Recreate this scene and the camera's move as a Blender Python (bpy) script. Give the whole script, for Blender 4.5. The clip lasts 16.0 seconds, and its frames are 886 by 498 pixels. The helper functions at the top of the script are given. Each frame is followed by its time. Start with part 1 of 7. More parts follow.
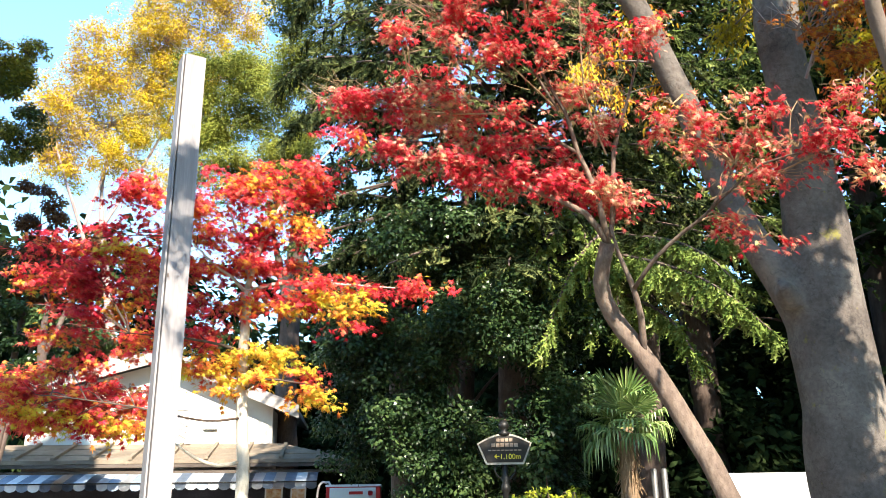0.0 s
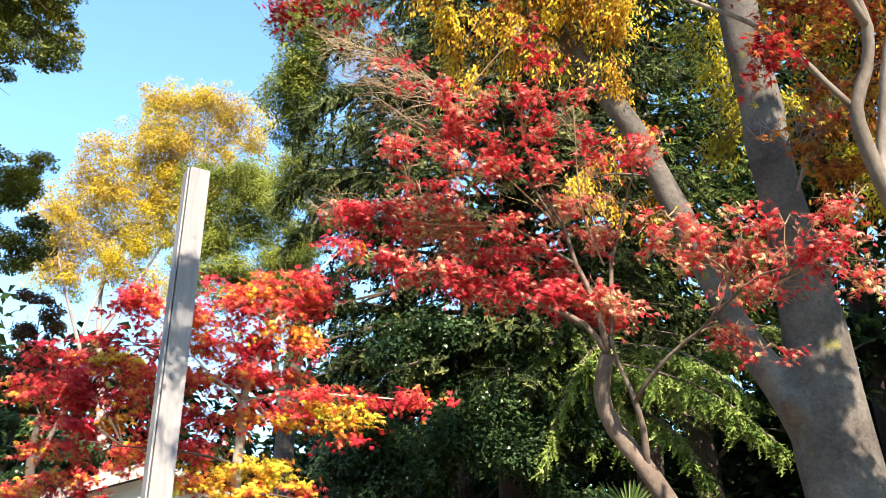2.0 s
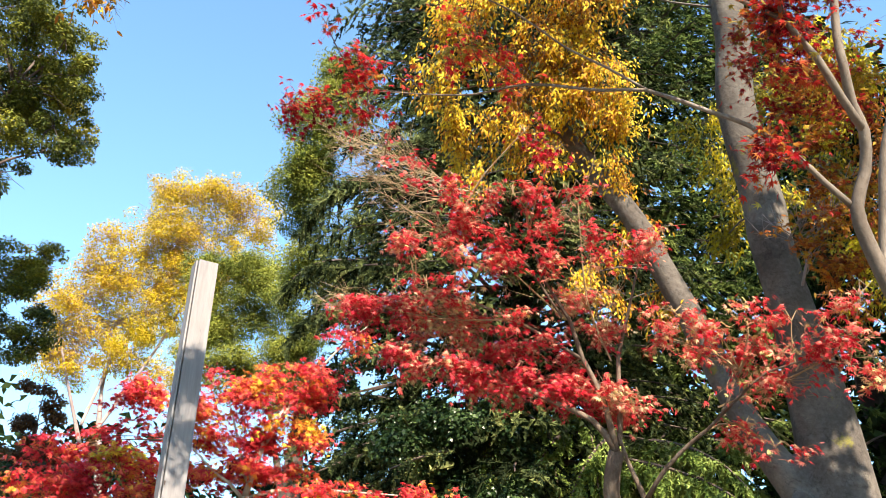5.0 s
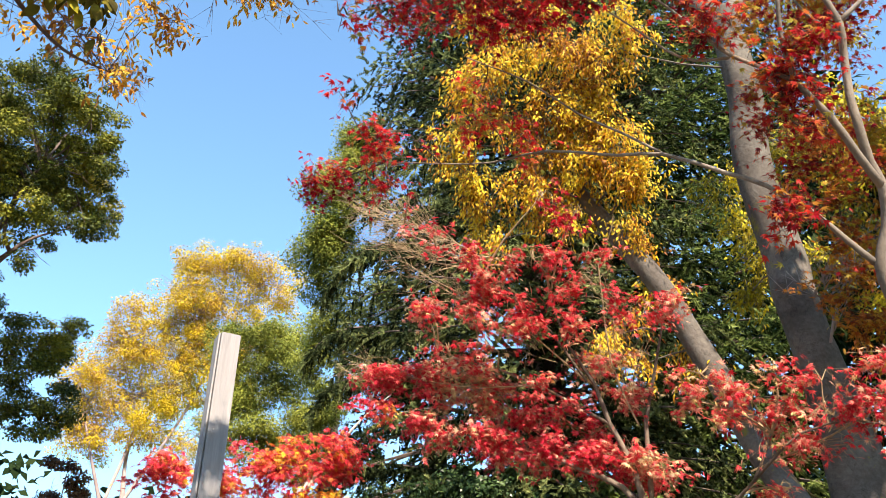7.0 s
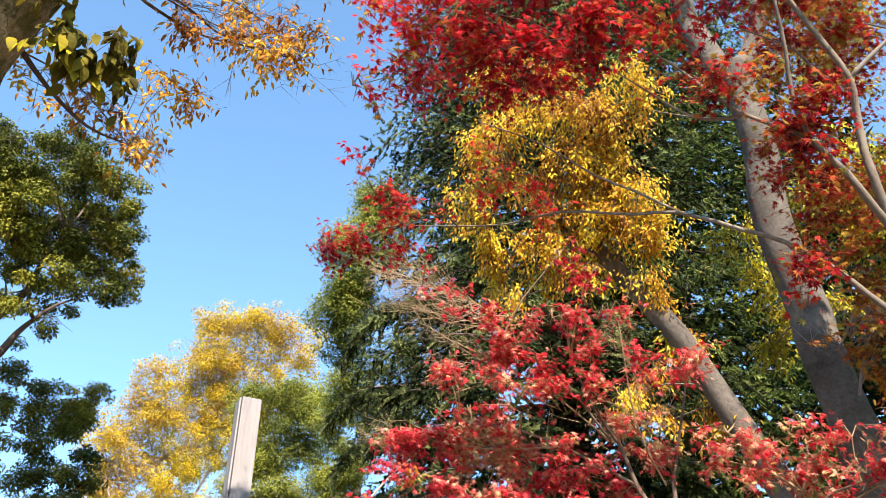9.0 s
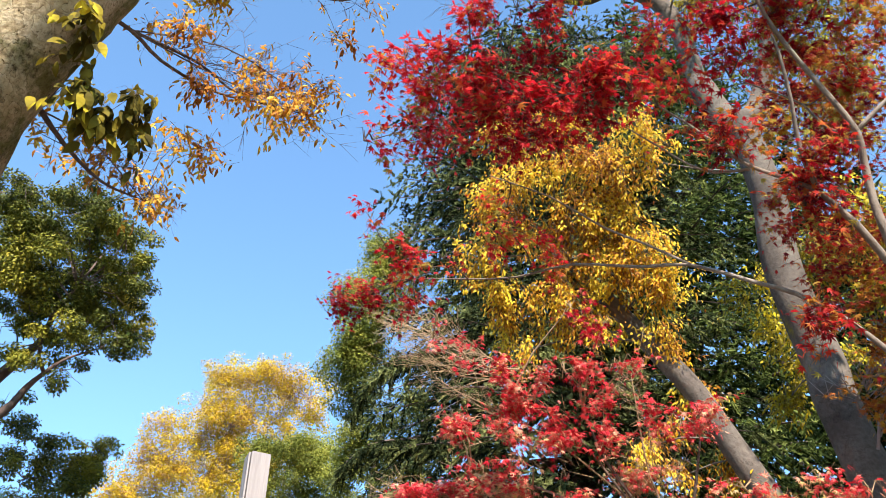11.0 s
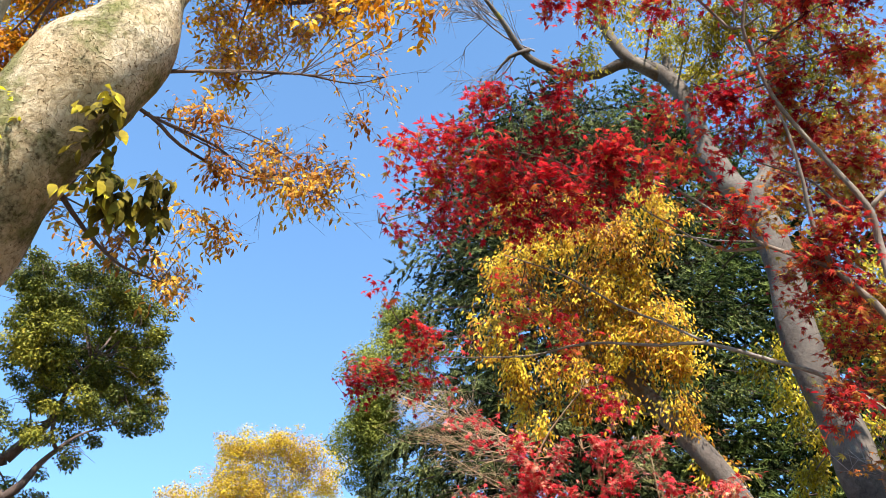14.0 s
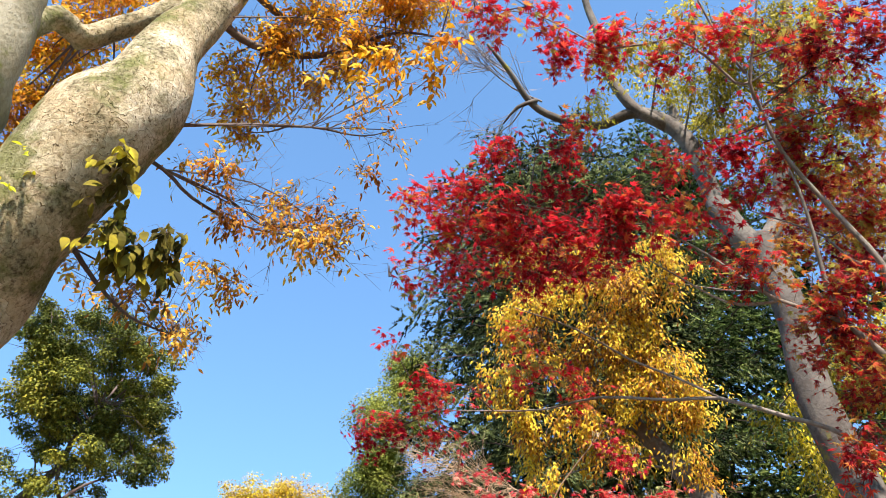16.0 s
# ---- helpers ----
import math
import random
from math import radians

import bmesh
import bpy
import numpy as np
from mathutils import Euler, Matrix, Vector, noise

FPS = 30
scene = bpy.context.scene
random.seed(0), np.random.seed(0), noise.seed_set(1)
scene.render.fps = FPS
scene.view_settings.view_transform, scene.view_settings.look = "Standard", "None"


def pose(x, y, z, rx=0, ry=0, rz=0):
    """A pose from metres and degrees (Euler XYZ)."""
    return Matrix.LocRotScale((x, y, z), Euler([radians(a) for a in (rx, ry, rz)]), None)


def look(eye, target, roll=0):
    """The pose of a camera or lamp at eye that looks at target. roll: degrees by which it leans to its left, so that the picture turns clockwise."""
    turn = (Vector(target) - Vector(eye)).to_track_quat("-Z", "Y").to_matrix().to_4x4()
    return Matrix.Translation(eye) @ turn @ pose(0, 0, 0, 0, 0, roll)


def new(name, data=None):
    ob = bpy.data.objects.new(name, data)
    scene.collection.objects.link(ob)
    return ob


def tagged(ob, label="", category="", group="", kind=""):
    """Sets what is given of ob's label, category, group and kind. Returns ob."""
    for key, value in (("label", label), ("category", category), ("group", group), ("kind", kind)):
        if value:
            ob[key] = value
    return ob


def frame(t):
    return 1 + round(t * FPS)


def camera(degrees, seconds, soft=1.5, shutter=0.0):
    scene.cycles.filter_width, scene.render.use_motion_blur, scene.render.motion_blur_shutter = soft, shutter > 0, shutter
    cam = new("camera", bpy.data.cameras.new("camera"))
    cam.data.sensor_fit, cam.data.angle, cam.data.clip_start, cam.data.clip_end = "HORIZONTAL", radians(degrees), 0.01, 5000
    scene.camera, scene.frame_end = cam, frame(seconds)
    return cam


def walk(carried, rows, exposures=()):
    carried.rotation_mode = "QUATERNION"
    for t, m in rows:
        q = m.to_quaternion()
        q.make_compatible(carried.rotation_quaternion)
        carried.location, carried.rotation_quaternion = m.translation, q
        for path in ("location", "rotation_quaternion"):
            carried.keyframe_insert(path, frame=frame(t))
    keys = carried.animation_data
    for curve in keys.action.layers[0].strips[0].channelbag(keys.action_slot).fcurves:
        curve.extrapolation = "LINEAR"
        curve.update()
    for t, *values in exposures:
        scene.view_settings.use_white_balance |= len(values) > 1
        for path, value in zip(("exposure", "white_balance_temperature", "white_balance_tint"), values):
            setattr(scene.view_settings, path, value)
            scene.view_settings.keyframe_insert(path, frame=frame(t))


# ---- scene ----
cam = camera(56.20, 16.0, soft=0.5)
PATH = [
    (0, (-0.000, -0.000, 1.551), (-0.001, 4.769, 3.053), -0.89),
    (0.5, (-0.003, -0.018, 1.549), (0.012, 4.682, 3.255), -1.18),
    (1, (-0.006, -0.020, 1.557), (0.018, 4.612, 3.441), -1.16),
    (1.5, (-0.006, -0.018, 1.561), (0.018, 4.559, 3.573), -1.01),
    (2, (-0.006, -0.021, 1.568), (0.014, 4.515, 3.671), -0.99),
    (2.5, (-0.009, -0.021, 1.562), (0.014, 4.476, 3.747), -0.92),
    (3, (-0.013, -0.031, 1.569), (0.015, 4.428, 3.831), -0.78),
    (3.5, (-0.016, -0.046, 1.583), (0.013, 4.374, 3.921), -0.57),
    (4, (-0.018, -0.058, 1.588), (0.010, 4.318, 4.006), -0.49),
    (6.5, (-0.027, -0.082, 1.606), (-0.097, 4.055, 4.412), -1.55),
    (7, (-0.024, -0.091, 1.615), (-0.132, 3.989, 4.503), -1.56),
    (7.5, (-0.010, -0.089, 1.622), (-0.160, 3.941, 4.577), -1.89),
    (8, (-0.005, -0.104, 1.633), (-0.181, 3.879, 4.650), -2.22),
    (8.5, (-0.009, -0.116, 1.652), (-0.202, 3.820, 4.730), -2.33),
    (9, (-0.012, -0.129, 1.655), (-0.219, 3.753, 4.800), -2.05),
    (11.5, (-0.014, -0.153, 1.662), (-0.267, 3.475, 5.093), -1.85),
    (12, (-0.014, -0.172, 1.678), (-0.276, 3.406, 5.161), -1.87),
    (12.5, (-0.019, -0.176, 1.683), (-0.285, 3.352, 5.216), -1.82),
    (13, (-0.015, -0.181, 1.683), (-0.292, 3.301, 5.261), -1.65),
    (13.5, (-0.018, -0.194, 1.696), (-0.301, 3.250, 5.309), -1.45),
    (14, (-0.019, -0.207, 1.704), (-0.305, 3.187, 5.364), -1.69),
    (14.5, (-0.027, -0.224, 1.719), (-0.312, 3.125, 5.421), -2.09),
    (15, (-0.024, -0.230, 1.726), (-0.322, 3.065, 5.475), -1.81),
    (15.5, (-0.020, -0.241, 1.730), (-0.332, 3.003, 5.523), -1.53),
    (16, (-0.032, -0.240, 1.733), (-0.334, 2.948, 5.573), -1.21),
]
walk(cam, [(t, look(eye, target, roll)) for t, eye, target, roll in PATH],
     exposures=[(0, 2.01, 6800, 10), (1.5, 1.84, 6850, 10), (4, 1.75, 7200, 10), (6.5, 1.62, 7200, 12), (9, 1.6, 7000, 13), (12, 1.52, 6700, 14), (16, 1.5, 6600, 14)])

# ---- daylight: low autumn sun behind the viewer's right shoulder ----
SUN_EL, SUN_AZ = radians(35), radians(164)
world = bpy.data.worlds.new("sky")
scene.world = world
world.use_nodes = True
wn = world.node_tree.nodes
sky = wn.new("ShaderNodeTexSky")
sky.sky_type, sky.sun_disc = "NISHITA", False
sky.sun_elevation, sky.sun_rotation = SUN_EL, SUN_AZ
sky.air_density, sky.dust_density, sky.ozone_density = 1.0, 0.0, 3.2
wn["Background"].inputs["Strength"].default_value = 0.15
tint = wn.new("ShaderNodeMix")
tint.data_type, tint.blend_type = "RGBA", "MULTIPLY"
tint.inputs[0].default_value, tint.inputs[7].default_value = 1.0, (0.85, 1.06, 1.06, 1)
world.node_tree.links.new(sky.outputs[0], tint.inputs[6])
world.node_tree.links.new(tint.outputs[2], wn["Background"].inputs["Color"])
sun_dir = Vector((math.sin(SUN_AZ) * math.cos(SUN_EL), math.cos(SUN_AZ) * math.cos(SUN_EL), math.sin(SUN_EL)))
sun_data = bpy.data.lights.new("sun", "SUN")
sun_data.energy, sun_data.angle, sun_data.color = 4.6, radians(0.55), (1.0, 0.93, 0.82)
sun = new("sun", sun_data)
sun.matrix_world = look(sun_dir * 60, (0, 0, 0))

# ---- materials ----


def shader(name):
    m = bpy.data.materials.new(name)
    m.use_nodes = True
    return m, m.node_tree.nodes, m.node_tree.links, m.node_tree.nodes["Principled BSDF"]


def ramp_node(nodes, stops):
    r = nodes.new("ShaderNodeValToRGB")
    while len(r.color_ramp.elements) < len(stops):
        r.color_ramp.elements.new(0.5)
    for e, (p, c) in zip(r.color_ramp.elements, stops):
        e.position, e.color = p, (*c, 1)
    return r


def noise_node(nodes, links, scale, detail=3, rough=0.55, stretch=None):
    tc = nodes.new("ShaderNodeTexCoord")
    n = nodes.new("ShaderNodeTexNoise")
    n.inputs["Scale"].default_value, n.inputs["Detail"].default_value, n.inputs["Roughness"].default_value = scale, detail, rough
    if stretch:
        mp = nodes.new("ShaderNodeMapping")
        mp.inputs["Scale"].default_value = stretch
        links.new(tc.outputs["Object"], mp.inputs["Vector"])
        links.new(mp.outputs[0], n.inputs["Vector"])
    else:
        links.new(tc.outputs["Object"], n.inputs["Vector"])
    return n


def leaf_mat(name, stops, patch=1.2, spread=0.5, rough=0.45, trans=0.35, gloss=0.18):
    """Leaves: each leaf takes its own tone; patches of the crown turn together."""
    m, nd, ln, bs = shader(name)
    geo = nd.new("ShaderNodeNewGeometry")
    n = noise_node(nd, ln, patch, 2)
    a = nd.new("ShaderNodeMath")
    a.operation, a.use_clamp = "MULTIPLY_ADD", False
    ln.new(geo.outputs["Random Per Island"], a.inputs[0])
    a.inputs[1].default_value = spread
    b = nd.new("ShaderNodeMath")
    b.operation = "MULTIPLY_ADD"
    ln.new(n.outputs["Fac"], b.inputs[0])
    b.inputs[1].default_value, b.inputs[2].default_value = 1.9, -0.45 - spread / 2
    ln.new(b.outputs[0], a.inputs[2])
    r = ramp_node(nd, stops)
    ln.new(a.outputs[0], r.inputs[0])
    ln.new(r.outputs[0], bs.inputs["Base Color"])
    bs.inputs["Roughness"].default_value = rough
    bs.inputs["Specular IOR Level"].default_value = gloss
    t = nd.new("ShaderNodeBsdfTranslucent")
    ln.new(r.outputs[0], t.inputs["Color"])
    mx = nd.new("ShaderNodeMixShader")
    mx.inputs[0].default_value = trans
    ln.new(bs.outputs[0], mx.inputs[1])
    ln.new(t.outputs[0], mx.inputs[2])
    ln.new(mx.outputs[0], nd["Material Output"].inputs["Surface"])
    return m


def solid(name, stops, scale=6.0, rough=0.6, metal=0.0, bump=0.15, fine=60.0, stretch=None, spec=0.4):
    """A surface with broad stains, fine grain and relief."""
    m, nd, ln, bs = shader(name)
    n = noise_node(nd, ln, scale, 5, 0.6, stretch)
    f = noise_node(nd, ln, fine, 4, 0.6, stretch)
    mix = nd.new("ShaderNodeMath")
    mix.operation = "MULTIPLY_ADD"
    ln.new(f.outputs["Fac"], mix.inputs[0])
    mix.inputs[1].default_value = 0.5
    sub = nd.new("ShaderNodeMath")
    sub.operation = "SUBTRACT"
    ln.new(n.outputs["Fac"], sub.inputs[0])
    sub.inputs[1].default_value = 0.25
    ln.new(sub.outputs[0], mix.inputs[2])
    r = ramp_node(nd, stops)
    ln.new(mix.outputs[0], r.inputs[0])
    ln.new(r.outputs[0], bs.inputs["Base Color"])
    bs.inputs["Roughness"].default_value, bs.inputs["Metallic"].default_value = rough, metal
    bs.inputs["Specular IOR Level"].default_value = spec
    bp = nd.new("ShaderNodeBump")
    bp.inputs["Strength"].default_value, bp.inputs["Distance"].default_value = bump, 0.01
    ln.new(f.outputs["Fac"], bp.inputs["Height"])
    ln.new(bp.outputs[0], bs.inputs["Normal"])
    return m


def bark_mat(name, stops, moss=0.0, cell=9.0, stretch=(1, 1, 1), bump=0.5, moss_col=(0.2, 0.2, 0.02)):
    """Bark: broad patches, flaking plates with dark rims, fine lenticels and moss spots."""
    m, nd, ln, bs = shader(name)
    n = noise_node(nd, ln, 2.6, 6, 0.62, stretch)
    f = noise_node(nd, ln, 34.0, 5, 0.65, stretch)
    tc = nd.new("ShaderNodeTexCoord")
    wob = noise_node(nd, ln, 7.0, 4)
    vm = nd.new("ShaderNodeVectorMath")
    vm.operation = "MULTIPLY_ADD"
    ln.new(wob.outputs["Color"], vm.inputs[0])
    vm.inputs[1].default_value = (0.3, 0.3, 0.3)
    ln.new(tc.outputs["Object"], vm.inputs[2])
    v = nd.new("ShaderNodeTexVoronoi")
    v.feature = "DISTANCE_TO_EDGE"
    v.inputs["Scale"].default_value = cell
    ln.new(vm.outputs[0], v.inputs["Vector"])
    a = nd.new("ShaderNodeMath")
    a.operation = "MULTIPLY_ADD"
    ln.new(f.outputs["Fac"], a.inputs[0])
    a.inputs[1].default_value = 0.45
    s = nd.new("ShaderNodeMath")
    s.operation = "SUBTRACT"
    ln.new(n.outputs["Fac"], s.inputs[0])
    s.inputs[1].default_value = 0.22
    ln.new(s.outputs[0], a.inputs[2])
    r = ramp_node(nd, stops)
    ln.new(a.outputs[0], r.inputs[0])
    rim = ramp_node(nd, [(0.0, (0.45, 0.45, 0.45)), (0.02, (1, 1, 1))])
    ln.new(v.outputs["Distance"], rim.inputs[0])
    mul = nd.new("ShaderNodeMix")
    mul.data_type, mul.blend_type = "RGBA", "MULTIPLY"
    mul.inputs[0].default_value = 0.55
    ln.new(r.outputs[0], mul.inputs[6])
    ln.new(rim.outputs[0], mul.inputs[7])
    out = mul.outputs[2]
    if moss:
        k = noise_node(nd, ln, 3.1, 5, 0.7)
        kr = ramp_node(nd, [(0.62 - 0.1 * moss, (0, 0, 0)), (0.72 - 0.1 * moss, (1, 1, 1))])
        ln.new(k.outputs["Fac"], kr.inputs[0])
        mm = nd.new("ShaderNodeMix")
        mm.data_type = "RGBA"
        ln.new(kr.outputs[0], mm.inputs[0])
        ln.new(out, mm.inputs[6])
        mm.inputs[7].default_value = (*moss_col, 1)
        out = mm.outputs[2]
    ln.new(out, bs.inputs["Base Color"])
    bs.inputs["Roughness"].default_value = 0.85
    bs.inputs["Specular IOR Level"].default_value = 0.2
    h = nd.new("ShaderNodeMath")
    h.operation = "MULTIPLY_ADD"
    ln.new(rim.outputs[0], h.inputs[0])
    h.inputs[1].default_value = 0.35
    ln.new(f.outputs["Fac"], h.inputs[2])
    bp = nd.new("ShaderNodeBump")
    bp.inputs["Strength"].default_value, bp.inputs["Distance"].default_value = bump, 0.012
    ln.new(h.outputs[0], bp.inputs["Height"])
    ln.new(bp.outputs[0], bs.inputs["Normal"])
    return m


def flake_mat(name):
    """Pale elm bark: thin wavy flake rims, rough dark patches, green moss and specks of yellow lichen."""
    m, nd, ln, bs = shader(name)

    def mixed(fac, a, b, mode="MIX"):
        x = nd.new("ShaderNodeMix")
        x.data_type, x.blend_type = "RGBA", mode
        for k, v in ((0, fac), (6, a), (7, b)):
            if isinstance(v, (tuple, float, int)):
                x.inputs[k].default_value = v
            else:
                ln.new(v, x.inputs[k])
        return x.outputs[2]

    n = noise_node(nd, ln, 4.2, 4, 0.55)
    k = nd.new("ShaderNodeMath")
    k.operation = "MULTIPLY"
    k.inputs[1].default_value = 13.0
    ln.new(n.outputs["Fac"], k.inputs[0])
    fr = nd.new("ShaderNodeMath")
    fr.operation = "FRACT"
    ln.new(k.outputs[0], fr.inputs[0])
    rim = ramp_node(nd, [(0.0, (0.14, 0.1, 0.06)), (0.03, (0.4, 0.33, 0.24)), (0.08, (1, 1, 1)), (1.0, (0.8, 0.76, 0.69))])
    ln.new(fr.outputs[0], rim.inputs[0])
    f = noise_node(nd, ln, 42.0, 6, 0.75)
    broad = noise_node(nd, ln, 2.2, 5, 0.6)
    base = ramp_node(nd, [(0.3, (0.34, 0.25, 0.14)), (0.46, (0.56, 0.45, 0.29)), (0.6, (0.7, 0.6, 0.44))])
    ln.new(broad.outputs["Fac"], base.inputs[0])
    col = mixed(0.95, base.outputs[0], rim.outputs[0], "MULTIPLY")
    patch = noise_node(nd, ln, 3.3, 6, 0.72)
    pm = ramp_node(nd, [(0.49, (0, 0, 0)), (0.6, (0.85, 0.85, 0.85))])
    ln.new(patch.outputs["Fac"], pm.inputs[0])
    grit = ramp_node(nd, [(0.36, (0.05, 0.04, 0.018)), (0.62, (0.3, 0.26, 0.15))])
    ln.new(f.outputs["Fac"], grit.inputs[0])
    col = mixed(pm.outputs[0], col, grit.outputs[0])
    moss = noise_node(nd, ln, 1.7, 6, 0.75)
    mm = ramp_node(nd, [(0.5, (0, 0, 0)), (0.6, (0.8, 0.8, 0.8))])
    ln.new(moss.outputs["Fac"], mm.inputs[0])
    col = mixed(mm.outputs[0], col, (0.13, 0.14, 0.035, 1))
    lich = noise_node(nd, ln, 5.1, 3, 0.6)
    lm = ramp_node(nd, [(0.7, (0, 0, 0)), (0.72, (1, 1, 1))])
    ln.new(lich.outputs["Fac"], lm.inputs[0])
    col = mixed(lm.outputs[0], col, (0.62, 0.55, 0.03, 1))
    speck = ramp_node(nd, [(0.36, (0.5, 0.46, 0.4)), (0.5, (0.95, 0.94, 0.92)), (0.66, (1.0, 1.0, 1.0))])
    ln.new(f.outputs["Fac"], speck.inputs[0])
    col = mixed(0.85, col, speck.outputs[0], "MULTIPLY")
    ln.new(col, bs.inputs["Base Color"])
    bs.inputs["Roughness"].default_value, bs.inputs["Specular IOR Level"].default_value = 0.9, 0.15
    h = nd.new("ShaderNodeMath")
    h.operation = "MULTIPLY_ADD"
    ln.new(f.outputs["Fac"], h.inputs[0])
    h.inputs[1].default_value = 0.6
    ln.new(rim.outputs[0], h.inputs[2])
    bp = nd.new("ShaderNodeBump")
    bp.inputs["Strength"].default_value, bp.inputs["Distance"].default_value = 1.0, 0.02
    ln.new(h.outputs[0], bp.inputs["Height"])
    ln.new(bp.outputs[0], bs.inputs["Normal"])
    return m


def glass_mat(name):
    m, nd, ln, bs = shader(name)
    bs.inputs["Base Color"].default_value = (0.03, 0.035, 0.04, 1)
    bs.inputs["Roughness"].default_value = 0.06
    return m


M_RED = leaf_mat("maple_red", [(0.0, (0.2, 0.008, 0.014)), (0.3, (0.52, 0.014, 0.025)), (0.56, (0.68, 0.027, 0.04)), (0.74, (0.64, 0.1, 0.035)), (0.88, (0.46, 0.27, 0.05)), (1.0, (0.36, 0.34, 0.06))], 1.8, 0.8, 0.42, 0.55, 0.2)
M_PINK = leaf_mat("maple_faded", [(0.0, (0.46, 0.012, 0.035)), (0.35, (0.64, 0.025, 0.05)), (0.6, (0.72, 0.11, 0.1)), (0.82, (0.74, 0.46, 0.3)), (1.0, (0.62, 0.5, 0.24))], 1.7, 0.8, 0.4, 0.4, 0.28)
M_FIRE = leaf_mat("maple_fire", [(0.0, (0.4, 0.01, 0.028)), (0.4, (0.68, 0.038, 0.06)), (0.68, (0.76, 0.13, 0.085)), (0.86, (0.8, 0.36, 0.06)), (1.0, (0.76, 0.56, 0.06))], 1.5, 0.65, 0.4, 0.38, 0.25)
M_FIREY = leaf_mat("maple_turning", [(0.0, (0.6, 0.05, 0.04)), (0.3, (0.74, 0.26, 0.04)), (0.55, (0.78, 0.5, 0.05)), (0.9, (0.58, 0.56, 0.06))], 2.5, 0.7)
M_GOLD = leaf_mat("golden_leaf", [(0.0, (0.2, 0.065, 0.012)), (0.28, (0.5, 0.21, 0.02)), (0.55, (0.72, 0.46, 0.03)), (0.95, (0.8, 0.63, 0.06))], 2.2, 0.75, 0.5, 0.4)
M_ELM = leaf_mat("elm_leaf", [(0.0, (0.035, 0.028, 0.008)), (0.45, (0.11, 0.09, 0.014)), (0.8, (0.27, 0.21, 0.02)), (1.0, (0.62, 0.54, 0.04))], 4.0, 0.6, 0.65, 0.25, 0.08)
M_ORANGE = leaf_mat("rusty_leaf", [(0.0, (0.4, 0.14, 0.015)), (0.35, (0.7, 0.3, 0.02)), (0.65, (0.84, 0.46, 0.025)), (0.95, (0.86, 0.6, 0.06))], 2.2, 0.7, 0.5, 0.55)
M_RUST = leaf_mat("dull_rust_leaf", [(0.0, (0.14, 0.03, 0.012)), (0.35, (0.36, 0.1, 0.018)), (0.65, (0.5, 0.22, 0.025)), (0.95, (0.5, 0.36, 0.04))], 2.0, 0.7, 0.5, 0.4)
# Crimson darkened to maroon: the inner crown's self-shade is put into the colour.
M_RED_SHADED = leaf_mat("maple_red_shaded", [(0.0, (0.1, 0.006, 0.012)), (0.4, (0.3, 0.012, 0.022)), (0.7, (0.45, 0.06, 0.03)), (0.95, (0.4, 0.28, 0.04))], 2.0, 0.75, 0.5, 0.4)
M_ROSE = leaf_mat("maple_rose", [(0.0, (0.36, 0.01, 0.022)), (0.35, (0.62, 0.02, 0.04)), (0.62, (0.7, 0.09, 0.085)), (0.84, (0.74, 0.42, 0.27)), (1.0, (0.64, 0.52, 0.2))], 1.9, 0.8, 0.4, 0.42, 0.28)
M_SIDE = leaf_mat("maple_mixed", [(0.0, (0.1, 0.006, 0.012)), (0.3, (0.36, 0.01, 0.02)), (0.55, (0.56, 0.04, 0.025)), (0.75, (0.46, 0.19, 0.035)), (0.95, (0.36, 0.32, 0.06))], 2.4, 0.75, 0.45, 0.55)
M_RUSSET = leaf_mat("russet_leaf", [(0.0, (0.28, 0.09, 0.02)), (0.4, (0.54, 0.21, 0.03)), (0.75, (0.78, 0.44, 0.05)), (1.0, (0.82, 0.58, 0.1))], 2.0, 0.7, 0.5, 0.5)
M_LEMON = leaf_mat("lemon_leaf", [(0.0, (0.5, 0.5, 0.02)), (0.5, (0.72, 0.68, 0.02)), (1.0, (0.8, 0.76, 0.05))], 3.0, 0.5)
M_LIME = leaf_mat("yellow_green_leaf", [(0.0, (0.14, 0.11, 0.012)), (0.5, (0.4, 0.33, 0.02)), (0.9, (0.64, 0.53, 0.03))], 2.0, 0.6)
M_FARGOLD = leaf_mat("far_yellow_leaf", [(0.0, (0.36, 0.2, 0.08)), (0.3, (0.5, 0.33, 0.035)), (0.6, (0.62, 0.45, 0.015)), (0.95, (0.68, 0.54, 0.03))], 0.5, 0.7)
M_DARK = leaf_mat("evergreen_leaf", [(0.0, (0.007, 0.017, 0.006)), (0.5, (0.026, 0.052, 0.017)), (0.9, (0.09, 0.135, 0.045))], 1.0, 0.6, 0.28, 0.2)
M_LEFT = leaf_mat("oak_leaf", [(0.0, (0.022, 0.032, 0.01)), (0.4, (0.085, 0.1, 0.018)), (0.7, (0.23, 0.225, 0.028)), (0.95, (0.4, 0.33, 0.045))], 0.7, 0.35, 0.45, 0.25, 0.12)
M_LIGHT = leaf_mat("light_green_leaf", [(0.0, (0.06, 0.075, 0.014)), (0.5, (0.19, 0.21, 0.035)), (0.9, (0.38, 0.39, 0.07))], 0.7, 0.5, 0.5, 0.3, 0.1)
M_CEDAR = leaf_mat("cedar_needle", [(0.0, (0.008, 0.012, 0.005)), (0.4, (0.032, 0.045, 0.019)), (0.7, (0.125, 0.148, 0.052)), (0.95, (0.3, 0.325, 0.12))], 1.3, 0.6, 0.7, 0.32, 0.04)
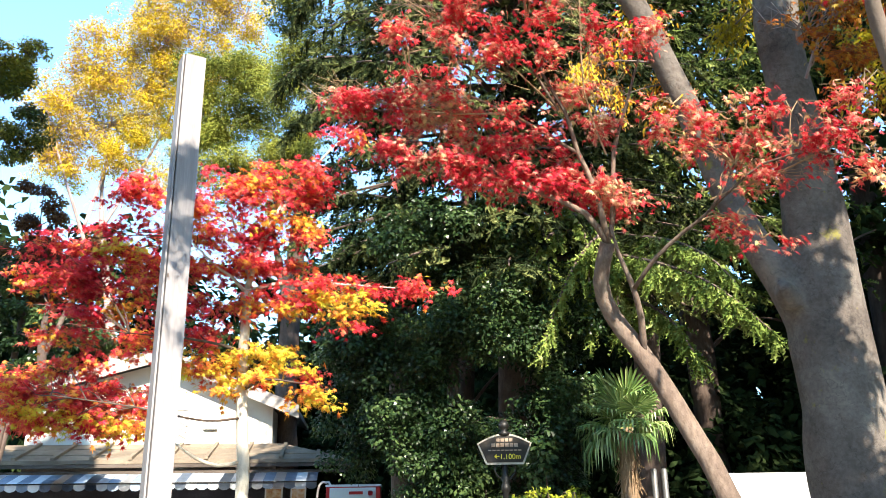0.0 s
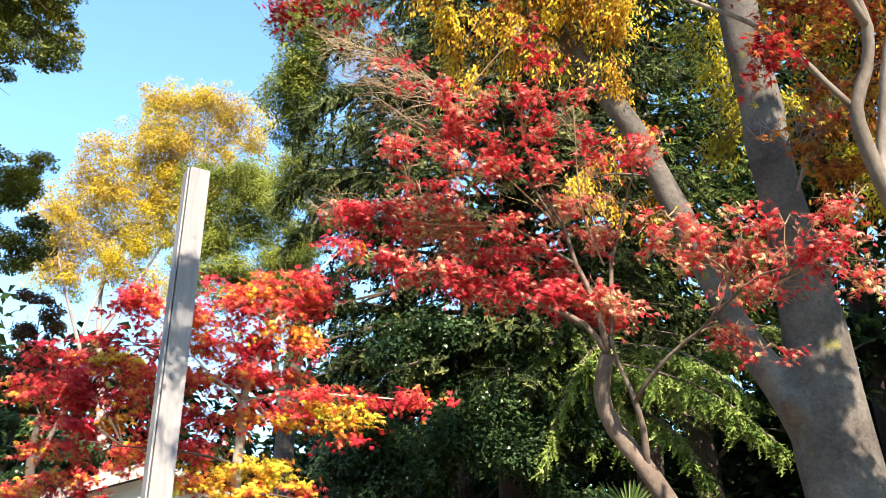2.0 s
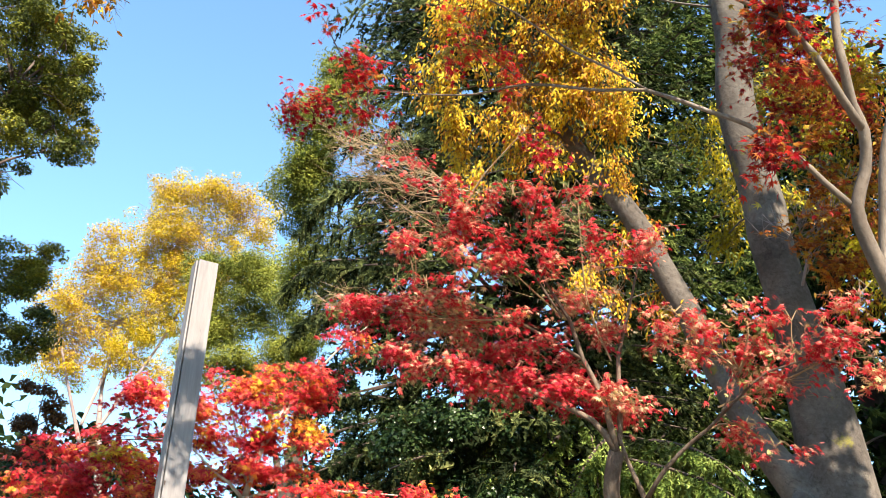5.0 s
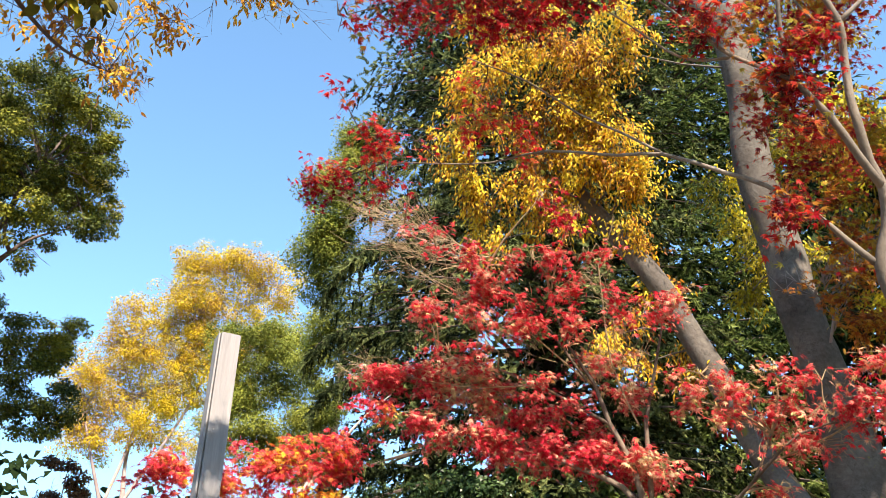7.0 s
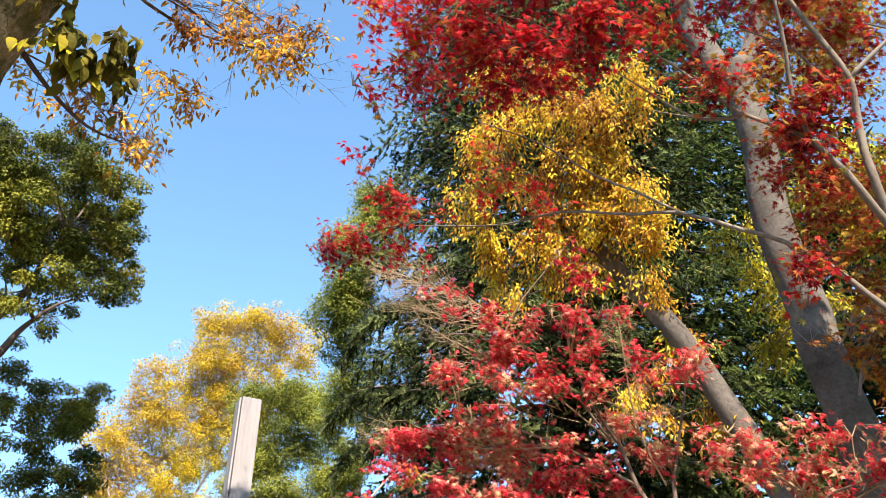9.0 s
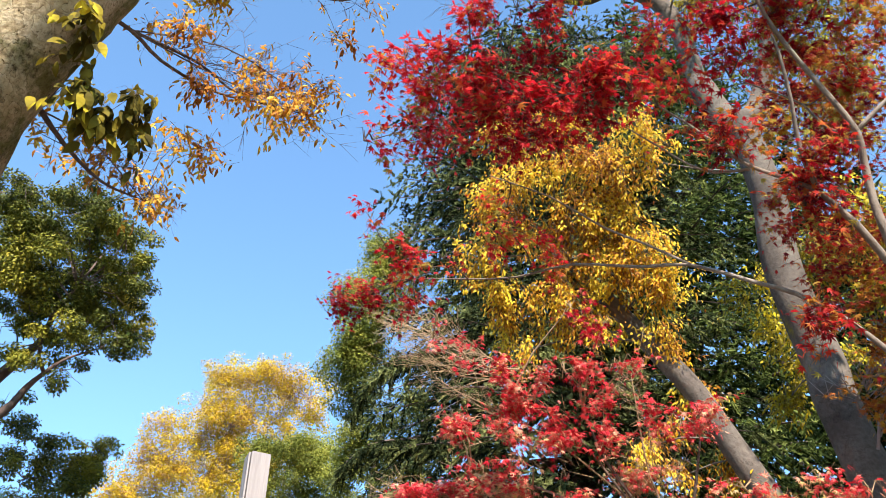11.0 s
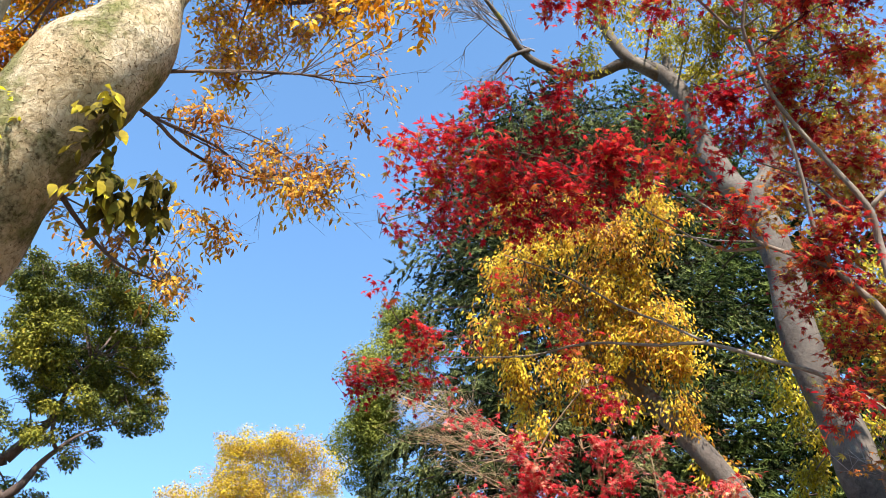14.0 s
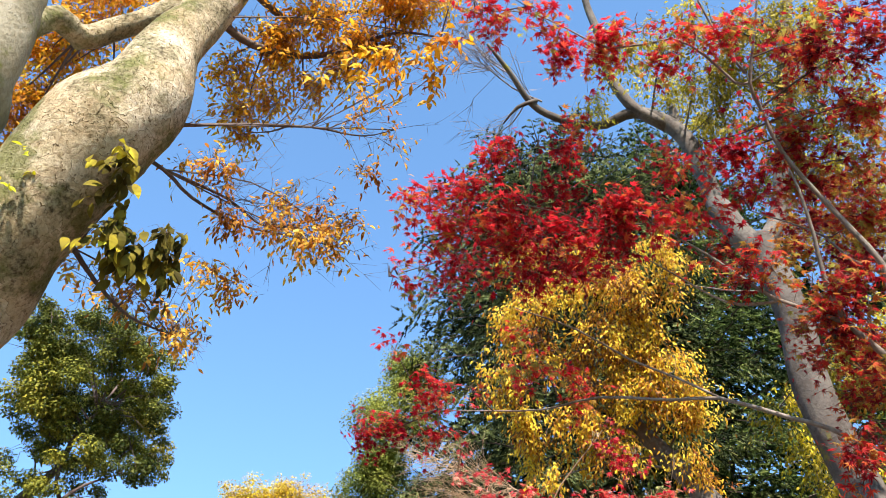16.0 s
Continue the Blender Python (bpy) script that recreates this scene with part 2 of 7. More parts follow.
M_CEDAR2 = leaf_mat("soft_needle", [(0.0, (0.008, 0.014, 0.004)), (0.4, (0.033, 0.053, 0.014)), (0.7, (0.11, 0.15, 0.038)), (0.95, (0.25, 0.3, 0.085))], 1.3, 0.6, 0.7, 0.32, 0.04)
M_PALM = leaf_mat("palm_leaf", [(0.0, (0.06, 0.12, 0.03)), (0.5, (0.17, 0.26, 0.07)), (0.9, (0.38, 0.46, 0.18))], 2.0, 0.7, 0.3, 0.25, 0.5)
# Brighter copy of the soft needle: sunlight on the near fronds is coloured in.
M_FROND_LIT = leaf_mat("sunlit_frond", [(0.0, (0.06, 0.1, 0.02)), (0.4, (0.15, 0.21, 0.045)), (0.75, (0.28, 0.35, 0.09)), (1.0, (0.4, 0.46, 0.16))], 2.0, 0.6, 0.7, 0.15, 0.05)
M_SHRUB = leaf_mat("shrub_leaf", [(0.0, (0.06, 0.1, 0.01)), (0.5, (0.2, 0.25, 0.02)), (0.9, (0.42, 0.42, 0.05))], 2.0, 0.6)
M_BROWNL = leaf_mat("brown_leaf", [(0.0, (0.05, 0.025, 0.015)), (0.6, (0.16, 0.07, 0.025)), (0.95, (0.3, 0.17, 0.05))], 1.0, 0.6)
B_ZEL = bark_mat("zelkova_bark", [(0.22, (0.05, 0.041, 0.035)), (0.42, (0.09, 0.075, 0.065)), (0.58, (0.135, 0.116, 0.1)), (0.8, (0.21, 0.183, 0.155))], 0.12, 5.0, bump=0.5, moss_col=(0.2, 0.18, 0.03))
B_MOSSY = bark_mat("mossy_bark", [(0.2, (0.1, 0.085, 0.05)), (0.5, (0.24, 0.21, 0.14)), (0.8, (0.42, 0.38, 0.28))], 1.1, 14.0, bump=0.9, moss_col=(0.11, 0.12, 0.025))
B_NEAR = flake_mat("flaking_bark")
B_MAPLE = bark_mat("maple_bark", [(0.2, (0.04, 0.026, 0.02)), (0.5, (0.095, 0.066, 0.05)), (0.8, (0.19, 0.145, 0.11))], 0.0, 16.0, (1, 1, 0.4), 0.5)
B_PALE = bark_mat("pale_bark", [(0.2, (0.3, 0.27, 0.2)), (0.5, (0.5, 0.45, 0.36)), (0.8, (0.66, 0.6, 0.5))], 0.0, 18.0, (1, 1, 0.5), 0.3)
B_DARK = bark_mat("dark_bark", [(0.2, (0.05, 0.035, 0.03)), (0.5, (0.12, 0.085, 0.07)), (0.8, (0.22, 0.17, 0.14))], 0.0, 12.0, (1, 1, 0.3), 0.8)
B_FIBRE = bark_mat("palm_fibre", [(0.2, (0.1, 0.06, 0.03)), (0.5, (0.26, 0.17, 0.1)), (0.8, (0.45, 0.33, 0.22))], 0.0, 20.0, (1, 1, 0.3), 1.0)
B_TAN = bark_mat("tan_twig", [(0.2, (0.16, 0.1, 0.05)), (0.5, (0.3, 0.21, 0.12)), (0.8, (0.42, 0.33, 0.22))], 0.0, 18.0, (1, 1, 0.5), 0.3)
B_GREY = bark_mat("grey_twig", [(0.2, (0.14, 0.1, 0.1)), (0.5, (0.24, 0.2, 0.19)), (0.8, (0.33, 0.29, 0.27))], 0.0, 18.0, (1, 1, 0.5), 0.3)
B_PINKISH = bark_mat("pinkish_twig", [(0.2, (0.25, 0.18, 0.17)), (0.5, (0.38, 0.29, 0.27)), (0.8, (0.5, 0.4, 0.37))], 0.0, 18.0, (1, 1, 0.5), 0.3)
B_MID = bark_mat("brown_maple_bark", [(0.25, (0.055, 0.038, 0.03)), (0.45, (0.13, 0.093, 0.072)), (0.6, (0.2, 0.15, 0.115)), (0.8, (0.32, 0.25, 0.19))], 0.0, 16.0, (1, 1, 0.5), 0.7)
# Bark darkened in its colour, for the canopy shade these trunks lack.
B_FOREST_SHADED = bark_mat("shaded_forest_bark", [(0.2, (0.025, 0.017, 0.014)), (0.5, (0.06, 0.042, 0.034)), (0.8, (0.12, 0.085, 0.065))], 0.0, 12.0, (1, 1, 0.3), 0.9)
B_LIMB = bark_mat("smooth_limb", [(0.2, (0.09, 0.068, 0.054)), (0.5, (0.19, 0.15, 0.12)), (0.8, (0.33, 0.28, 0.235))], 0.0, 16.0, (1, 1, 0.4), 0.4)
# Near-black green: the deep shade inside the woods is put into the leaf colour.
M_WOODS_SHADED = leaf_mat("shaded_woods_leaf", [(0.0, (0.005, 0.011, 0.004)), (0.5, (0.015, 0.028, 0.01)), (0.9, (0.034, 0.052, 0.018))], 0.5, 0.6, 0.8, 0.15, 0.03)

# ---- building helpers ----
rng = np.random.default_rng(7)


def mesh_data(name, verts, tris, smooth=False):
    me = bpy.data.meshes.new(name)
    verts, tris = np.ascontiguousarray(verts, np.float32), np.ascontiguousarray(tris, np.int32)
    me.vertices.add(len(verts))
    me.vertices.foreach_set("co", verts.ravel())
    me.loops.add(tris.size)
    me.loops.foreach_set("vertex_index", tris.ravel())
    me.polygons.add(len(tris))
    me.polygons.foreach_set("loop_start", np.arange(0, tris.size, 3, dtype=np.int32))
    me.polygons.foreach_set("use_smooth", np.full(len(tris), smooth))
    me.update(calc_edges=True)
    me.validate()
    return me


def joined(pieces):
    verts, tris, n = [], [], 0
    for v, f in pieces:
        verts.append(v)
        tris.append(f + n)
        n += len(v)
    return np.concatenate(verts), np.concatenate(tris)


def under(ob, parent):
    """Makes ob a part of parent and leaves it where it stands."""
    if parent:
        ob.parent = parent
        if parent.type == "EMPTY" and parent.name not in LOCAL:
            ob.matrix_parent_inverse = Matrix.Translation(-parent.location)


def mesh_part(name, pieces, material, parent=None, label="", smooth=False, kind=""):
    ob = new(name, mesh_data(name, *joined(pieces), smooth))
    ob.data.materials.append(material)
    under(ob, parent)
    return tagged(ob, label, kind=kind)


def part(name, bm, material, parent=None, label=""):
    me = bpy.data.meshes.new(name)
    bm.to_mesh(me)
    bm.free()
    me.materials.append(material)
    ob = new(name, me)
    under(ob, parent)
    return tagged(ob, label)


LOCAL = set()


def thing(name, label, category, at=(0, 0, 0), group="", kind="", turn=None):
    """The Empty at a thing's base. Parts are built in world places and shifted back."""
    ob = new(name)
    ob.location = at
    if turn is not None:
        ob.rotation_euler = (0, 0, radians(turn))
        LOCAL.add(ob.name)
    return tagged(ob, label, category, group, kind)


def box(size, at=(0, 0, 0), bevel=0.0, turn=None):
    bm = bmesh.new()
    bmesh.ops.create_cube(bm, size=1.0)
    bmesh.ops.scale(bm, vec=size, verts=bm.verts)
    if bevel:
        bmesh.ops.bevel(bm, geom=bm.edges, offset=bevel, segments=2, affect="EDGES", profile=0.6)
    if turn:
        bmesh.ops.transform(bm, matrix=turn, verts=bm.verts)
    bmesh.ops.translate(bm, vec=at, verts=bm.verts)
    return bm


def curve_through(points, step=0.12):
    """A smooth line through control points (Catmull-Rom), with the share of its length."""
    p = np.array(points, float)
    p = np.vstack([2 * p[0] - p[1], p, 2 * p[-1] - p[-2]])
    out = []
    for i in range(1, len(p) - 2):
        n = max(2, int(np.linalg.norm(p[i + 1] - p[i]) / step))
        u = np.linspace(0, 1, n, endpoint=False)[:, None]
        a, b, c, d = p[i - 1], p[i], p[i + 1], p[i + 2]
        out.append(0.5 * (2 * b + (c - a) * u + (2 * a - 5 * b + 4 * c - d) * u**2 + (3 * b - a - 3 * c + d) * u**3))
    out.append(p[-2][None])
    return np.concatenate(out)


def tube(line, radii, sides=8, rough=0.0):
    """A tapered limb along a line; rough: how uneven its girth is."""
    line = np.asarray(line, float)
    n = len(line)
    r = np.interp(np.linspace(0, 1, n), np.linspace(0, 1, len(radii)), radii)
    tan = np.gradient(line, axis=0)
    tan /= np.linalg.norm(tan, axis=1, keepdims=True) + 1e-9
    ref = np.array([0.31, 0.83, 0.2]) if abs(tan[:, 2]).mean() > 0.6 else np.array([0.1, 0.2, 1.0])
    a = np.cross(tan, ref)
    a /= np.linalg.norm(a, axis=1, keepdims=True) + 1e-9
    b = np.cross(tan, a)
    w = np.linspace(0, 2 * np.pi, sides, endpoint=False)
    rr = r[:, None] * np.ones(sides)
    if rough:
        k = np.arange(n)[:, None]
        ph = rng.uniform(0, 6, 4)
        rr = rr * (1 + rough * (np.sin(2 * w + ph[0] + 0.13 * k) + 0.7 * np.sin(3 * w + ph[1] - 0.21 * k) + 0.8 * np.sin(0.31 * k + ph[2]) + 0.4 * np.sin(5 * w + ph[3] + 0.4 * k)) / 2)
    v = line[:, None] + rr[..., None] * (np.cos(w)[None, :, None] * a[:, None] + np.sin(w)[None, :, None] * b[:, None])
    i, j = np.meshgrid(np.arange(n - 1), np.arange(sides), indexing="ij")
    p, q = i * sides + j, i * sides + (j + 1) % sides
    f = np.concatenate([np.stack([p, q, q + sides], -1).reshape(-1, 3), np.stack([p, q + sides, p + sides], -1).reshape(-1, 3)])
    v = np.vstack([v.reshape(-1, 3), line[:1], line[-1:]])
    m = n * sides
    j = np.arange(sides)
    caps = np.concatenate([np.stack([(j + 1) % sides, j, np.full(sides, m)], -1), np.stack([m - sides + j, m - sides + (j + 1) % sides, np.full(sides, m + 1)], -1)])
    return v, np.concatenate([f, caps])


def fan(outline, droop):
    """A flat leaf from its outline in polar form (degrees, length), bent down towards its tips."""
    pts = [(math.cos(radians(a)) * r, math.sin(radians(a)) * r) for a, r in outline]
    v = [(0, 0, 0)] + [(x, y, -droop * (x * x + y * y)) for x, y in pts]
    n = len(pts)
    return np.array(v, float), np.array([(0, i + 1, (i + 1) % n + 1) for i in range(n)])


MAPLE_LEAF = fan([(0, 1.0), (17, 0.36), (36, 0.92), (56, 0.32), (78, 0.68), (120, 0.16),
                  (-120, 0.16), (-78, 0.68), (-56, 0.32), (-36, 0.92), (-17, 0.36)], 0.3)
LANCE_LEAF = (np.array([(0, 0, 0), (0.3, 0.16, 0.05), (0.34, -0.16, 0.05), (0.66, 0.14, -0.01), (0.7, -0.14, -0.01), (1, 0, -0.16)], float),
              np.array([(0, 2, 1), (1, 2, 3), (2, 4, 3), (3, 4, 5)]))
BROAD_LEAF = (np.array([(0, 0, 0), (0.12, 0.11, 0.03), (0.12, -0.11, 0.03), (0.32, 0.21, 0.05), (0.32, -0.21, 0.05), (0.56, 0.22, 0.02), (0.56, -0.22, 0.02), (0.8, 0.13, -0.06), (0.8, -0.13, -0.06), (1, 0, -0.18)], float),
              np.array([(0, 2, 1), (1, 2, 3), (2, 4, 3), (3, 4, 5), (4, 6, 5), (5, 6, 7), (6, 8, 7), (7, 8, 9)]))
OVAL_LEAF = (np.array([(0, 0, 0), (0.5, 0.27, 0.08), (0.52, -0.27, 0.08), (1, 0, -0.08)], float), np.array([(0, 2, 1), (1, 2, 3)]))


def needle_spray():
    """A conifer branchlet: a slim drooping core, furred with thin needles that stand off all round it."""
    r = np.random.default_rng(3)
    v = [(0.02, 0.085 * math.cos(2.094 * j), 0.075 * math.sin(2.094 * j)) for j in range(3)] + [(1, 0, -0.24)]
    f = [(0, 1, 3), (1, 2, 3), (2, 0, 3)]
    for i in range(13):
        x = 0.02 + 0.07 * i
        th = 2.4 * i + r.uniform(-0.4, 0.4)
        ln = (0.22 - 0.1 * x) * r.uniform(0.8, 1.25)
        n = len(v)
        v += [(x + 0.07, 0, -0.24 * x * x), (x + 0.16, ln * math.cos(th), -0.24 * x * x + 0.85 * ln * math.sin(th))]
        f.append((i % 3 if x < 0.3 else 3 if x > 0.75 else n - 1, n, n + 1))
    return np.array(v, float), np.array(f)


SPRAY = needle_spray()


def scattered(template, places, axes, sizes):
    """Copies of a template as one set of triangles. axes: rows of x, y, z directions."""
    tv, tf = template
    n = len(places)
    v = np.einsum("kc,ncd->nkd", tv, axes) * sizes[:, None, None] + places[:, None]
    f = tf[None] + (np.arange(n) * len(tv))[:, None, None]
    return v.reshape(-1, 3), f.reshape(-1, 3)


def unit(v):
    return v / (np.linalg.norm(v, axis=-1, keepdims=True) + 1e-9)


def axes_for(tips, normals):
    x = unit(tips)
    y = unit(np.cross(normals, x))
    return np.stack([x, y, np.cross(x, y)], 1)


def broken(pads, k=5, flat=0.7):
    """Each clump as several smaller, flatter ones, so that its outline is uneven."""
    pads = np.repeat(np.array(pads, float), k, axis=0)
    n = len(pads)
    d = unit(rng.normal(size=(n, 3))) * rng.uniform(0.25, 1.0, (n, 1)) ** 0.6
    scale = rng.uniform(0.3, 0.62, (n, 1))
    out = pads.copy()
    out[:, :3] += d * pads[:, 3:6] * 0.9
    wide = 1.45 if flat < 0.6 else 1.15
    out[:, 3:6] *= scale * np.array([wide, wide, flat])
    return out


def in_pads(pads, count, shell=0.5, gaps=0.35, layer=0.0, lumps=6):
    """Places in broken-up clumps, by their visible size, thinned in drifting gaps. layer: spacing of flat tiers."""
    pads = broken(pads, lumps, 0.5 if layer else 0.8)
    area = pads[:, 3] * (pads[:, 4] + pads[:, 5])
    which = rng.choice(len(pads), int(count * 1.7 / (1.02 - gaps)) , p=area / area.sum())
    d = unit(rng.normal(size=(len(which), 3)))
    r = np.minimum(rng.uniform(0, 1, len(which)) ** (1 / (3 + 4 * shell)) * (1 + 0.14 * rng.normal(size=len(which))), 1.06)
    p = pads[which, :3] + d * r[:, None] * pads[which, 3:6]
    if layer:
        rel = p - pads[which, :3]
        flat = (rng.normal(size=len(which)) * 0.13 + rng.integers(-1, 2, len(which)) * (pads[which, 5] > 0.8 * layer)) * layer
        rim = (rel[:, 0] ** 2 + rel[:, 1] ** 2) / (pads[which, 3] + 1e-6)
        p[:, 2] = pads[which, 2] + flat - 0.22 * rim + 0.12 * rel[:, 0] * np.sin(3.1 * which)
    s = np.median(pads[:, 3])
    k = 2.6 / max(s, 0.12)
    g = np.sin(k * p[:, 0] + 1.3 * np.sin(k * p[:, 2])) + np.sin(1.2 * k * p[:, 1] + 0.7) * np.sin(k * 1.4 * p[:, 2] + 1.9)
    keep = g > np.quantile(g, gaps)
    p, which = p[keep][:count], which[keep][:count]
    return p, which, unit((p - pads[which, :3]) / pads[which, 3:6])


def leaves(name, pads, count, template, size, material, parent, per=7, twig=0.2, droop=0.3, flat=0.6, gaps=0.35, shell=0.5, twigs=None, label="", layer=0.0, lumps=6):
    """A bough's leaves on short twigs: each twig runs outwards and droops, its leaves stand off to both sides."""
    p, which, out = in_pads(pads, max(count // per, 4), shell, gaps, layer, lumps)
    n = len(p)
    u = unit(out * np.array([1, 1, 0.15 if layer else 0.5]) + rng.normal(size=(n, 3)) * (np.array([0.45, 0.45, 0.15]) if layer else 0.5) - np.array([0, 0, 0.5 * droop if layer else droop]))
    ln = twig * rng.uniform(0.6, 1.3, n)
    base = p - u * ln[:, None] * 0.5
    s = np.linspace(0.1, 1.0, per)
    pos = base[:, None] + u[:, None] * (ln[:, None] * s)[..., None]
    pos[..., 2] -= 0.15 * droop * (ln[:, None] * s**2)
    side = unit(np.cross(u, [0.05, 0.03, 1.0]))
    sign = np.where(np.arange(per) % 2 == 0, 1.0, -1.0)[None, :, None]
    tip = u[:, None] * 0.6 + side[:, None] * sign * rng.uniform(0.4, 1.1, (n, per, 1)) + rng.normal(size=(n, per, 3)) * 0.3 - np.array([0, 0, droop])
    nor = np.array([0.3, -0.6, flat]) + rng.normal(size=(n, per, 3)) * 0.45
    pos = pos + rng.normal(size=pos.shape) * 0.06 * twig
    sz = size * rng.uniform(0.65, 1.2, n * per)
    pieces = [scattered(template, pos.reshape(-1, 3), axes_for(tip.reshape(-1, 3), nor.reshape(-1, 3)), sz)]
    if twigs is not None:
        for a, b in zip(base, pos[:, -1]):
            twigs.append(thin(a, b, 0.0013))
    return mesh_part(name, pieces, material, parent, label, kind="stuff")


# Openings between the boughs, through which the sky shows.
SKY_GAPS = [((0.38, 8.8, 6.5), (0.52, 14.0, 9.4), 0.27), ((-0.2, 8.8, 5.75), (-0.32, 14.0, 8.2), 0.27), ((1.06, 8.8, 5.9), (1.68, 14.0, 8.45), 0.3),
            ((1.33, 8.8, 5.55), (2.1, 14.0, 7.95), 0.23), ((-0.8, 8.8, 5.1), (-1.26, 14.0, 7.2), 0.27), ((1.93, 8.8, 6.1), (3.06, 14.0, 8.8), 0.27), ((0.21, 8.8, 4.95), (0.33, 14.0, 6.95), 0.19)]


def crown(name, pads, count, size, material, parent, lumps=12, lump=(0.24, 0.42), spread=0.85, gaps=0.2, template=OVAL_LEAF):
    """Fine leaves on many small rounded lumps, with openings between the lumps and a crisp outline."""
    pads = np.repeat(np.array(pads, float), lumps, axis=0)
    pads = pads[rng.uniform(0, 1, len(pads)) > gaps]
    n = len(pads)
    c = pads[:, :3] + unit(rng.normal(size=(n, 3))) * rng.uniform(0, 1, (n, 1)) ** 0.45 * pads[:, 3:6] * spread
    r = pads[:, 3:6].mean(1) * rng.uniform(*lump, n)
    which = rng.choice(n, count, p=r**2 / (r**2).sum())
    out = unit(rng.normal(size=(count, 3)))
    p = c[which] + out * (r[which] * rng.uniform(0.1, 1.0, count) ** 0.5)[:, None] * np.array([1.1, 1.1, 0.7])
    k = opened(p, SKY_GAPS)
    p, out, count = p[k], out[k], int(k.sum())
    nor = 0.8 * out + np.array([0, -0.25, 0.6]) + rng.normal(size=(count, 3)) * 0.45
    tip = np.cross(nor, rng.normal(size=(count, 3))) + 0.4 * out - np.array([0, 0, 0.35])
    pieces = [scattered(template, p, axes_for(tip, nor), size * rng.uniform(0.65, 1.25, count))]
    return mesh_part(name, pieces, material, parent, kind="stuff")


def opened(p, gaps):
    """Which points lie outside the openings: each an oblique gap between boughs, from one end to the other, with a ragged rim."""
    keep = np.ones(len(p), bool)
    for a, b, r in gaps:
        a, b = np.array(a), np.array(b)
        t = np.clip((p - a) @ (b - a) / ((b - a) @ (b - a)), 0, 1)
        d = np.linalg.norm(p - a - t[:, None] * (b - a), axis=1)
        keep &= d > r * (1 + 0.35 * np.sin(9 * p[:, 0] + 5 * p[:, 2]) + 0.25 * np.sin(17 * p[:, 2])) * (0.8 + 0.4 * t)
    return keep


def thin(a, b, r):
    """A thin straight twig of three sides."""
    d = b - a
    s = np.cross(d, [0.3, 0.5, 0.8])
    s = s / (np.linalg.norm(s) + 1e-9)
    t = np.cross(d, s)
    t = t / (np.linalg.norm(t) + 1e-9)
    v = np.array([a + r * s, a - 0.5 * r * s + 0.87 * r * t, a - 0.5 * r * s - 0.87 * r * t, b + 0.4 * r * s, b - 0.2 * r * s + 0.35 * r * t, b - 0.2 * r * s - 0.35 * r * t])
    return v, np.array([(0, 1, 4), (0, 4, 3), (1, 2, 5), (1, 5, 4), (2, 0, 3), (2, 3, 5)])


def bough_wood(lines, pads, rad, twigs, fans=5):
    """Branches from the nearest limb into each pad, and a fan of branchlets inside it."""
    spine = np.concatenate(lines)
    for pd in np.array(pads, float):
        c = pd[:3]
        d = np.linalg.norm(spine - c, axis=1)
        a = spine[np.argmin(d + 0.6 * np.maximum(spine[:, 2] - c[2], 0))]
        ln = np.linalg.norm(c - a)
        if 0.1 < ln < 1.2:
            mid = (a + c) / 2 + np.array([0, 0, 0.08 * ln]) + rng.normal(size=3) * 0.07 * ln
            r0 = min(rad * (0.5 + 0.35 * ln), rad * 1.3)
            twigs.append(tube(curve_through([a, mid, c], 0.2), [r0, 0.65 * r0, 0.4 * r0], 5))
        for _ in range(fans):
            e = c + unit(rng.normal(size=3)) * pd[3:6] * rng.uniform(0.6, 0.95)
            m = (c + e) / 2 + rng.normal(size=3) * 0.1 * pd[3] + np.array([0, 0, 0.05])
            twigs.append(tube(np.array([c, m, e]), [rad * 0.32, rad * 0.22, rad * 0.1], 4))


def limb(name, points, radii, material, parent, sides=12, rough=0.12, step=0.12, label=""):
    line = curve_through(points, step)
    if len(radii) == len(points):
        along = [0.0]
        for i in range(len(points) - 1):
            n = max(2, int(np.linalg.norm(np.subtract(points[i + 1], points[i])) / step))
            along += [i + (k + 1) / n for k in range(n)]
        radii = np.interp(along, np.arange(len(points)), radii)
    mesh_part(name, [tube(line, radii, sides, rough)], material, parent, label, smooth=True)
    return line


def twig_spray(start, end, n, length, r, twigs, spread=0.5):
    """Bare twigs that fan off a thin branch, each forked once."""
    a, b = np.array(start, float), np.array(end, float)
    ax = unit(b - a)
    twigs.append(tube(curve_through([a, (a + b) / 2 + rng.normal(size=3) * 0.05, b], 0.15), [1.6 * r, r], 5))
    for k in range(n):
        p = a + (b - a) * rng.uniform(0.15, 1.0)
        d = unit(ax + rng.normal(size=3) * spread)
        ln = length * rng.uniform(0.4, 1.1)
        q = p + d * ln
        m = (p + q) / 2 + rng.normal(size=3) * 0.09 * ln
        twigs.append(tube(np.array([p, m, q]), [r * 0.6, r * 0.45, r * 0.2], 3))
        for _ in range(4):
            c = m + (q - m) * rng.uniform(0.0, 0.9)
            twigs.append(thin(c, c + unit(d + rng.normal(size=3) * 0.6) * ln * rng.uniform(0.25, 0.5), r * 0.4))

# ---- ground and far woods ----
M_GROUND = solid("trodden_soil", [(0.2, (0.06, 0.045, 0.03)), (0.5, (0.13, 0.1, 0.07)), (0.8, (0.22, 0.18, 0.13))], 0.8, 0.95, 0, 0.6, 25.0)


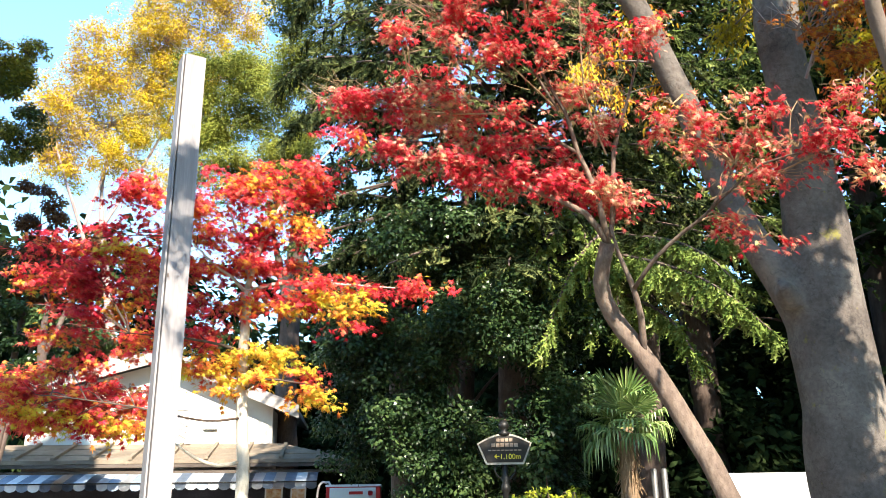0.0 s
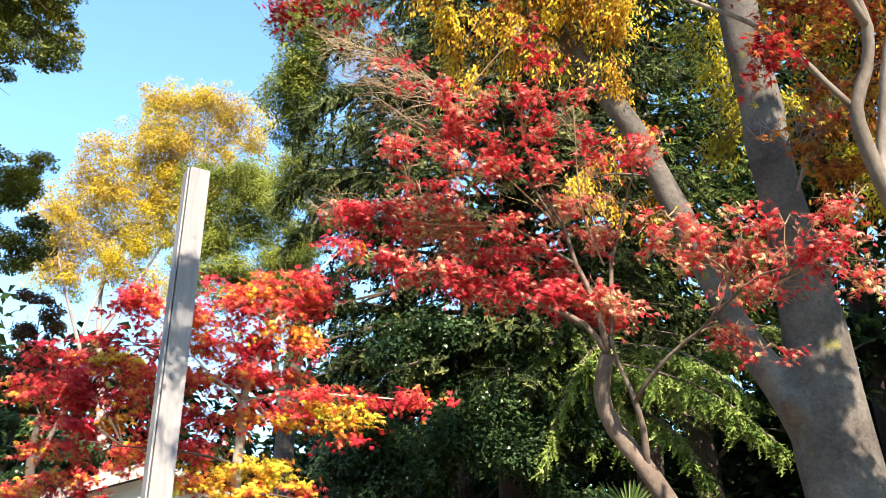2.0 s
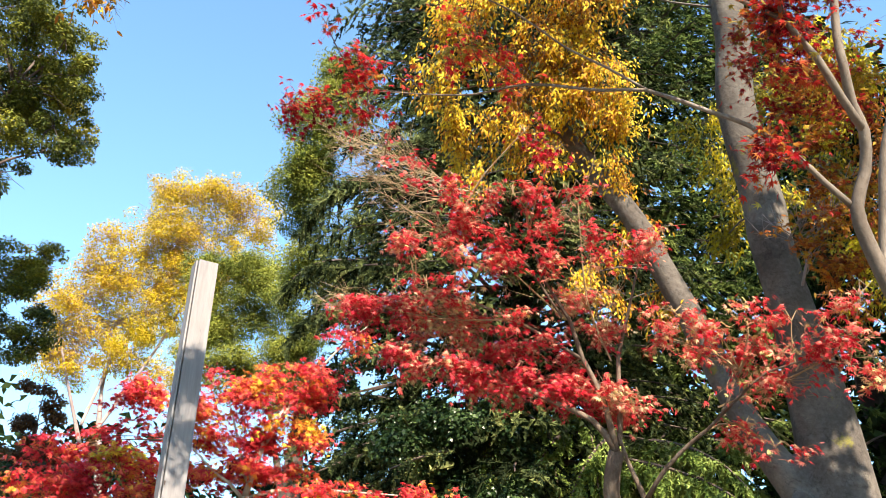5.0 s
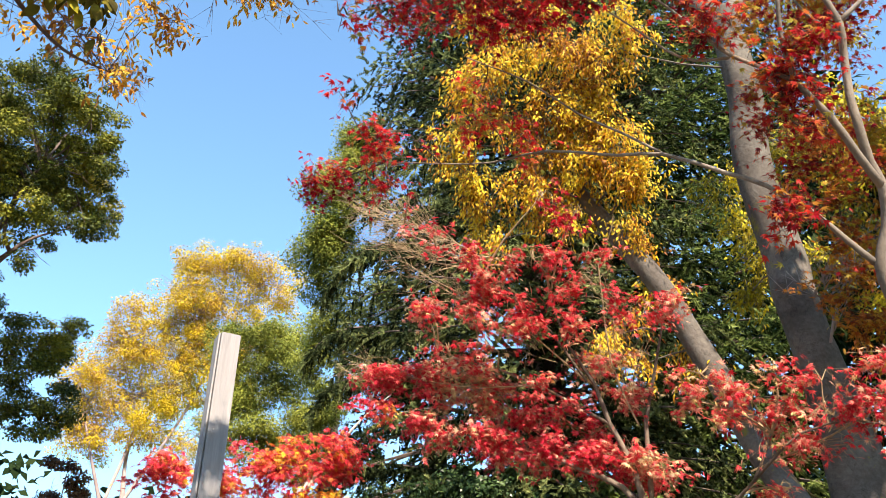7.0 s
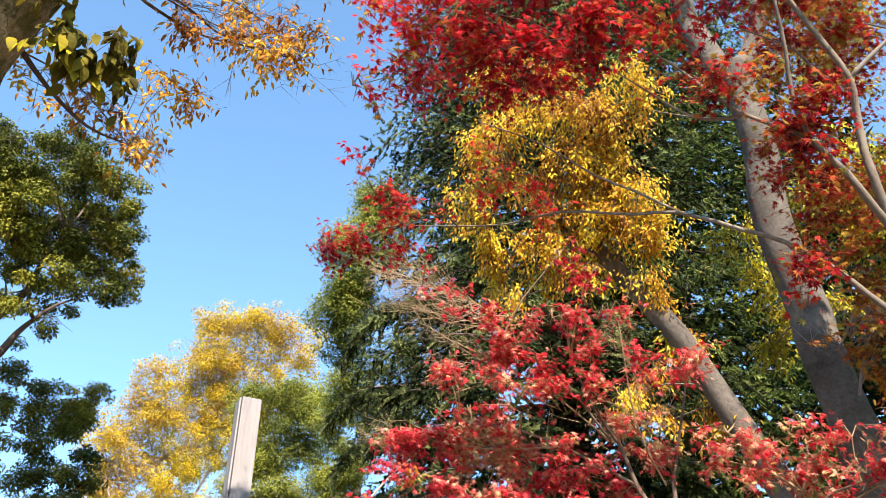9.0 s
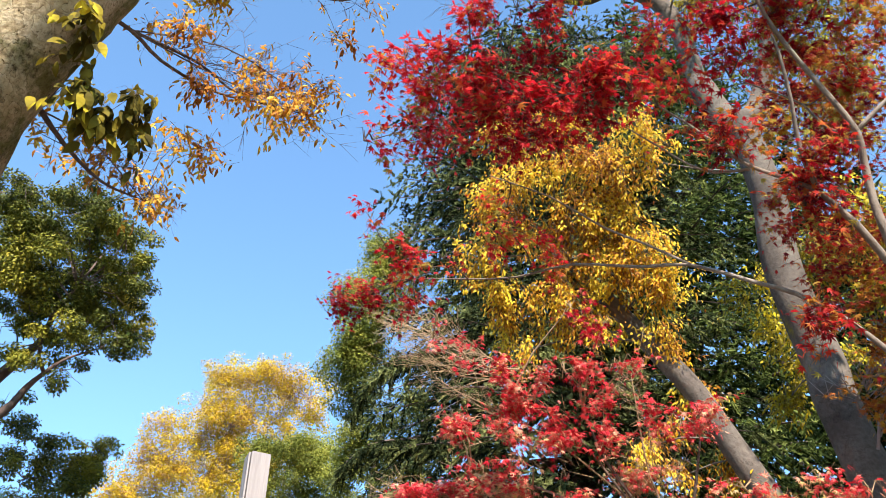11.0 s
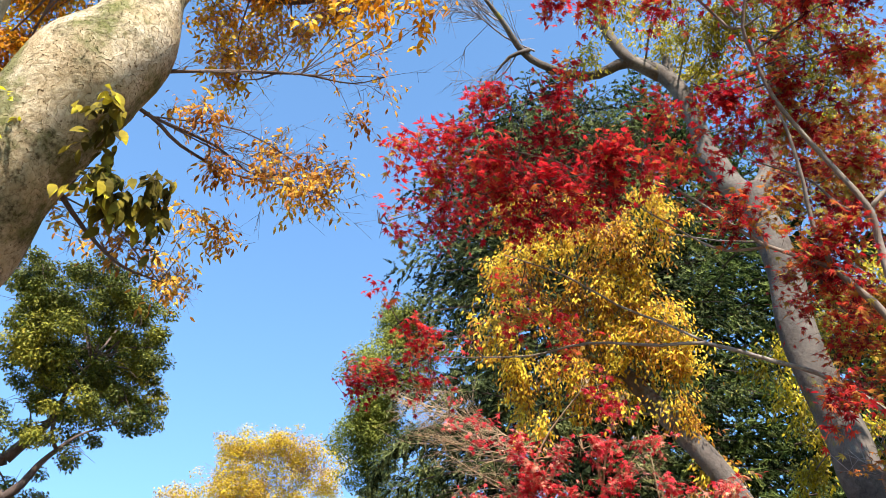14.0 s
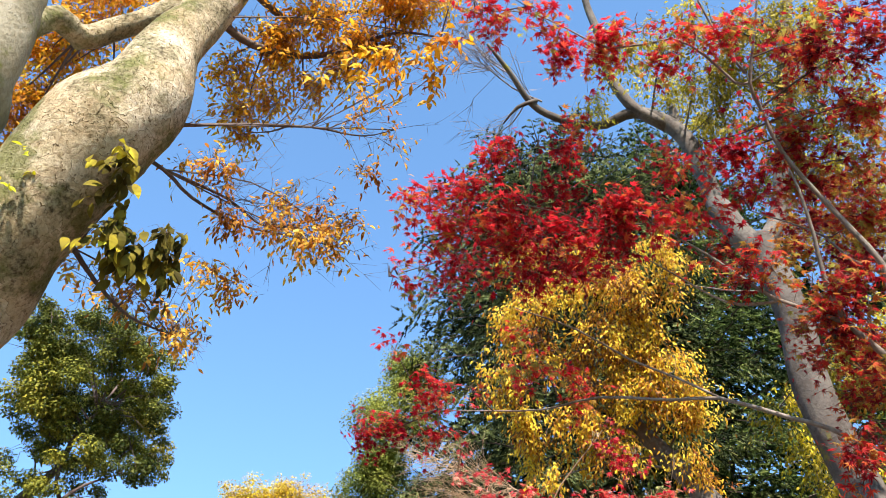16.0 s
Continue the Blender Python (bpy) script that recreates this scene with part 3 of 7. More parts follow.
def ground_sheet():
    n, half = 60, 400.0
    g = np.linspace(-1, 1, n)
    g = np.sign(g) * np.abs(g) ** 2.2 * half
    x, y = np.meshgrid(g, g, indexing="ij")
    z = np.where(np.hypot(x, y) > 25, 0.4 * np.sin(x * 0.05) * np.sin(y * 0.043), 0.0)
    v = np.stack([x, y, z], -1).reshape(-1, 3)
    i, j = np.meshgrid(np.arange(n - 1), np.arange(n - 1), indexing="ij")
    a = i * n + j
    f = np.concatenate([np.stack([a, a + n, a + n + 1], -1).reshape(-1, 3), np.stack([a, a + n + 1, a + 1], -1).reshape(-1, 3)])
    ob = mesh_part("ground", [(v, f)], M_GROUND, None, "bare trodden brown park soil under the trees", True)
    return tagged(ob, "", "ground", kind="structure")


ground_sheet()


def far_woods():
    """The dense dark wood that closes the place behind the nearer trees."""
    pads = []
    for k in range(230):
        az = rng.uniform(-62, 46)
        far = rng.uniform(15.5, 24)
        top = (8.0 if az < -8 else 5.5) + rng.uniform(-1, 1.5)
        if az > 0:
            far, top = rng.uniform(22, 30), rng.uniform(7.5, 10.0)
        z = top * rng.uniform(0.0, 1.0) ** 1.3 + 0.3
        pads.append((math.sin(radians(-az)) * far, math.cos(radians(az)) * far, z, rng.uniform(1.2, 2.2), rng.uniform(1.2, 2), rng.uniform(0.9, 1.6)))
    for k in range(60):
        az, far = rng.uniform(-13, 2), rng.uniform(17, 21)
        pads.append((math.sin(radians(-az)) * far, math.cos(radians(az)) * far, rng.uniform(0.4, 6.6), rng.uniform(0.9, 1.4), rng.uniform(0.7, 1.0), rng.uniform(0.8, 1.2)))
    for k in range(90):
        az, far = rng.uniform(5, 43), rng.uniform(22, 27)
        pads.append((math.sin(radians(-az)) * far, math.cos(radians(az)) * far, 8.6 * rng.uniform(0, 1) + 0.3, rng.uniform(1.3, 2.0), rng.uniform(1.0, 1.5), rng.uniform(1.0, 1.5)))
    for k in range(150):
        pads.append((rng.uniform(6.2, 12.5), rng.uniform(12.5, 17), 15.0 * rng.uniform(0, 1) + 0.3, rng.uniform(1.0, 1.7), rng.uniform(1.0, 1.7), rng.uniform(0.8, 1.4)))
    # Leaf colour already holds the woods' inner shade.
    ob = leaves("far_woods", pads, 84000, OVAL_LEAF, 0.36, M_WOODS_SHADED, None, per=6, twig=0.5, gaps=0.04, lumps=3)
    tagged(ob, "dense dark evergreen woods behind the park trees", "woods", kind="stuff")
    pads = []
    for k in range(140):
        az = rng.uniform(-60, 0)
        far = rng.uniform(13.5, 18)
        pads.append((math.sin(radians(-az)) * far, math.cos(radians(az)) * far, rng.uniform(0.2, 2.8), rng.uniform(0.9, 1.5), rng.uniform(0.8, 1.2), rng.uniform(0.7, 1.1)))
    for k in range(44):
        pads.append((rng.uniform(2.6, 7.5), rng.uniform(15, 19), rng.uniform(0.2, 5.0), rng.uniform(0.8, 1.3), rng.uniform(0.8, 1.2), rng.uniform(0.7, 1.0)))
    for k in range(22):
        az, far = rng.uniform(0, 9.2), rng.uniform(18.6, 20)
        pads.append((math.sin(radians(-az)) * far, math.cos(radians(az)) * far, rng.uniform(0.2, 3.6), rng.uniform(0.7, 1.0), rng.uniform(0.5, 0.8), rng.uniform(0.6, 1.0)))
    for k in range(26):
        az, far = rng.uniform(2, 17), rng.uniform(21, 22.5)
        pads.append((math.sin(radians(-az)) * far, math.cos(radians(az)) * far, rng.uniform(0.2, 6.2), rng.uniform(0.9, 1.4), rng.uniform(0.5, 0.8), rng.uniform(0.7, 1.1)))
    ob = leaves("undergrowth", pads, 52000, OVAL_LEAF, 0.25, M_WOODS_SHADED, None, per=6, twig=0.4, gaps=0.03, lumps=3)
    pads_o = [(math.sin(radians(-a)) * r, math.cos(radians(a)) * r, z, 2.8, 2.2, 1.5) for a, r, z in ((rng.uniform(-64, 48), rng.uniform(27, 36), 7.5 * rng.uniform(0, 1)) for k in range(150))]
    ob3 = leaves("outer_woods", pads_o, 42000, OVAL_LEAF, 1.0, M_WOODS_SHADED, None, per=6, twig=0.8, gaps=0.02, lumps=2)
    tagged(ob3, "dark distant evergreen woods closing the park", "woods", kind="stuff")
    # Unseen ring of woods added to cut sky fill, kept low towards the sun.
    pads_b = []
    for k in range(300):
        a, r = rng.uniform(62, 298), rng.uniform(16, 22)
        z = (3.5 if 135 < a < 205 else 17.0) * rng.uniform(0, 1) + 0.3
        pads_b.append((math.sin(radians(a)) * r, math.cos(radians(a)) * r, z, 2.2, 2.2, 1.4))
    ob2 = leaves("sky_block_woods", pads_b, 26000, OVAL_LEAF, 0.75, M_WOODS_SHADED, None, per=6, twig=0.7, gaps=0.05, lumps=2)
    tagged(ob2, "unseen dark woods added behind the viewer to block low sky", "woods", kind="stuff")
    tagged(ob, "dark evergreen undergrowth along the edge of the woods", "undergrowth", kind="stuff")


far_woods()


def far_trunk(x, y, r, h, lean):
    t = thing("forest_tree", "bare trunk of a tall forest tree, coloured dark as if shaded", "tree", (x, y, 0), "forest trees")
    limb("trunk", [(x, y, -0.1), (x + lean * 0.4, y, h * 0.4), (x + lean, y + 0.2, h)], [r * 1.25, r, 0.7 * r], B_FOREST_SHADED, t, 10)
    tw = []
    for k in range(6):
        z = h * rng.uniform(0.35, 0.98)
        a = np.array([x + lean * z / h, y, z])
        e = a + np.array([rng.uniform(-1.4, 1.4), rng.uniform(-0.8, 0.8), rng.uniform(0.2, 0.9)])
        tw.append(tube(curve_through([a, (a + e) / 2 + [0, 0, 0.15], e], 0.25), [r * 0.25, r * 0.15, 0.012], 5))
    mesh_part("branchwork", tw, B_FOREST_SHADED, t, kind="stuff")


for fx, fy, fr, fh, fl in ((1.35, 12.0, 0.17, 9, 0.1), (4.3, 13.5, 0.22, 9, -0.3), (5.6, 12.5, 0.16, 8, 0.3), (7.5, 14, 0.24, 9, 0.2), (0.2, 13.5, 0.15, 8, 0.3), (3.4, 15.5, 0.2, 9, 0.2)):
    far_trunk(fx, fy, fr, fh, fl)


# ---- conifers ----
def cedar(x, y, top, low, reach, shoulder, count, material, label, trunk_r=0.2, droop=0.34, spray=0.23, lean=0.0, near=(), frond_mat=None):
    """A conifer whose crown keeps its width up to the shoulder and closes in a dome; boughs carry drooping branchlets."""
    t = thing("conifer", label, "tree", (x, y, 0), "conifers")
    limb("trunk", [(x, y, -0.1), (x + 0.05 + lean * 0.4, y, top * 0.5), (x + lean, y, top - 0.3)], [trunk_r * 1.2, trunk_r * 0.7, 0.03], B_DARK, t, 12, 0.08, 0.4)
    boughs, places, tips, normals, sizes = [], [], [], [], []

    def wide(z):
        return reach * math.sqrt(max(0.0, 1 - max(0.0, (z - shoulder) / (top - shoulder)) ** 2))

    for i in range(count):
        z = low + (top - low) * (i + rng.uniform(0, 1)) / count
        az = i * 2.399963 + rng.uniform(-0.3, 0.3)
        if math.sin(az) > 0.45 and i % 5 < 4:
            continue
        ln = wide(z) * rng.uniform(0.74, 1.04) + 0.3
        rise = 0.12 + 0.5 * max(0.0, (z - shoulder) / (top - shoulder))
        out = np.array([math.cos(az), math.sin(az), 0.0])
        side = np.array([-out[1], out[0], 0.0])
        s = np.linspace(0.03, 1, max(5, int(ln / 0.16)))
        line = np.array([x + lean * z / top, y, z]) + out * (ln * s)[:, None] + np.array([0, 0, 1.0]) * (rise * ln * s - droop * ln * s**2)[:, None]
        line += side * (0.06 * ln * np.sin(3 * s + i))[:, None]
        boughs.append(tube(line[:: 2], [0.012 + 0.014 * ln, 0.006], 4))
        for k in range(len(s)):
            if s[k] < 0.3:
                continue
            for sg in (-1, 1):
                sl = (0.25 + 0.26 * min(ln, 2.6)) * (1.1 - 0.72 * s[k]) * rng.uniform(0.6, 1.15)
                d = unit(out * 0.6 + sg * side * 0.85 + np.array([0, 0, -0.3]) + rng.normal(size=3) * 0.2)
                m = max(1, round(sl / 0.15))
                for q in range(m):
                    g = (q + rng.uniform(0.1, 0.6)) / m
                    places.append(line[k] + d * sl * g + np.array([0, 0, -0.2 * sl * g * g]))
                    tips.append(d + np.array([0, 0, 0.1 - 0.5 * g]) + rng.normal(size=3) * 0.3)
                    normals.append(np.array([0, 0, 1.0]) + rng.normal(size=3) * 0.3)
                    sizes.append(spray * rng.uniform(0.75, 1.15))
    for k in range(count * 10):
        z = rng.uniform(low, top - 0.6)
        az, rr = rng.uniform(3.0, 6.5), wide(z) * rng.uniform(0.1, 0.72)
        d = np.array([math.cos(az), math.sin(az), -0.3])
        places.append(np.array([x + lean * z / top, y, z]) + d * rr)
        tips.append(d + np.array([0, 0, -0.5]) + rng.normal(size=3) * 0.5)
        normals.append(np.array([0, 0, 1.0]) + rng.normal(size=3) * 0.5)
        sizes.append(spray * rng.uniform(1.5, 2.2))
    inner = len(places)
    for pts, hang in near:
        line = curve_through(pts, 0.055)
        boughs.append(tube(line[::3], [0.03, 0.008], 5))
        ax = unit(np.gradient(line, axis=0))
        for k in range(len(line)):
            s = k / (len(line) - 1)
            for sg in (-1, 1):
                sd = unit(np.cross(ax[k], [0, 0, 1.0]) + np.array([0.02, 0, 0])) * sg
                sl = hang * (1.25 - 0.75 * s) * rng.uniform(0.5, 1.1)
                d = unit(ax[k] * 0.6 + sd * 0.55 + np.array([0, 0, -0.75]) + rng.normal(size=3) * 0.18)
                for q in range(max(2, int(sl / 0.08))):
                    places.append(line[k] + d * 0.08 * q)
                    tips.append(d + rng.normal(size=3) * 0.35)
                    normals.append(np.array([0.1, -0.6, 0.8]) + rng.normal(size=3) * 0.3)
                    sizes.append(spray * rng.uniform(0.7, 1.1))
    mesh_part("branchwork", boughs, B_DARK, t, kind="stuff")
    axes, places, sizes = axes_for(np.array(tips), np.array(normals)), np.array(places), np.array(sizes)
    k = np.flatnonzero(opened(places[:inner], SKY_GAPS))
    mesh_part("needle_foliage", [scattered(SPRAY, places[k], axes[k], sizes[k])], material, t, smooth=True, kind="stuff")
    if near:
        mesh_part("frond_foliage", [scattered(SPRAY, places[inner:], axes[inner:], sizes[inner:])], frond_mat or material, t, smooth=True, kind="stuff")


cedar(0.95, 11.6, 18.6, 4.6, 2.95, 14.1, 315, M_CEDAR, "tall blue-green cedar with layered drooping boughs", 0.26, lean=0.4,
      near=(([(-0.51, 11.19, 5.26), (-1.02, 10.6, 5.03), (-1.44, 10.44, 4.71), (-1.74, 10.35, 4.09)], 0.4), ([(-0.35, 11.22, 5.78), (-1.03, 10.67, 5.71), (-1.62, 10.43, 5.59), (-1.89, 10.3, 5.23)], 0.4),
            ([(-0.2, 11.32, 4.88), (-0.72, 10.74, 4.64), (-1.08, 10.62, 4.22), (-1.35, 10.5, 3.67)], 0.4), ([(-0.66, 10.82, 7.77), (-1.26, 10.27, 7.63), (-1.82, 9.89, 7.34), (-2.16, 9.8, 6.95)], 0.5),
            ([(-0.67, 11.14, 7.19), (-1.44, 10.59, 7.01), (-1.93, 10.23, 6.67), (-2.13, 10.18, 6.23)], 0.5), ([(-0.3, 10.1, 8.87), (-1.09, 9.61, 8.62), (-1.61, 9.45, 8.22), (-1.97, 9.54, 7.63)], 0.5)))
cedar(2.9, 12.6, 19.8, 5.0, 2.9, 15.0, 245, M_CEDAR2, "green conifer with soft feathery drooping boughs", 0.2, 0.4, 0.23, 1.2,
      near=(([(1.5, 10.3, 5.55), (1.76, 9.95, 4.95), (1.79, 9.85, 4.2), (1.77, 9.85, 3.55)], 0.3), ([(1.2, 10.4, 5.35), (1.26, 10.05, 5.0), (1.31, 9.9, 4.35), (1.34, 9.9, 3.6)], 0.3),
            ([(0.9, 10.5, 5.2), (0.82, 10.05, 4.85), (0.83, 9.95, 4.1)], 0.28), ([(1.9, 10.2, 5.1), (2.1, 9.9, 4.75), (2.12, 9.85, 4.1), (2.1, 9.8, 3.5)], 0.3),
            ([(0.7, 10.5, 5.0), (0.52, 10.1, 4.65), (0.45, 10.0, 3.95)], 0.26),
            ([(2.13, 9.93, 4.58), (2.57, 9.18, 4.2), (2.94, 8.64, 3.79), (3.35, 8.29, 3.21)], 0.55), ([(2.1, 9.83, 4.92), (1.68, 9.62, 4.49), (1.33, 9.54, 3.84), (1.13, 9.47, 3.29)], 0.4), ([(2.5, 9.79, 4.75), (2.73, 9.17, 4.47), (2.96, 8.76, 4.14), (3.11, 8.57, 3.83)], 0.4), ([(1.57, 10.11, 5.02), (1.24, 9.83, 4.71), (1, 9.78, 4.26)], 0.35),
            ([(2.22, 10.05, 4.1), (2.58, 9.43, 3.66), (2.8, 9.06, 3.07)], 0.4), ([(3.21, 9.61, 4.68), (3.54, 8.92, 4.37), (3.7, 8.62, 4.02)], 0.35)), frond_mat=M_FROND_LIT)


# ---- broadleaved evergreens ----
def bush_tree(name, label, category, base, trunk, radii, limbs, pads, count, size, material, bark, gaps=0.2, rad=0.016, fans=4, group="", lumps=12, lump=(0.24, 0.42), spread=0.85):
    t = thing(name, label, category, base, group)
    lines = [limb("trunk", trunk, radii, bark, t)]
    for pts, rr in limbs:
        lines.append(limb("limb", pts, rr, bark, t, 8))
    tw = []
    bough_wood(lines, pads, rad, tw, fans)
    crown("foliage", pads, count, size, material, t, lumps, lump, spread, gaps)
    mesh_part("branchwork", tw, bark, t, kind="stuff")
    return t


bush_tree("camellia_tree", "dark glossy evergreen tree filling the gap below the cedar", "tree", (0.1, 10.9, 0),
          [(0.1, 10.9, -0.1), (0.1, 10.9, 2.5), (0.1, 10.8, 4.8)], [0.12, 0.1, 0.03], [],
          [(-1.11, 10.29, 3.34, 0.36, 0.3, 0.36), (-0.69, 10.4, 2.79, 0.43, 0.36, 0.5), (-0.19, 10.32, 3.47, 0.57, 0.49, 0.5), (0.46, 10.23, 3.88, 0.57, 0.49, 0.5), (1.01, 10.25, 3.58, 0.57, 0.49, 0.58), (-0.35, 10.47, 2.24, 0.36, 0.3, 0.43), (0.22, 10.45, 2.5, 0.57, 0.49, 0.5), (-0.03, 10.55, 4.65, 0.52, 0.45, 0.45), (0.64, 10.45, 4.92, 0.6, 0.51, 0.44), (-1.04, 10.18, 3.89, 0.36, 0.3, 0.29), (-0.21, 10.49, 1.91, 0.5, 0.43, 0.36), (1.05, 10.41, 2.49, 0.43, 0.36, 0.43), (1.34, 10.33, 2.89, 0.43, 0.36, 0.43), (-1.25, 11.2, 5.1, 0.4, 0.36, 0.45), (-1.35, 11.3, 4.3, 0.45, 0.36, 0.45), (-1.5, 11.4, 3.5, 0.5, 0.4, 0.5), (-1.3, 11.3, 2.6, 0.5, 0.4, 0.5), (-0.6, 11.5, 5.5, 0.5, 0.4, 0.4), (-1.5, 11.6, 6.3, 0.45, 0.4, 0.5)], 62000, 0.066, M_DARK, B_DARK, 0.0, lumps=14, lump=(0.4, 0.7), spread=1.1)

bush_tree("ivy_tree", "dark evergreen tree wrapped in ivy leaves", "tree", (1.2, 10.8, 0),
          [(1.2, 10.8, -0.1), (1.3, 10.8, 3), (1.2, 10.9, 6)], [0.15, 0.13, 0.05], [],
          [(0.68, 10.21, 4.31, 0.65, 0.55, 0.5), (-0.62, 10.37, 3.63, 0.58, 0.49, 0.43), (1.25, 10.16, 4.29, 0.58, 0.49, 0.43), (0.12, 9.97, 5.15, 0.51, 0.43, 0.43), (-0.46, 10.05, 4.88, 0.43, 0.37, 0.36), (0.84, 9.92, 5.2, 0.43, 0.37, 0.36), (1.66, 10.21, 3.85, 0.43, 0.37, 0.59), (1.32, 10.5, 2.22, 0.43, 0.37, 0.43), (0.48, 10.59, 1.83, 0.58, 0.49, 0.29), (1.17, 10.53, 1.89, 0.43, 0.37, 0.29)], 38000, 0.07, M_DARK, B_DARK, 0.0, lumps=14, lump=(0.4, 0.7), spread=1.1)

bush_tree("broadleaf_tree", "pale green rounded evergreen broadleaf tree beside the cedar", "tree", (-3.6, 19.5, 0),
          [(-3.6, 19.5, -0.1), (-3.7, 19.5, 6), (-3.2, 19.4, 13)], [0.3, 0.24, 0.06], [([(-3.7, 19.5, 6), (-4.4, 19.4, 9)], [0.12, 0.04])],
          [(-5.66, 17.21, 11.36, 0.56, 0.48, 0.58), (-5.6, 17.66, 10.57, 0.56, 0.48, 0.74), (-5.77, 18.06, 9.59, 0.56, 0.48, 0.73), (-4.91, 17.32, 11.56, 0.7, 0.6, 0.73), (-4.72, 17.86, 10.66, 0.84, 0.72, 0.78), (-5.26, 18.03, 10.01, 0.7, 0.6, 0.72), (-4.18, 17.73, 11.18, 0.7, 0.6, 0.9), (-4.11, 18.34, 9.98, 0.84, 0.72, 0.86), (-4.91, 18.44, 9.3, 0.84, 0.72, 0.62), (-3.44, 18.34, 10.27, 0.7, 0.6, 0.89), (-3.88, 18.76, 9.12, 0.84, 0.72, 0.7)], 78000, 0.06, M_LIGHT, B_DARK, 0.0, lumps=16, lump=(0.34, 0.6), spread=1.05)

bush_tree("broadleaf_tree", "tall pale green evergreen tree half hidden by the cedar", "tree", (-0.6, 12.6, 0),
          [(-0.6, 12.6, -0.1), (-0.6, 12.6, 6), (-0.2, 12.6, 11)], [0.24, 0.2, 0.06], [],
          [(-1.91, 10.93, 11.63, 0.51, 0.43, 0.48), (-2.13, 11.47, 10.96, 0.51, 0.43, 0.55), (-2.44, 11.85, 10.39, 0.51, 0.43, 0.55), (-2.16, 12.12, 10.09, 0.51, 0.43, 0.68), (-1.33, 11.23, 11.38, 0.61, 0.52, 0.67), (-2.56, 12.29, 9.73, 0.41, 0.35, 0.57), (-1.51, 10.77, 11.87, 0.41, 0.35, 0.27)] + [(-1.99, 11.13, 12.13, 0.37, 0.31, 0.41), (-2.14, 11.53, 11.65, 0.53, 0.45, 0.58), (-2.49, 11.87, 11.15, 0.48, 0.4, 0.59), (-2.74, 12.27, 10.55, 0.42, 0.36, 0.59), (-2.21, 12.23, 10.74, 0.63, 0.54, 0.68)] + [(-2.58, 12.71, 9.05, 0.51, 0.43, 0.53), (-1.98, 12.69, 9.26, 0.51, 0.43, 0.54), (-2.19, 13.06, 8.55, 0.61, 0.52, 0.51), (-1.59, 13.03, 8.76, 0.51, 0.43, 0.53), (-2.78, 12.97, 8.5, 0.41, 0.35, 0.42), (-1.38, 12.59, 9.55, 0.51, 0.43, 0.54), (-1.39, 13.33, 8.22, 0.51, 0.43, 0.53)], 76000, 0.05, M_LIGHT, B_DARK, 0.0, lumps=14, lump=(0.36, 0.6), spread=1.05)

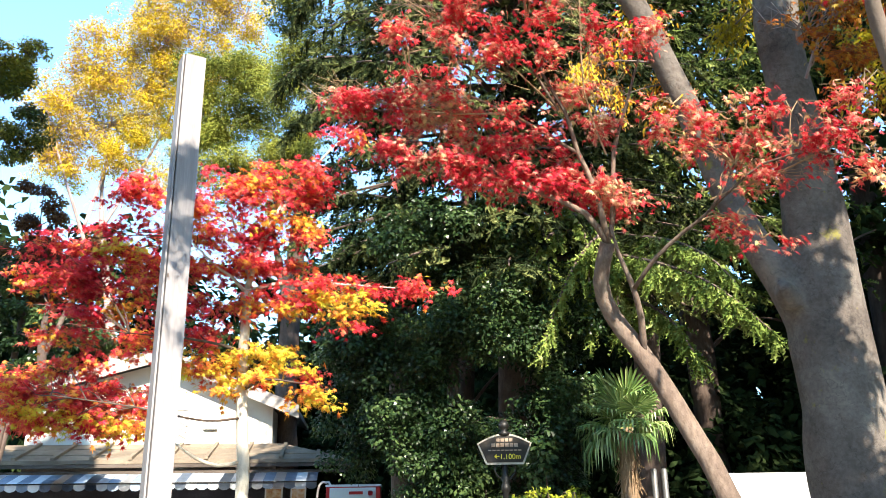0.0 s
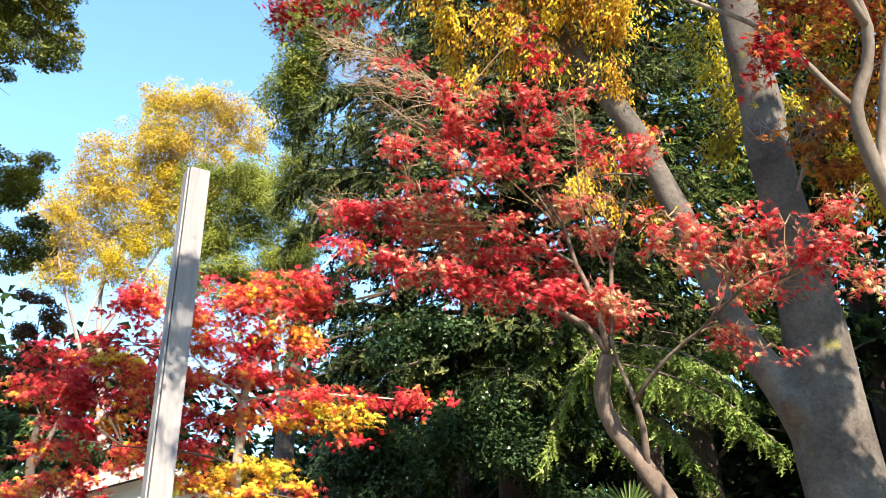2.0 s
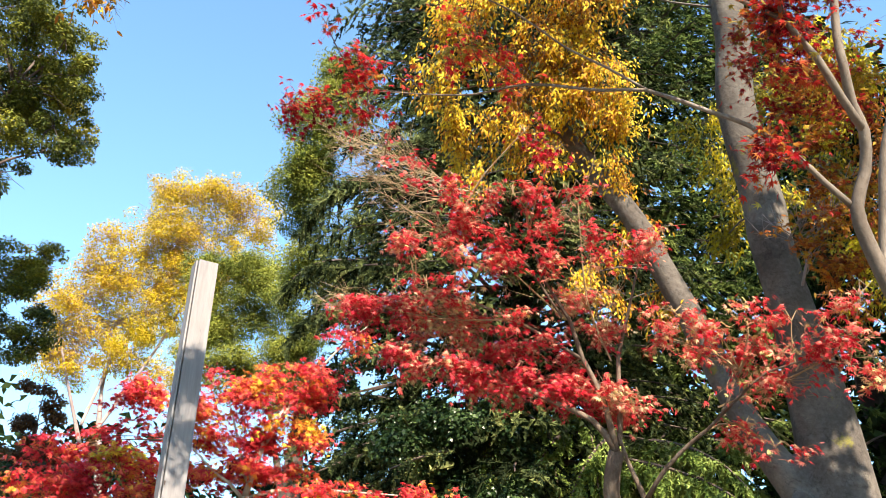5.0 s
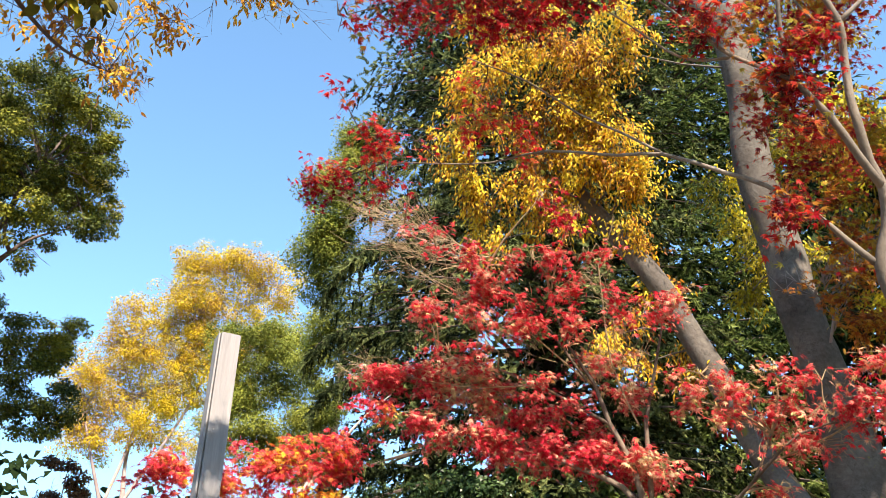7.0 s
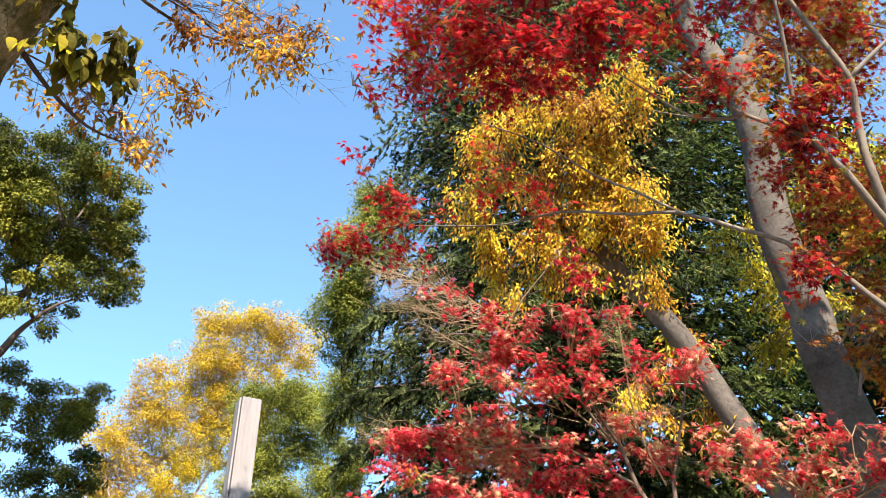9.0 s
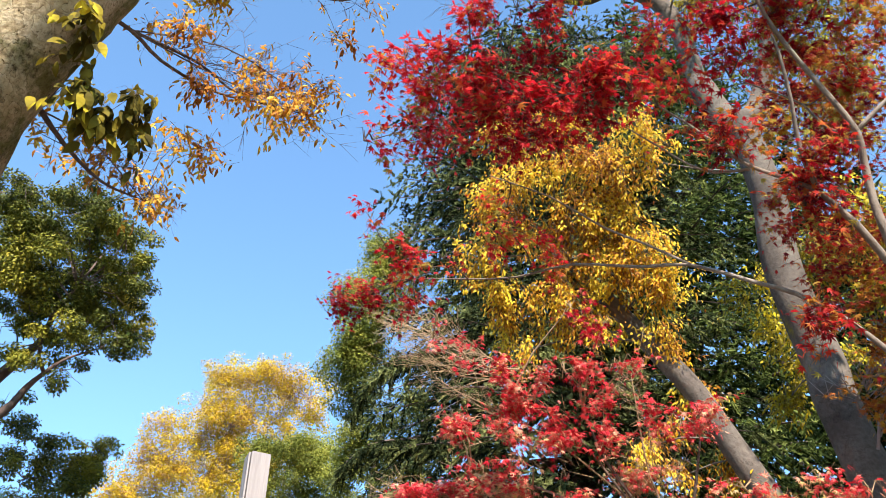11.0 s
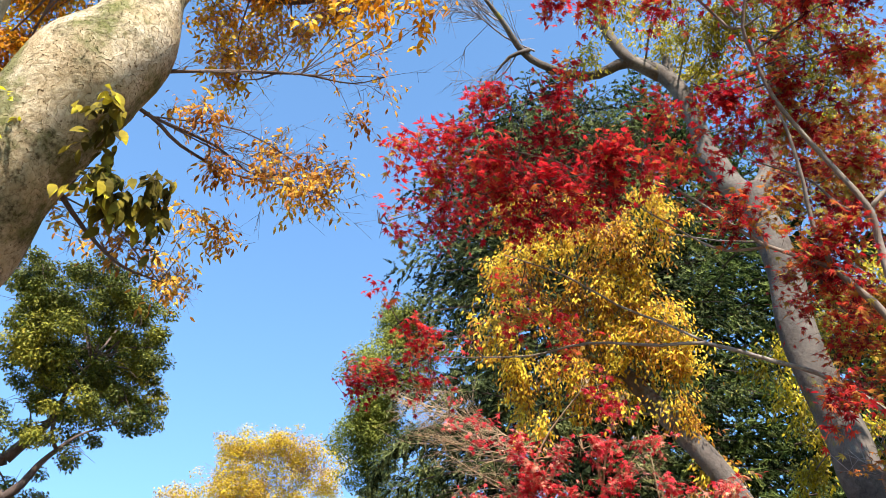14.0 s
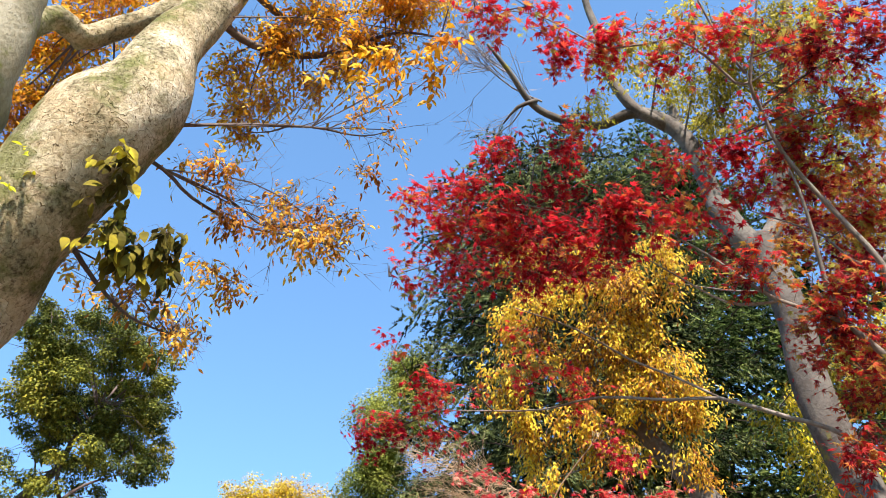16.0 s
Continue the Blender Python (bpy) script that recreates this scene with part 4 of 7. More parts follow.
# The oak beside the open sky.
bush_tree("oak_tree", "tall evergreen oak with loose sunlit olive clumps", "tree", (-7.6, 8.6, 0),
          [(-7.6, 8.6, -0.1), (-7.4, 8.6, 4.0), (-6.54, 8.11, 7.2), (-6.24, 8.09, 7.57)], [0.24, 0.18, 0.09, 0.075],
          [([(-6.24, 8.09, 7.57), (-6.0, 8.06, 7.84), (-5.74, 7.97, 8.02), (-5.57, 7.83, 8.35), (-5.27, 7.64, 8.63)], [0.075, 0.062, 0.045, 0.028, 0.012]),
           ([(-7.4, 8.6, 4.0), (-6.42, 8.16, 6.84), (-6.12, 8.21, 7.11), (-5.91, 8.14, 7.23), (-5.77, 8.09, 7.43), (-5.55, 8.01, 7.58), (-5.32, 8.01, 7.78), (-4.97, 8.09, 7.96)], [0.08, 0.07, 0.062, 0.052, 0.042, 0.03, 0.018, 0.006]),
           ([(-5.55, 8.01, 7.58), (-5.59, 7.84, 7.75), (-5.56, 7.74, 8.1), (-5.45, 7.65, 8.47)], [0.026, 0.022, 0.016, 0.006])],
          [(-5.47, 6.91, 9.09, 0.47, 0.4, 0.52), (-5.08, 7.17, 9.11, 0.55, 0.47, 0.33), (-4.66, 7.39, 9.17, 0.39, 0.34, 0.37), (-5.53, 7.38, 8.56, 0.55, 0.47, 0.48), (-5.02, 7.65, 8.65, 0.55, 0.47, 0.41), (-4.61, 7.71, 8.86, 0.32, 0.27, 0.46), (-5.4, 7.77, 8.23, 0.47, 0.4, 0.39), (-4.87, 8.04, 8.3, 0.39, 0.34, 0.42), (-5.81, 7.79, 7.84, 0.39, 0.34, 0.42), (-5.43, 8.15, 7.71, 0.39, 0.34, 0.31), (-4.67, 8.26, 8.17, 0.28, 0.24, 0.35), (-5.72, 7.48, 8.3, 0.39, 0.34, 0.53), (-5.78, 7.02, 8.74, 0.39, 0.34, 0.54), (-5.64, 6.57, 9.27, 0.39, 0.34, 0.43)]
          + [(-6.41, 9.51, 7.58, 0.53, 0.45, 0.32), (-5.91, 9.92, 7.42, 0.49, 0.41, 0.28), (-6.47, 9.75, 7.11, 0.53, 0.45, 0.44), (-5.97, 10.12, 7, 0.53, 0.45, 0.44), (-5.65, 9.96, 7.6, 0.27, 0.23, 0.22), (-6.38, 10.1, 6.52, 0.62, 0.53, 0.43), (-5.82, 10.42, 6.54, 0.44, 0.38, 0.45), (-6.77, 9.15, 7.76, 0.44, 0.38, 0.46)]
          + [(-5.95, 10.08, 7.17, 0.35, 0.3, 0.47), (-5.69, 10.08, 7.44, 0.27, 0.23, 0.27), (-5.95, 10.4, 6.54, 0.35, 0.3, 0.46), (-5.68, 8.77, 9.27, 0.53, 0.45, 0.57), (-5.29, 8.86, 9.45, 0.44, 0.38, 0.6), (-5.75, 8.39, 9.64, 0.44, 0.38, 0.48), (-5.15, 9.35, 8.95, 0.22, 0.19, 0.24)]
          + [(-6.04, 7.14, 9.84, 0.43, 0.36, 0.32), (-5.66, 7.27, 9.99, 0.43, 0.36, 0.32), (-5.28, 7.54, 9.99, 0.43, 0.36, 0.32), (-4.98, 7.83, 9.9, 0.26, 0.22, 0.28), (-6.3, 7.35, 9.44, 0.43, 0.36, 0.46), (-5.75, 7.65, 9.56, 0.51, 0.43, 0.42), (-5.23, 7.95, 9.61, 0.43, 0.36, 0.46), (-5.01, 8.31, 9.38, 0.26, 0.22, 0.4), (-6.31, 7.85, 8.9, 0.51, 0.43, 0.42), (-5.7, 8.09, 9.12, 0.51, 0.43, 0.28), (-5.18, 8.42, 9.13, 0.34, 0.29, 0.37), (-4.95, 8.8, 8.82, 0.21, 0.18, 0.28), (-6.31, 8.19, 8.5, 0.43, 0.36, 0.33), (-5.58, 8.54, 8.69, 0.34, 0.29, 0.36)] + [(-6.39, 6.92, 9.77, 0.34, 0.29, 0.37), (-6.06, 7.62, 9.36, 0.43, 0.36, 0.33)], 112000, 0.046, M_LEFT, B_DARK, 0.15, rad=0.022, fans=6, lumps=12, lump=(0.24, 0.46), spread=1.14)

# An oak added out of view on the right; its dense pads block the sun.
bush_tree("oak_tree", "unseen dark evergreen oak added to shade the edge of the wood", "tree", (9.6, 6.2, 0),
          [(9.6, 6.2, -0.1), (9.5, 6.2, 3.5), (9.6, 6.0, 8.5)], [0.3, 0.24, 0.08], [],
          [(9.4 + 2.2 * math.sin(2.4 * k), 5.6 + 2.8 * math.cos(2.4 * k) * ((k % 5) + 1) / 5, 3.6 + 0.19 * k, 1.4, 1.4, 1.0) for k in range(52)], 13000, 0.3, M_WOODS_SHADED, B_DARK, 0.0)

# ---- the far yellow tree ----
bush_tree("yellow_tree", "large yellow autumn tree thinning to bare twigs at its top", "tree", (-8.2, 20.5, 0),
          [(-8.2, 20.5, -0.1), (-8.1, 20.5, 4), (-8.71, 19.77, 9.45), (-8.35, 20.23, 11.41)], [0.26, 0.14, 0.05, 0.02],
          [([(-8.91, 19.48, 8.44), (-8.54, 19.44, 10.4), (-8.8, 18.64, 11.75)], [0.045, 0.03, 0.012]), ([(-8.68, 19.67, 8.2), (-7.37, 19.71, 10.83), (-6.72, 19.94, 13.1)], [0.05, 0.03, 0.012]),
           ([(-8.92, 19.61, 8.04), (-9.32, 18.8, 9.68), (-9.69, 18.67, 10.84)], [0.05, 0.03, 0.012])],
          [(-6.52, 18.09, 14.15, 0.94, 0.8, 0.54), (-7.49, 18.15, 13.52, 0.78, 0.67, 0.72), (-5.58, 18.56, 13.92, 0.7, 0.6, 0.74), (-6.57, 18.56, 13.42, 1.1, 0.93, 0.72), (-7.8, 18.52, 12.73, 0.94, 0.8, 0.67), (-8.53, 18.05, 12.96, 0.63, 0.53, 0.55), (-5.63, 19.03, 13.17, 0.94, 0.8, 0.78), (-7.03, 18.97, 12.47, 1.1, 0.93, 0.73), (-8.34, 18.7, 12.01, 0.94, 0.8, 0.68), (-9.22, 18.58, 11.47, 0.78, 0.67, 0.62), (-6.23, 19.4, 12.19, 0.94, 0.8, 0.78), (-7.74, 19.31, 11.33, 1.1, 0.93, 0.64), (-9.01, 19.05, 10.74, 0.94, 0.8, 0.69), (-9.6, 18.75, 10.77, 0.63, 0.53, 0.64)] + [(-6.68, 19.83, 11.07, 0.78, 0.67, 0.62), (-8.15, 19.62, 10.35, 0.94, 0.8, 0.59), (-9.39, 19.31, 9.77, 0.78, 0.67, 0.53), (-7.37, 20.05, 10.04, 0.78, 0.67, 0.62), (-9.69, 18.39, 11.38, 0.63, 0.53, 0.65), (-9.85, 18.94, 10.08, 0.63, 0.53, 0.64), (-6.99, 18.61, 13.11, 0.94, 0.8, 0.78), (-7.45, 19.06, 12.03, 0.94, 0.8, 0.78), (-6.66, 19.43, 11.87, 0.94, 0.8, 0.78), (-8.38, 19.16, 11.1, 0.94, 0.8, 0.78), (-5.38, 19.46, 12.55, 0.78, 0.67, 0.61), (-5.99, 20.01, 11.15, 0.78, 0.67, 0.62), (-8.7, 18.43, 12.19, 0.78, 0.67, 0.62), (-7.04, 17.87, 14.19, 0.78, 0.67, 0.49)] + [(-5.96, 18.14, 14.36, 0.78, 0.67, 0.49), (-5.02, 18.75, 13.87, 0.63, 0.53, 0.66)], 96000, 0.066, M_FARGOLD, B_PINKISH, 0.12, rad=0.03, fans=48, lumps=26, lump=(0.22, 0.52), spread=1.08)

bush_tree("brown_tree", "small brown-leaved tree behind the maple", "tree", (-6.9, 13.0, 0),
          [(-6.9, 13.0, -0.1), (-6.9, 13, 2), (-6.55, 12.72, 6.06)], [0.1, 0.08, 0.03], [([(-6.9, 13, 2), (-6.26, 12.97, 5.75)], [0.05, 0.02])],
          [(-6.46, 12.57, 6.59, 0.41, 0.35, 0.3), (-6.7, 12.62, 6.12, 0.41, 0.35, 0.41), (-6.25, 12.82, 6.19, 0.41, 0.35, 0.41), (-6.85, 12.72, 5.58, 0.41, 0.35, 0.41), (-6.41, 12.96, 5.55, 0.51, 0.43, 0.41), (-6.93, 12.86, 4.96, 0.41, 0.35, 0.41), (-5.87, 13.11, 5.88, 0.41, 0.35, 0.41), (-5.95, 13.26, 5.25, 0.51, 0.43, 0.41), (-6.56, 13.01, 5.09, 0.41, 0.35, 0.41)], 11000, 0.07, M_BROWNL, B_DARK, 0.3, fans=8)

bush_tree("evergreen_shrub", "dark evergreen shrub tree beside the kiosk roof", "tree", (-5.5, 12.3, 0),
          [(-6.05, 12.51, 3.29), (-6.08, 12.35, 4.11), (-6.02, 12.26, 4.62)], [0.07, 0.06, 0.03], [([(-6.1, 12.4, 3.78), (-5.87, 12.4, 4.34), (-5.7, 12.36, 4.82)], [0.05, 0.04, 0.02])],
          [(-6.69, 12.58, 4.26, 0.39, 0.34, 0.5), (-5.96, 12.98, 4.06, 0.59, 0.5, 0.39), (-6.41, 12.66, 4.54, 0.59, 0.5, 0.39), (-6.6, 12.74, 3.67, 0.49, 0.42, 0.29), (-5.67, 13.05, 4.34, 0.49, 0.42, 0.39), (-6.83, 12.36, 4.83, 0.39, 0.34, 0.5), (-6.49, 12.44, 5.21, 0.49, 0.42, 0.39)], 13000, 0.08, M_DARK, B_DARK)

# ---- left maple, pale trunk, fire-red and yellow ----
LM = thing("maple_tree", "slender Japanese maple with pale trunk, red and yellow leaves", "tree", (-1.92, 7.75, 0), "maples")
lm_lines = [limb("trunk", [(-1.92, 7.75, -0.1), (-1.85, 7.78, 1.68), (-1.87, 7.74, 2.29), (-1.88, 7.66, 2.9), (-1.85, 7.58, 3.31), (-1.84, 7.52, 3.56)], [0.075, 0.062, 0.052, 0.04], B_PALE, LM, 12, 0.06)]


def lm_limb(pts, rr):
    lm_lines.append(limb("limb", pts, rr, B_PALE if rr[0] > 0.019 else B_MAPLE, LM, 7, 0.05))


lm_limb([(-1.84, 7.52, 3.56), (-1.75, 7.45, 3.88), (-1.64, 7.44, 4.15), (-1.53, 7.43, 4.38)], [0.032, 0.026, 0.012])
lm_limb([(-1.84, 7.53, 3.51), (-1.97, 7.41, 3.65), (-2.1, 7.3, 3.73), (-2.3, 7.06, 3.93)], [0.02, 0.012, 0.004])
lm_limb([(-1.83, 7.53, 3.54), (-1.65, 7.65, 3.63), (-1.35, 7.8, 3.69), (-0.49, 8.11, 3.7)], [0.02, 0.014, 0.006])
lm_limb([(-1.87, 7.65, 2.98), (-2.03, 7.49, 3.02), (-2.31, 7.3, 3.05), (-2.68, 6.95, 3.03)], [0.018, 0.01, 0.004])
lm_limb([(-1.87, 7.7, 2.64), (-1.63, 7.54, 2.71), (-1.27, 7.51, 2.66)], [0.018, 0.012, 0.005])
lm_limb([(-1.87, 7.73, 2.39), (-2.12, 7.36, 2.33), (-2.59, 6.99, 2.41), (-3.1, 6.55, 2.46)], [0.012, 0.008, 0.004])
lm_limb([(-1.67, 7.42, 4.03), (-1.42, 7.42, 4.48), (-1.05, 7.39, 4.94), (-0.77, 7.33, 5.15)], [0.02, 0.014, 0.005])
lm_limb([(-1.86, 7.77, 2), (-2.04, 7.62, 1.96), (-2.2, 7.47, 2.02), (-2.33, 7.32, 2.13)], [0.02, 0.018, 0.015, 0.01])
lm_limb([(-1.83, 7.49, 3.67), (-1.92, 7.36, 4.02), (-2.01, 7.22, 4.36)], [0.02, 0.014, 0.005])
LM_RED = [(-0.92, 7.2, 4.91, 0.27, 0.23, 0.08), (-1.19, 7.26, 4.7, 0.33, 0.28, 0.12), (-1.61, 7.23, 4.58, 0.38, 0.32, 0.1), (-2.01, 7.16, 4.5, 0.27, 0.23, 0.14), (-2.72, 6.95, 4.43, 0.22, 0.19, 0.15), (-2.72, 7.02, 4.24, 0.33, 0.28, 0.11), (-1.92, 7.28, 4.27, 0.44, 0.37, 0.15), (-2.12, 7.31, 4, 0.33, 0.28, 0.15), (-3.22, 7.01, 3.66, 0.38, 0.32, 0.18), (-2.87, 7.12, 3.79, 0.38, 0.32, 0.14), (-3.54, 6.81, 3.81, 0.25, 0.21, 0.13), (-3.05, 7.13, 3.53, 0.38, 0.32, 0.11), (-2.51, 7.29, 3.68, 0.33, 0.28, 0.15), (-1.98, 7.4, 3.86, 0.33, 0.28, 0.18)] + [(-1.31, 7.49, 4.05, 0.33, 0.28, 0.15), (-3.26, 7.1, 3.27, 0.3, 0.25, 0.11), (-2.18, 7.47, 3.4, 0.33, 0.28, 0.18), (-1.52, 7.6, 3.53, 0.33, 0.28, 0.12), (-0.89, 7.68, 3.62, 0.33, 0.28, 0.07), (-0.3, 7.73, 3.61, 0.33, 0.25, 0.04), (-2.95, 7.29, 3, 0.33, 0.28, 0.13), (-2.65, 7.35, 3.27, 0.33, 0.28, 0.16), (-2.27, 7.52, 3.09, 0.27, 0.23, 0.13), (-3.52, 7.11, 2.59, 0.38, 0.32, 0.15), (-3.1, 7.32, 2.46, 0.44, 0.37, 0.15), (-3.64, 7.03, 2.7, 0.22, 0.19, 0.11), (-2.81, 7.42, 2.57, 0.22, 0.19, 0.12), (-1.32, 7.79, 2.78, 0.19, 0.16, 0.11)] + [(-1, 7.75, 3.28, 0.22, 0.19, 0.1), (-1.71, 7.28, 4.38, 0.33, 0.28, 0.1), (-2.36, 7.16, 4.23, 0.22, 0.19, 0.19)]
LM_RED = LM_RED + [(-3.51, 7.14, 3.54, 0.34, 0.28, 0.13), (-3.71, 7, 3.67, 0.22, 0.19, 0.14), (-3.46, 7.27, 3.11, 0.28, 0.24, 0.1), (-2.66, 7.35, 4.03, 0.28, 0.24, 0.16), (-2.42, 7.47, 3.89, 0.28, 0.24, 0.22), (-3.2, 7.43, 2.88, 0.28, 0.24, 0.09), (-2.52, 7.56, 3.48, 0.28, 0.24, 0.16), (-1.72, 7.65, 3.94, 0.28, 0.24, 0.22), (-1.93, 7.65, 3.77, 0.34, 0.28, 0.15), (-1.23, 7.54, 4.53, 0.28, 0.24, 0.11), (-1.44, 7.49, 4.57, 0.34, 0.28, 0.11), (-2.55, 7.24, 4.43, 0.28, 0.24, 0.13), (-3.03, 7.2, 4.04, 0.28, 0.24, 0.12), (-2.42, 7.65, 3.23, 0.28, 0.24, 0.14)] + [(-2.81, 7.42, 3.61, 0.28, 0.24, 0.14), (-0.7, 7.9, 3.62, 0.28, 0.24, 0.05), (-3.45, 7.34, 2.77, 0.34, 0.28, 0.09), (-3.4, 7.38, 2.62, 0.34, 0.28, 0.12), (-3.01, 7.55, 2.64, 0.28, 0.24, 0.12), (-3.6, 7.31, 2.47, 0.28, 0.24, 0.11), (-3.31, 7.43, 2.58, 0.34, 0.28, 0.12), (-2.92, 7.61, 2.47, 0.28, 0.24, 0.1), (-3.09, 7.55, 2.39, 0.28, 0.24, 0.09), (-3.47, 7.39, 2.33, 0.28, 0.24, 0.1), (-3.17, 7.53, 2.29, 0.28, 0.24, 0.09), (-2.91, 7.63, 2.32, 0.22, 0.19, 0.09), (-3.67, 7.29, 2.37, 0.22, 0.19, 0.1)]
LM_RED = LM_RED + [(-1.69, 7.48, 4.17, 0.22, 0.19, 0.2), (-1.85, 7.51, 3.95, 0.22, 0.19, 0.2), (-1.54, 7.62, 3.81, 0.28, 0.23, 0.13), (-1.7, 7.68, 3.49, 0.28, 0.23, 0.12), (-2.29, 7.33, 4.12, 0.22, 0.19, 0.22), (-2.4, 7.46, 3.61, 0.22, 0.19, 0.22), (-1.94, 7.29, 4.5, 0.28, 0.23, 0.11), (-3.3, 7.02, 3.88, 0.28, 0.23, 0.12)]
LM_YEL = [(-1.57, 7.4, 4.16, 0.33, 0.23, 0.05), (-2.91, 7.1, 3.81, 0.27, 0.23, 0.04), (-1.11, 7.68, 3.51, 0.33, 0.28, 0.07), (-0.84, 7.73, 3.41, 0.22, 0.19, 0.06), (-1.47, 7.64, 3.4, 0.27, 0.23, 0.07), (-1.73, 7.69, 2.9, 0.33, 0.28, 0.19), (-2.02, 7.66, 2.69, 0.27, 0.23, 0.16), (-1.68, 7.69, 3.01, 0.27, 0.23, 0.08), (-1.21, 7.84, 2.6, 0.25, 0.21, 0.11), (-2.31, 7.54, 2.88, 0.27, 0.23, 0.16), (-3.26, 7.27, 2.39, 0.33, 0.28, 0.09), (-3.54, 7.13, 2.38, 0.27, 0.23, 0.08), (-2.75, 7.48, 2.33, 0.27, 0.23, 0.07), (-2.96, 7.21, 3.35, 0.27, 0.23, 0.04)] + [(-1.81, 7.22, 4.47, 0.22, 0.15, 0.04), (-1.41, 7.41, 4.22, 0.22, 0.19, 0.05), (-2.07, 7.61, 2.89, 0.22, 0.19, 0.22)]
lm_tw = []
bough_wood(lm_lines, LM_RED + LM_YEL, 0.007, lm_tw, 4)
leaves("red_foliage", LM_RED, 19000, MAPLE_LEAF, 0.051, M_FIRE, LM, 7, 0.24, 0.25, 0.9, 0.36, 0.2, lm_tw, layer=0.12)
leaves("yellow_foliage", LM_YEL, 4600, MAPLE_LEAF, 0.054, M_FIREY, LM, 7, 0.26, 0.25, 0.9, 0.2, 0.2, lm_tw, layer=0.16)
mesh_part("twigwork", lm_tw, B_MAPLE, LM, kind="stuff")

# ---- middle maple, bent trunk, faded pink-red ----
MM = thing("maple_tree", "bent Japanese maple with faded pink-red leaves", "tree", (2.2, 5.2, 0), "maples")
mm_lines = [limb("trunk", [(2.35, 5.2, -0.1), (1.76, 5.42, 1.6), (1.61, 5.45, 1.95), (1.35, 5.46, 2.45), (1.13, 5.45, 2.78), (1.05, 5.36, 2.99), (1.09, 5.23, 3.22)], [0.105, 0.085, 0.075, 0.065, 0.06, 0.05], B_MID, MM, 14, 0.08)]


def mm_limb(pts, rr):
    mm_lines.append(limb("limb", pts, [0.68 * r for r in rr], B_MID, MM, 7, 0.05))


mm_limb([(1.09, 5.23, 3.22), (0.95, 5.19, 3.42), (0.67, 5.18, 3.56), (0.3, 5.24, 3.77), (-0.09, 5.3, 3.9)], [0.036, 0.026, 0.018, 0.008])
mm_limb([(1.09, 5.23, 3.22), (1.02, 5.13, 3.55), (0.9, 5.05, 3.8), (0.82, 4.95, 4.04), (0.67, 4.85, 4.27), (0.56, 4.69, 4.56)], [0.036, 0.026, 0.018, 0.008])
mm_limb([(1.11, 5.22, 3.26), (1.15, 5.2, 3.57), (1.15, 5.1, 3.82), (1.25, 5.03, 4.15), (1.35, 4.79, 4.53)], [0.03, 0.024, 0.016, 0.007])
mm_limb([(1.32, 5.47, 2.47), (1.29, 5.32, 2.74), (1.21, 5.18, 2.94), (1.14, 5.15, 3.12), (1.09, 5.1, 3.3)], [0.036, 0.03, 0.022, 0.012])
mm_limb([(1.23, 5.19, 2.9), (1.34, 5.01, 3.05), (1.48, 4.83, 3.16), (1.6, 4.65, 3.24), (1.72, 4.51, 3.47)], [0.022, 0.018, 0.008])
mm_limb([(0.89, 5.05, 3.8), (0.45, 4.99, 4.06), (-0.08, 5, 4.29), (-0.62, 5.09, 4.26)], [0.018, 0.013, 0.005])
mm_limb([(1.6, 4.65, 3.24), (1.83, 4.38, 3.41), (2.1, 4.25, 3.42), (2.33, 4.18, 3.32)], [0.014, 0.01, 0.005])
mm_limb([(0.77, 4.92, 4.04), (0.46, 4.74, 4.46), (0.01, 4.63, 4.84), (-0.53, 4.53, 5.11)], [0.014, 0.01, 0.004])
MM_PADS = [(-0.08, 5.22, 3.83, 0.27, 0.18, 0.05), (0.22, 5.24, 3.79, 0.27, 0.22, 0.06), (0.53, 5.24, 3.72, 0.27, 0.23, 0.07), (0.8, 5.24, 3.65, 0.27, 0.23, 0.07), (1.06, 5.22, 3.58, 0.23, 0.2, 0.08), (1.27, 5.19, 3.53, 0.19, 0.16, 0.08), (-0.35, 5.17, 3.92, 0.16, 0.12, 0.03), (-0.61, 5.03, 4.16, 0.23, 0.16, 0.05), (-0.31, 5.04, 4.19, 0.27, 0.17, 0.06), (0, 5.11, 4.07, 0.23, 0.16, 0.05), (0.26, 5.16, 3.96, 0.23, 0.2, 0.06), (-0.08, 5.03, 4.24, 0.19, 0.15, 0.05), (0.08, 5.07, 4.15, 0.16, 0.13, 0.06), (0.61, 5.14, 3.93, 0.19, 0.16, 0.1)] + [(0.8, 5.19, 3.78, 0.19, 0.16, 0.11), (1.02, 5.05, 4, 0.16, 0.13, 0.11), (0.87, 4.98, 4.18, 0.16, 0.13, 0.11)]
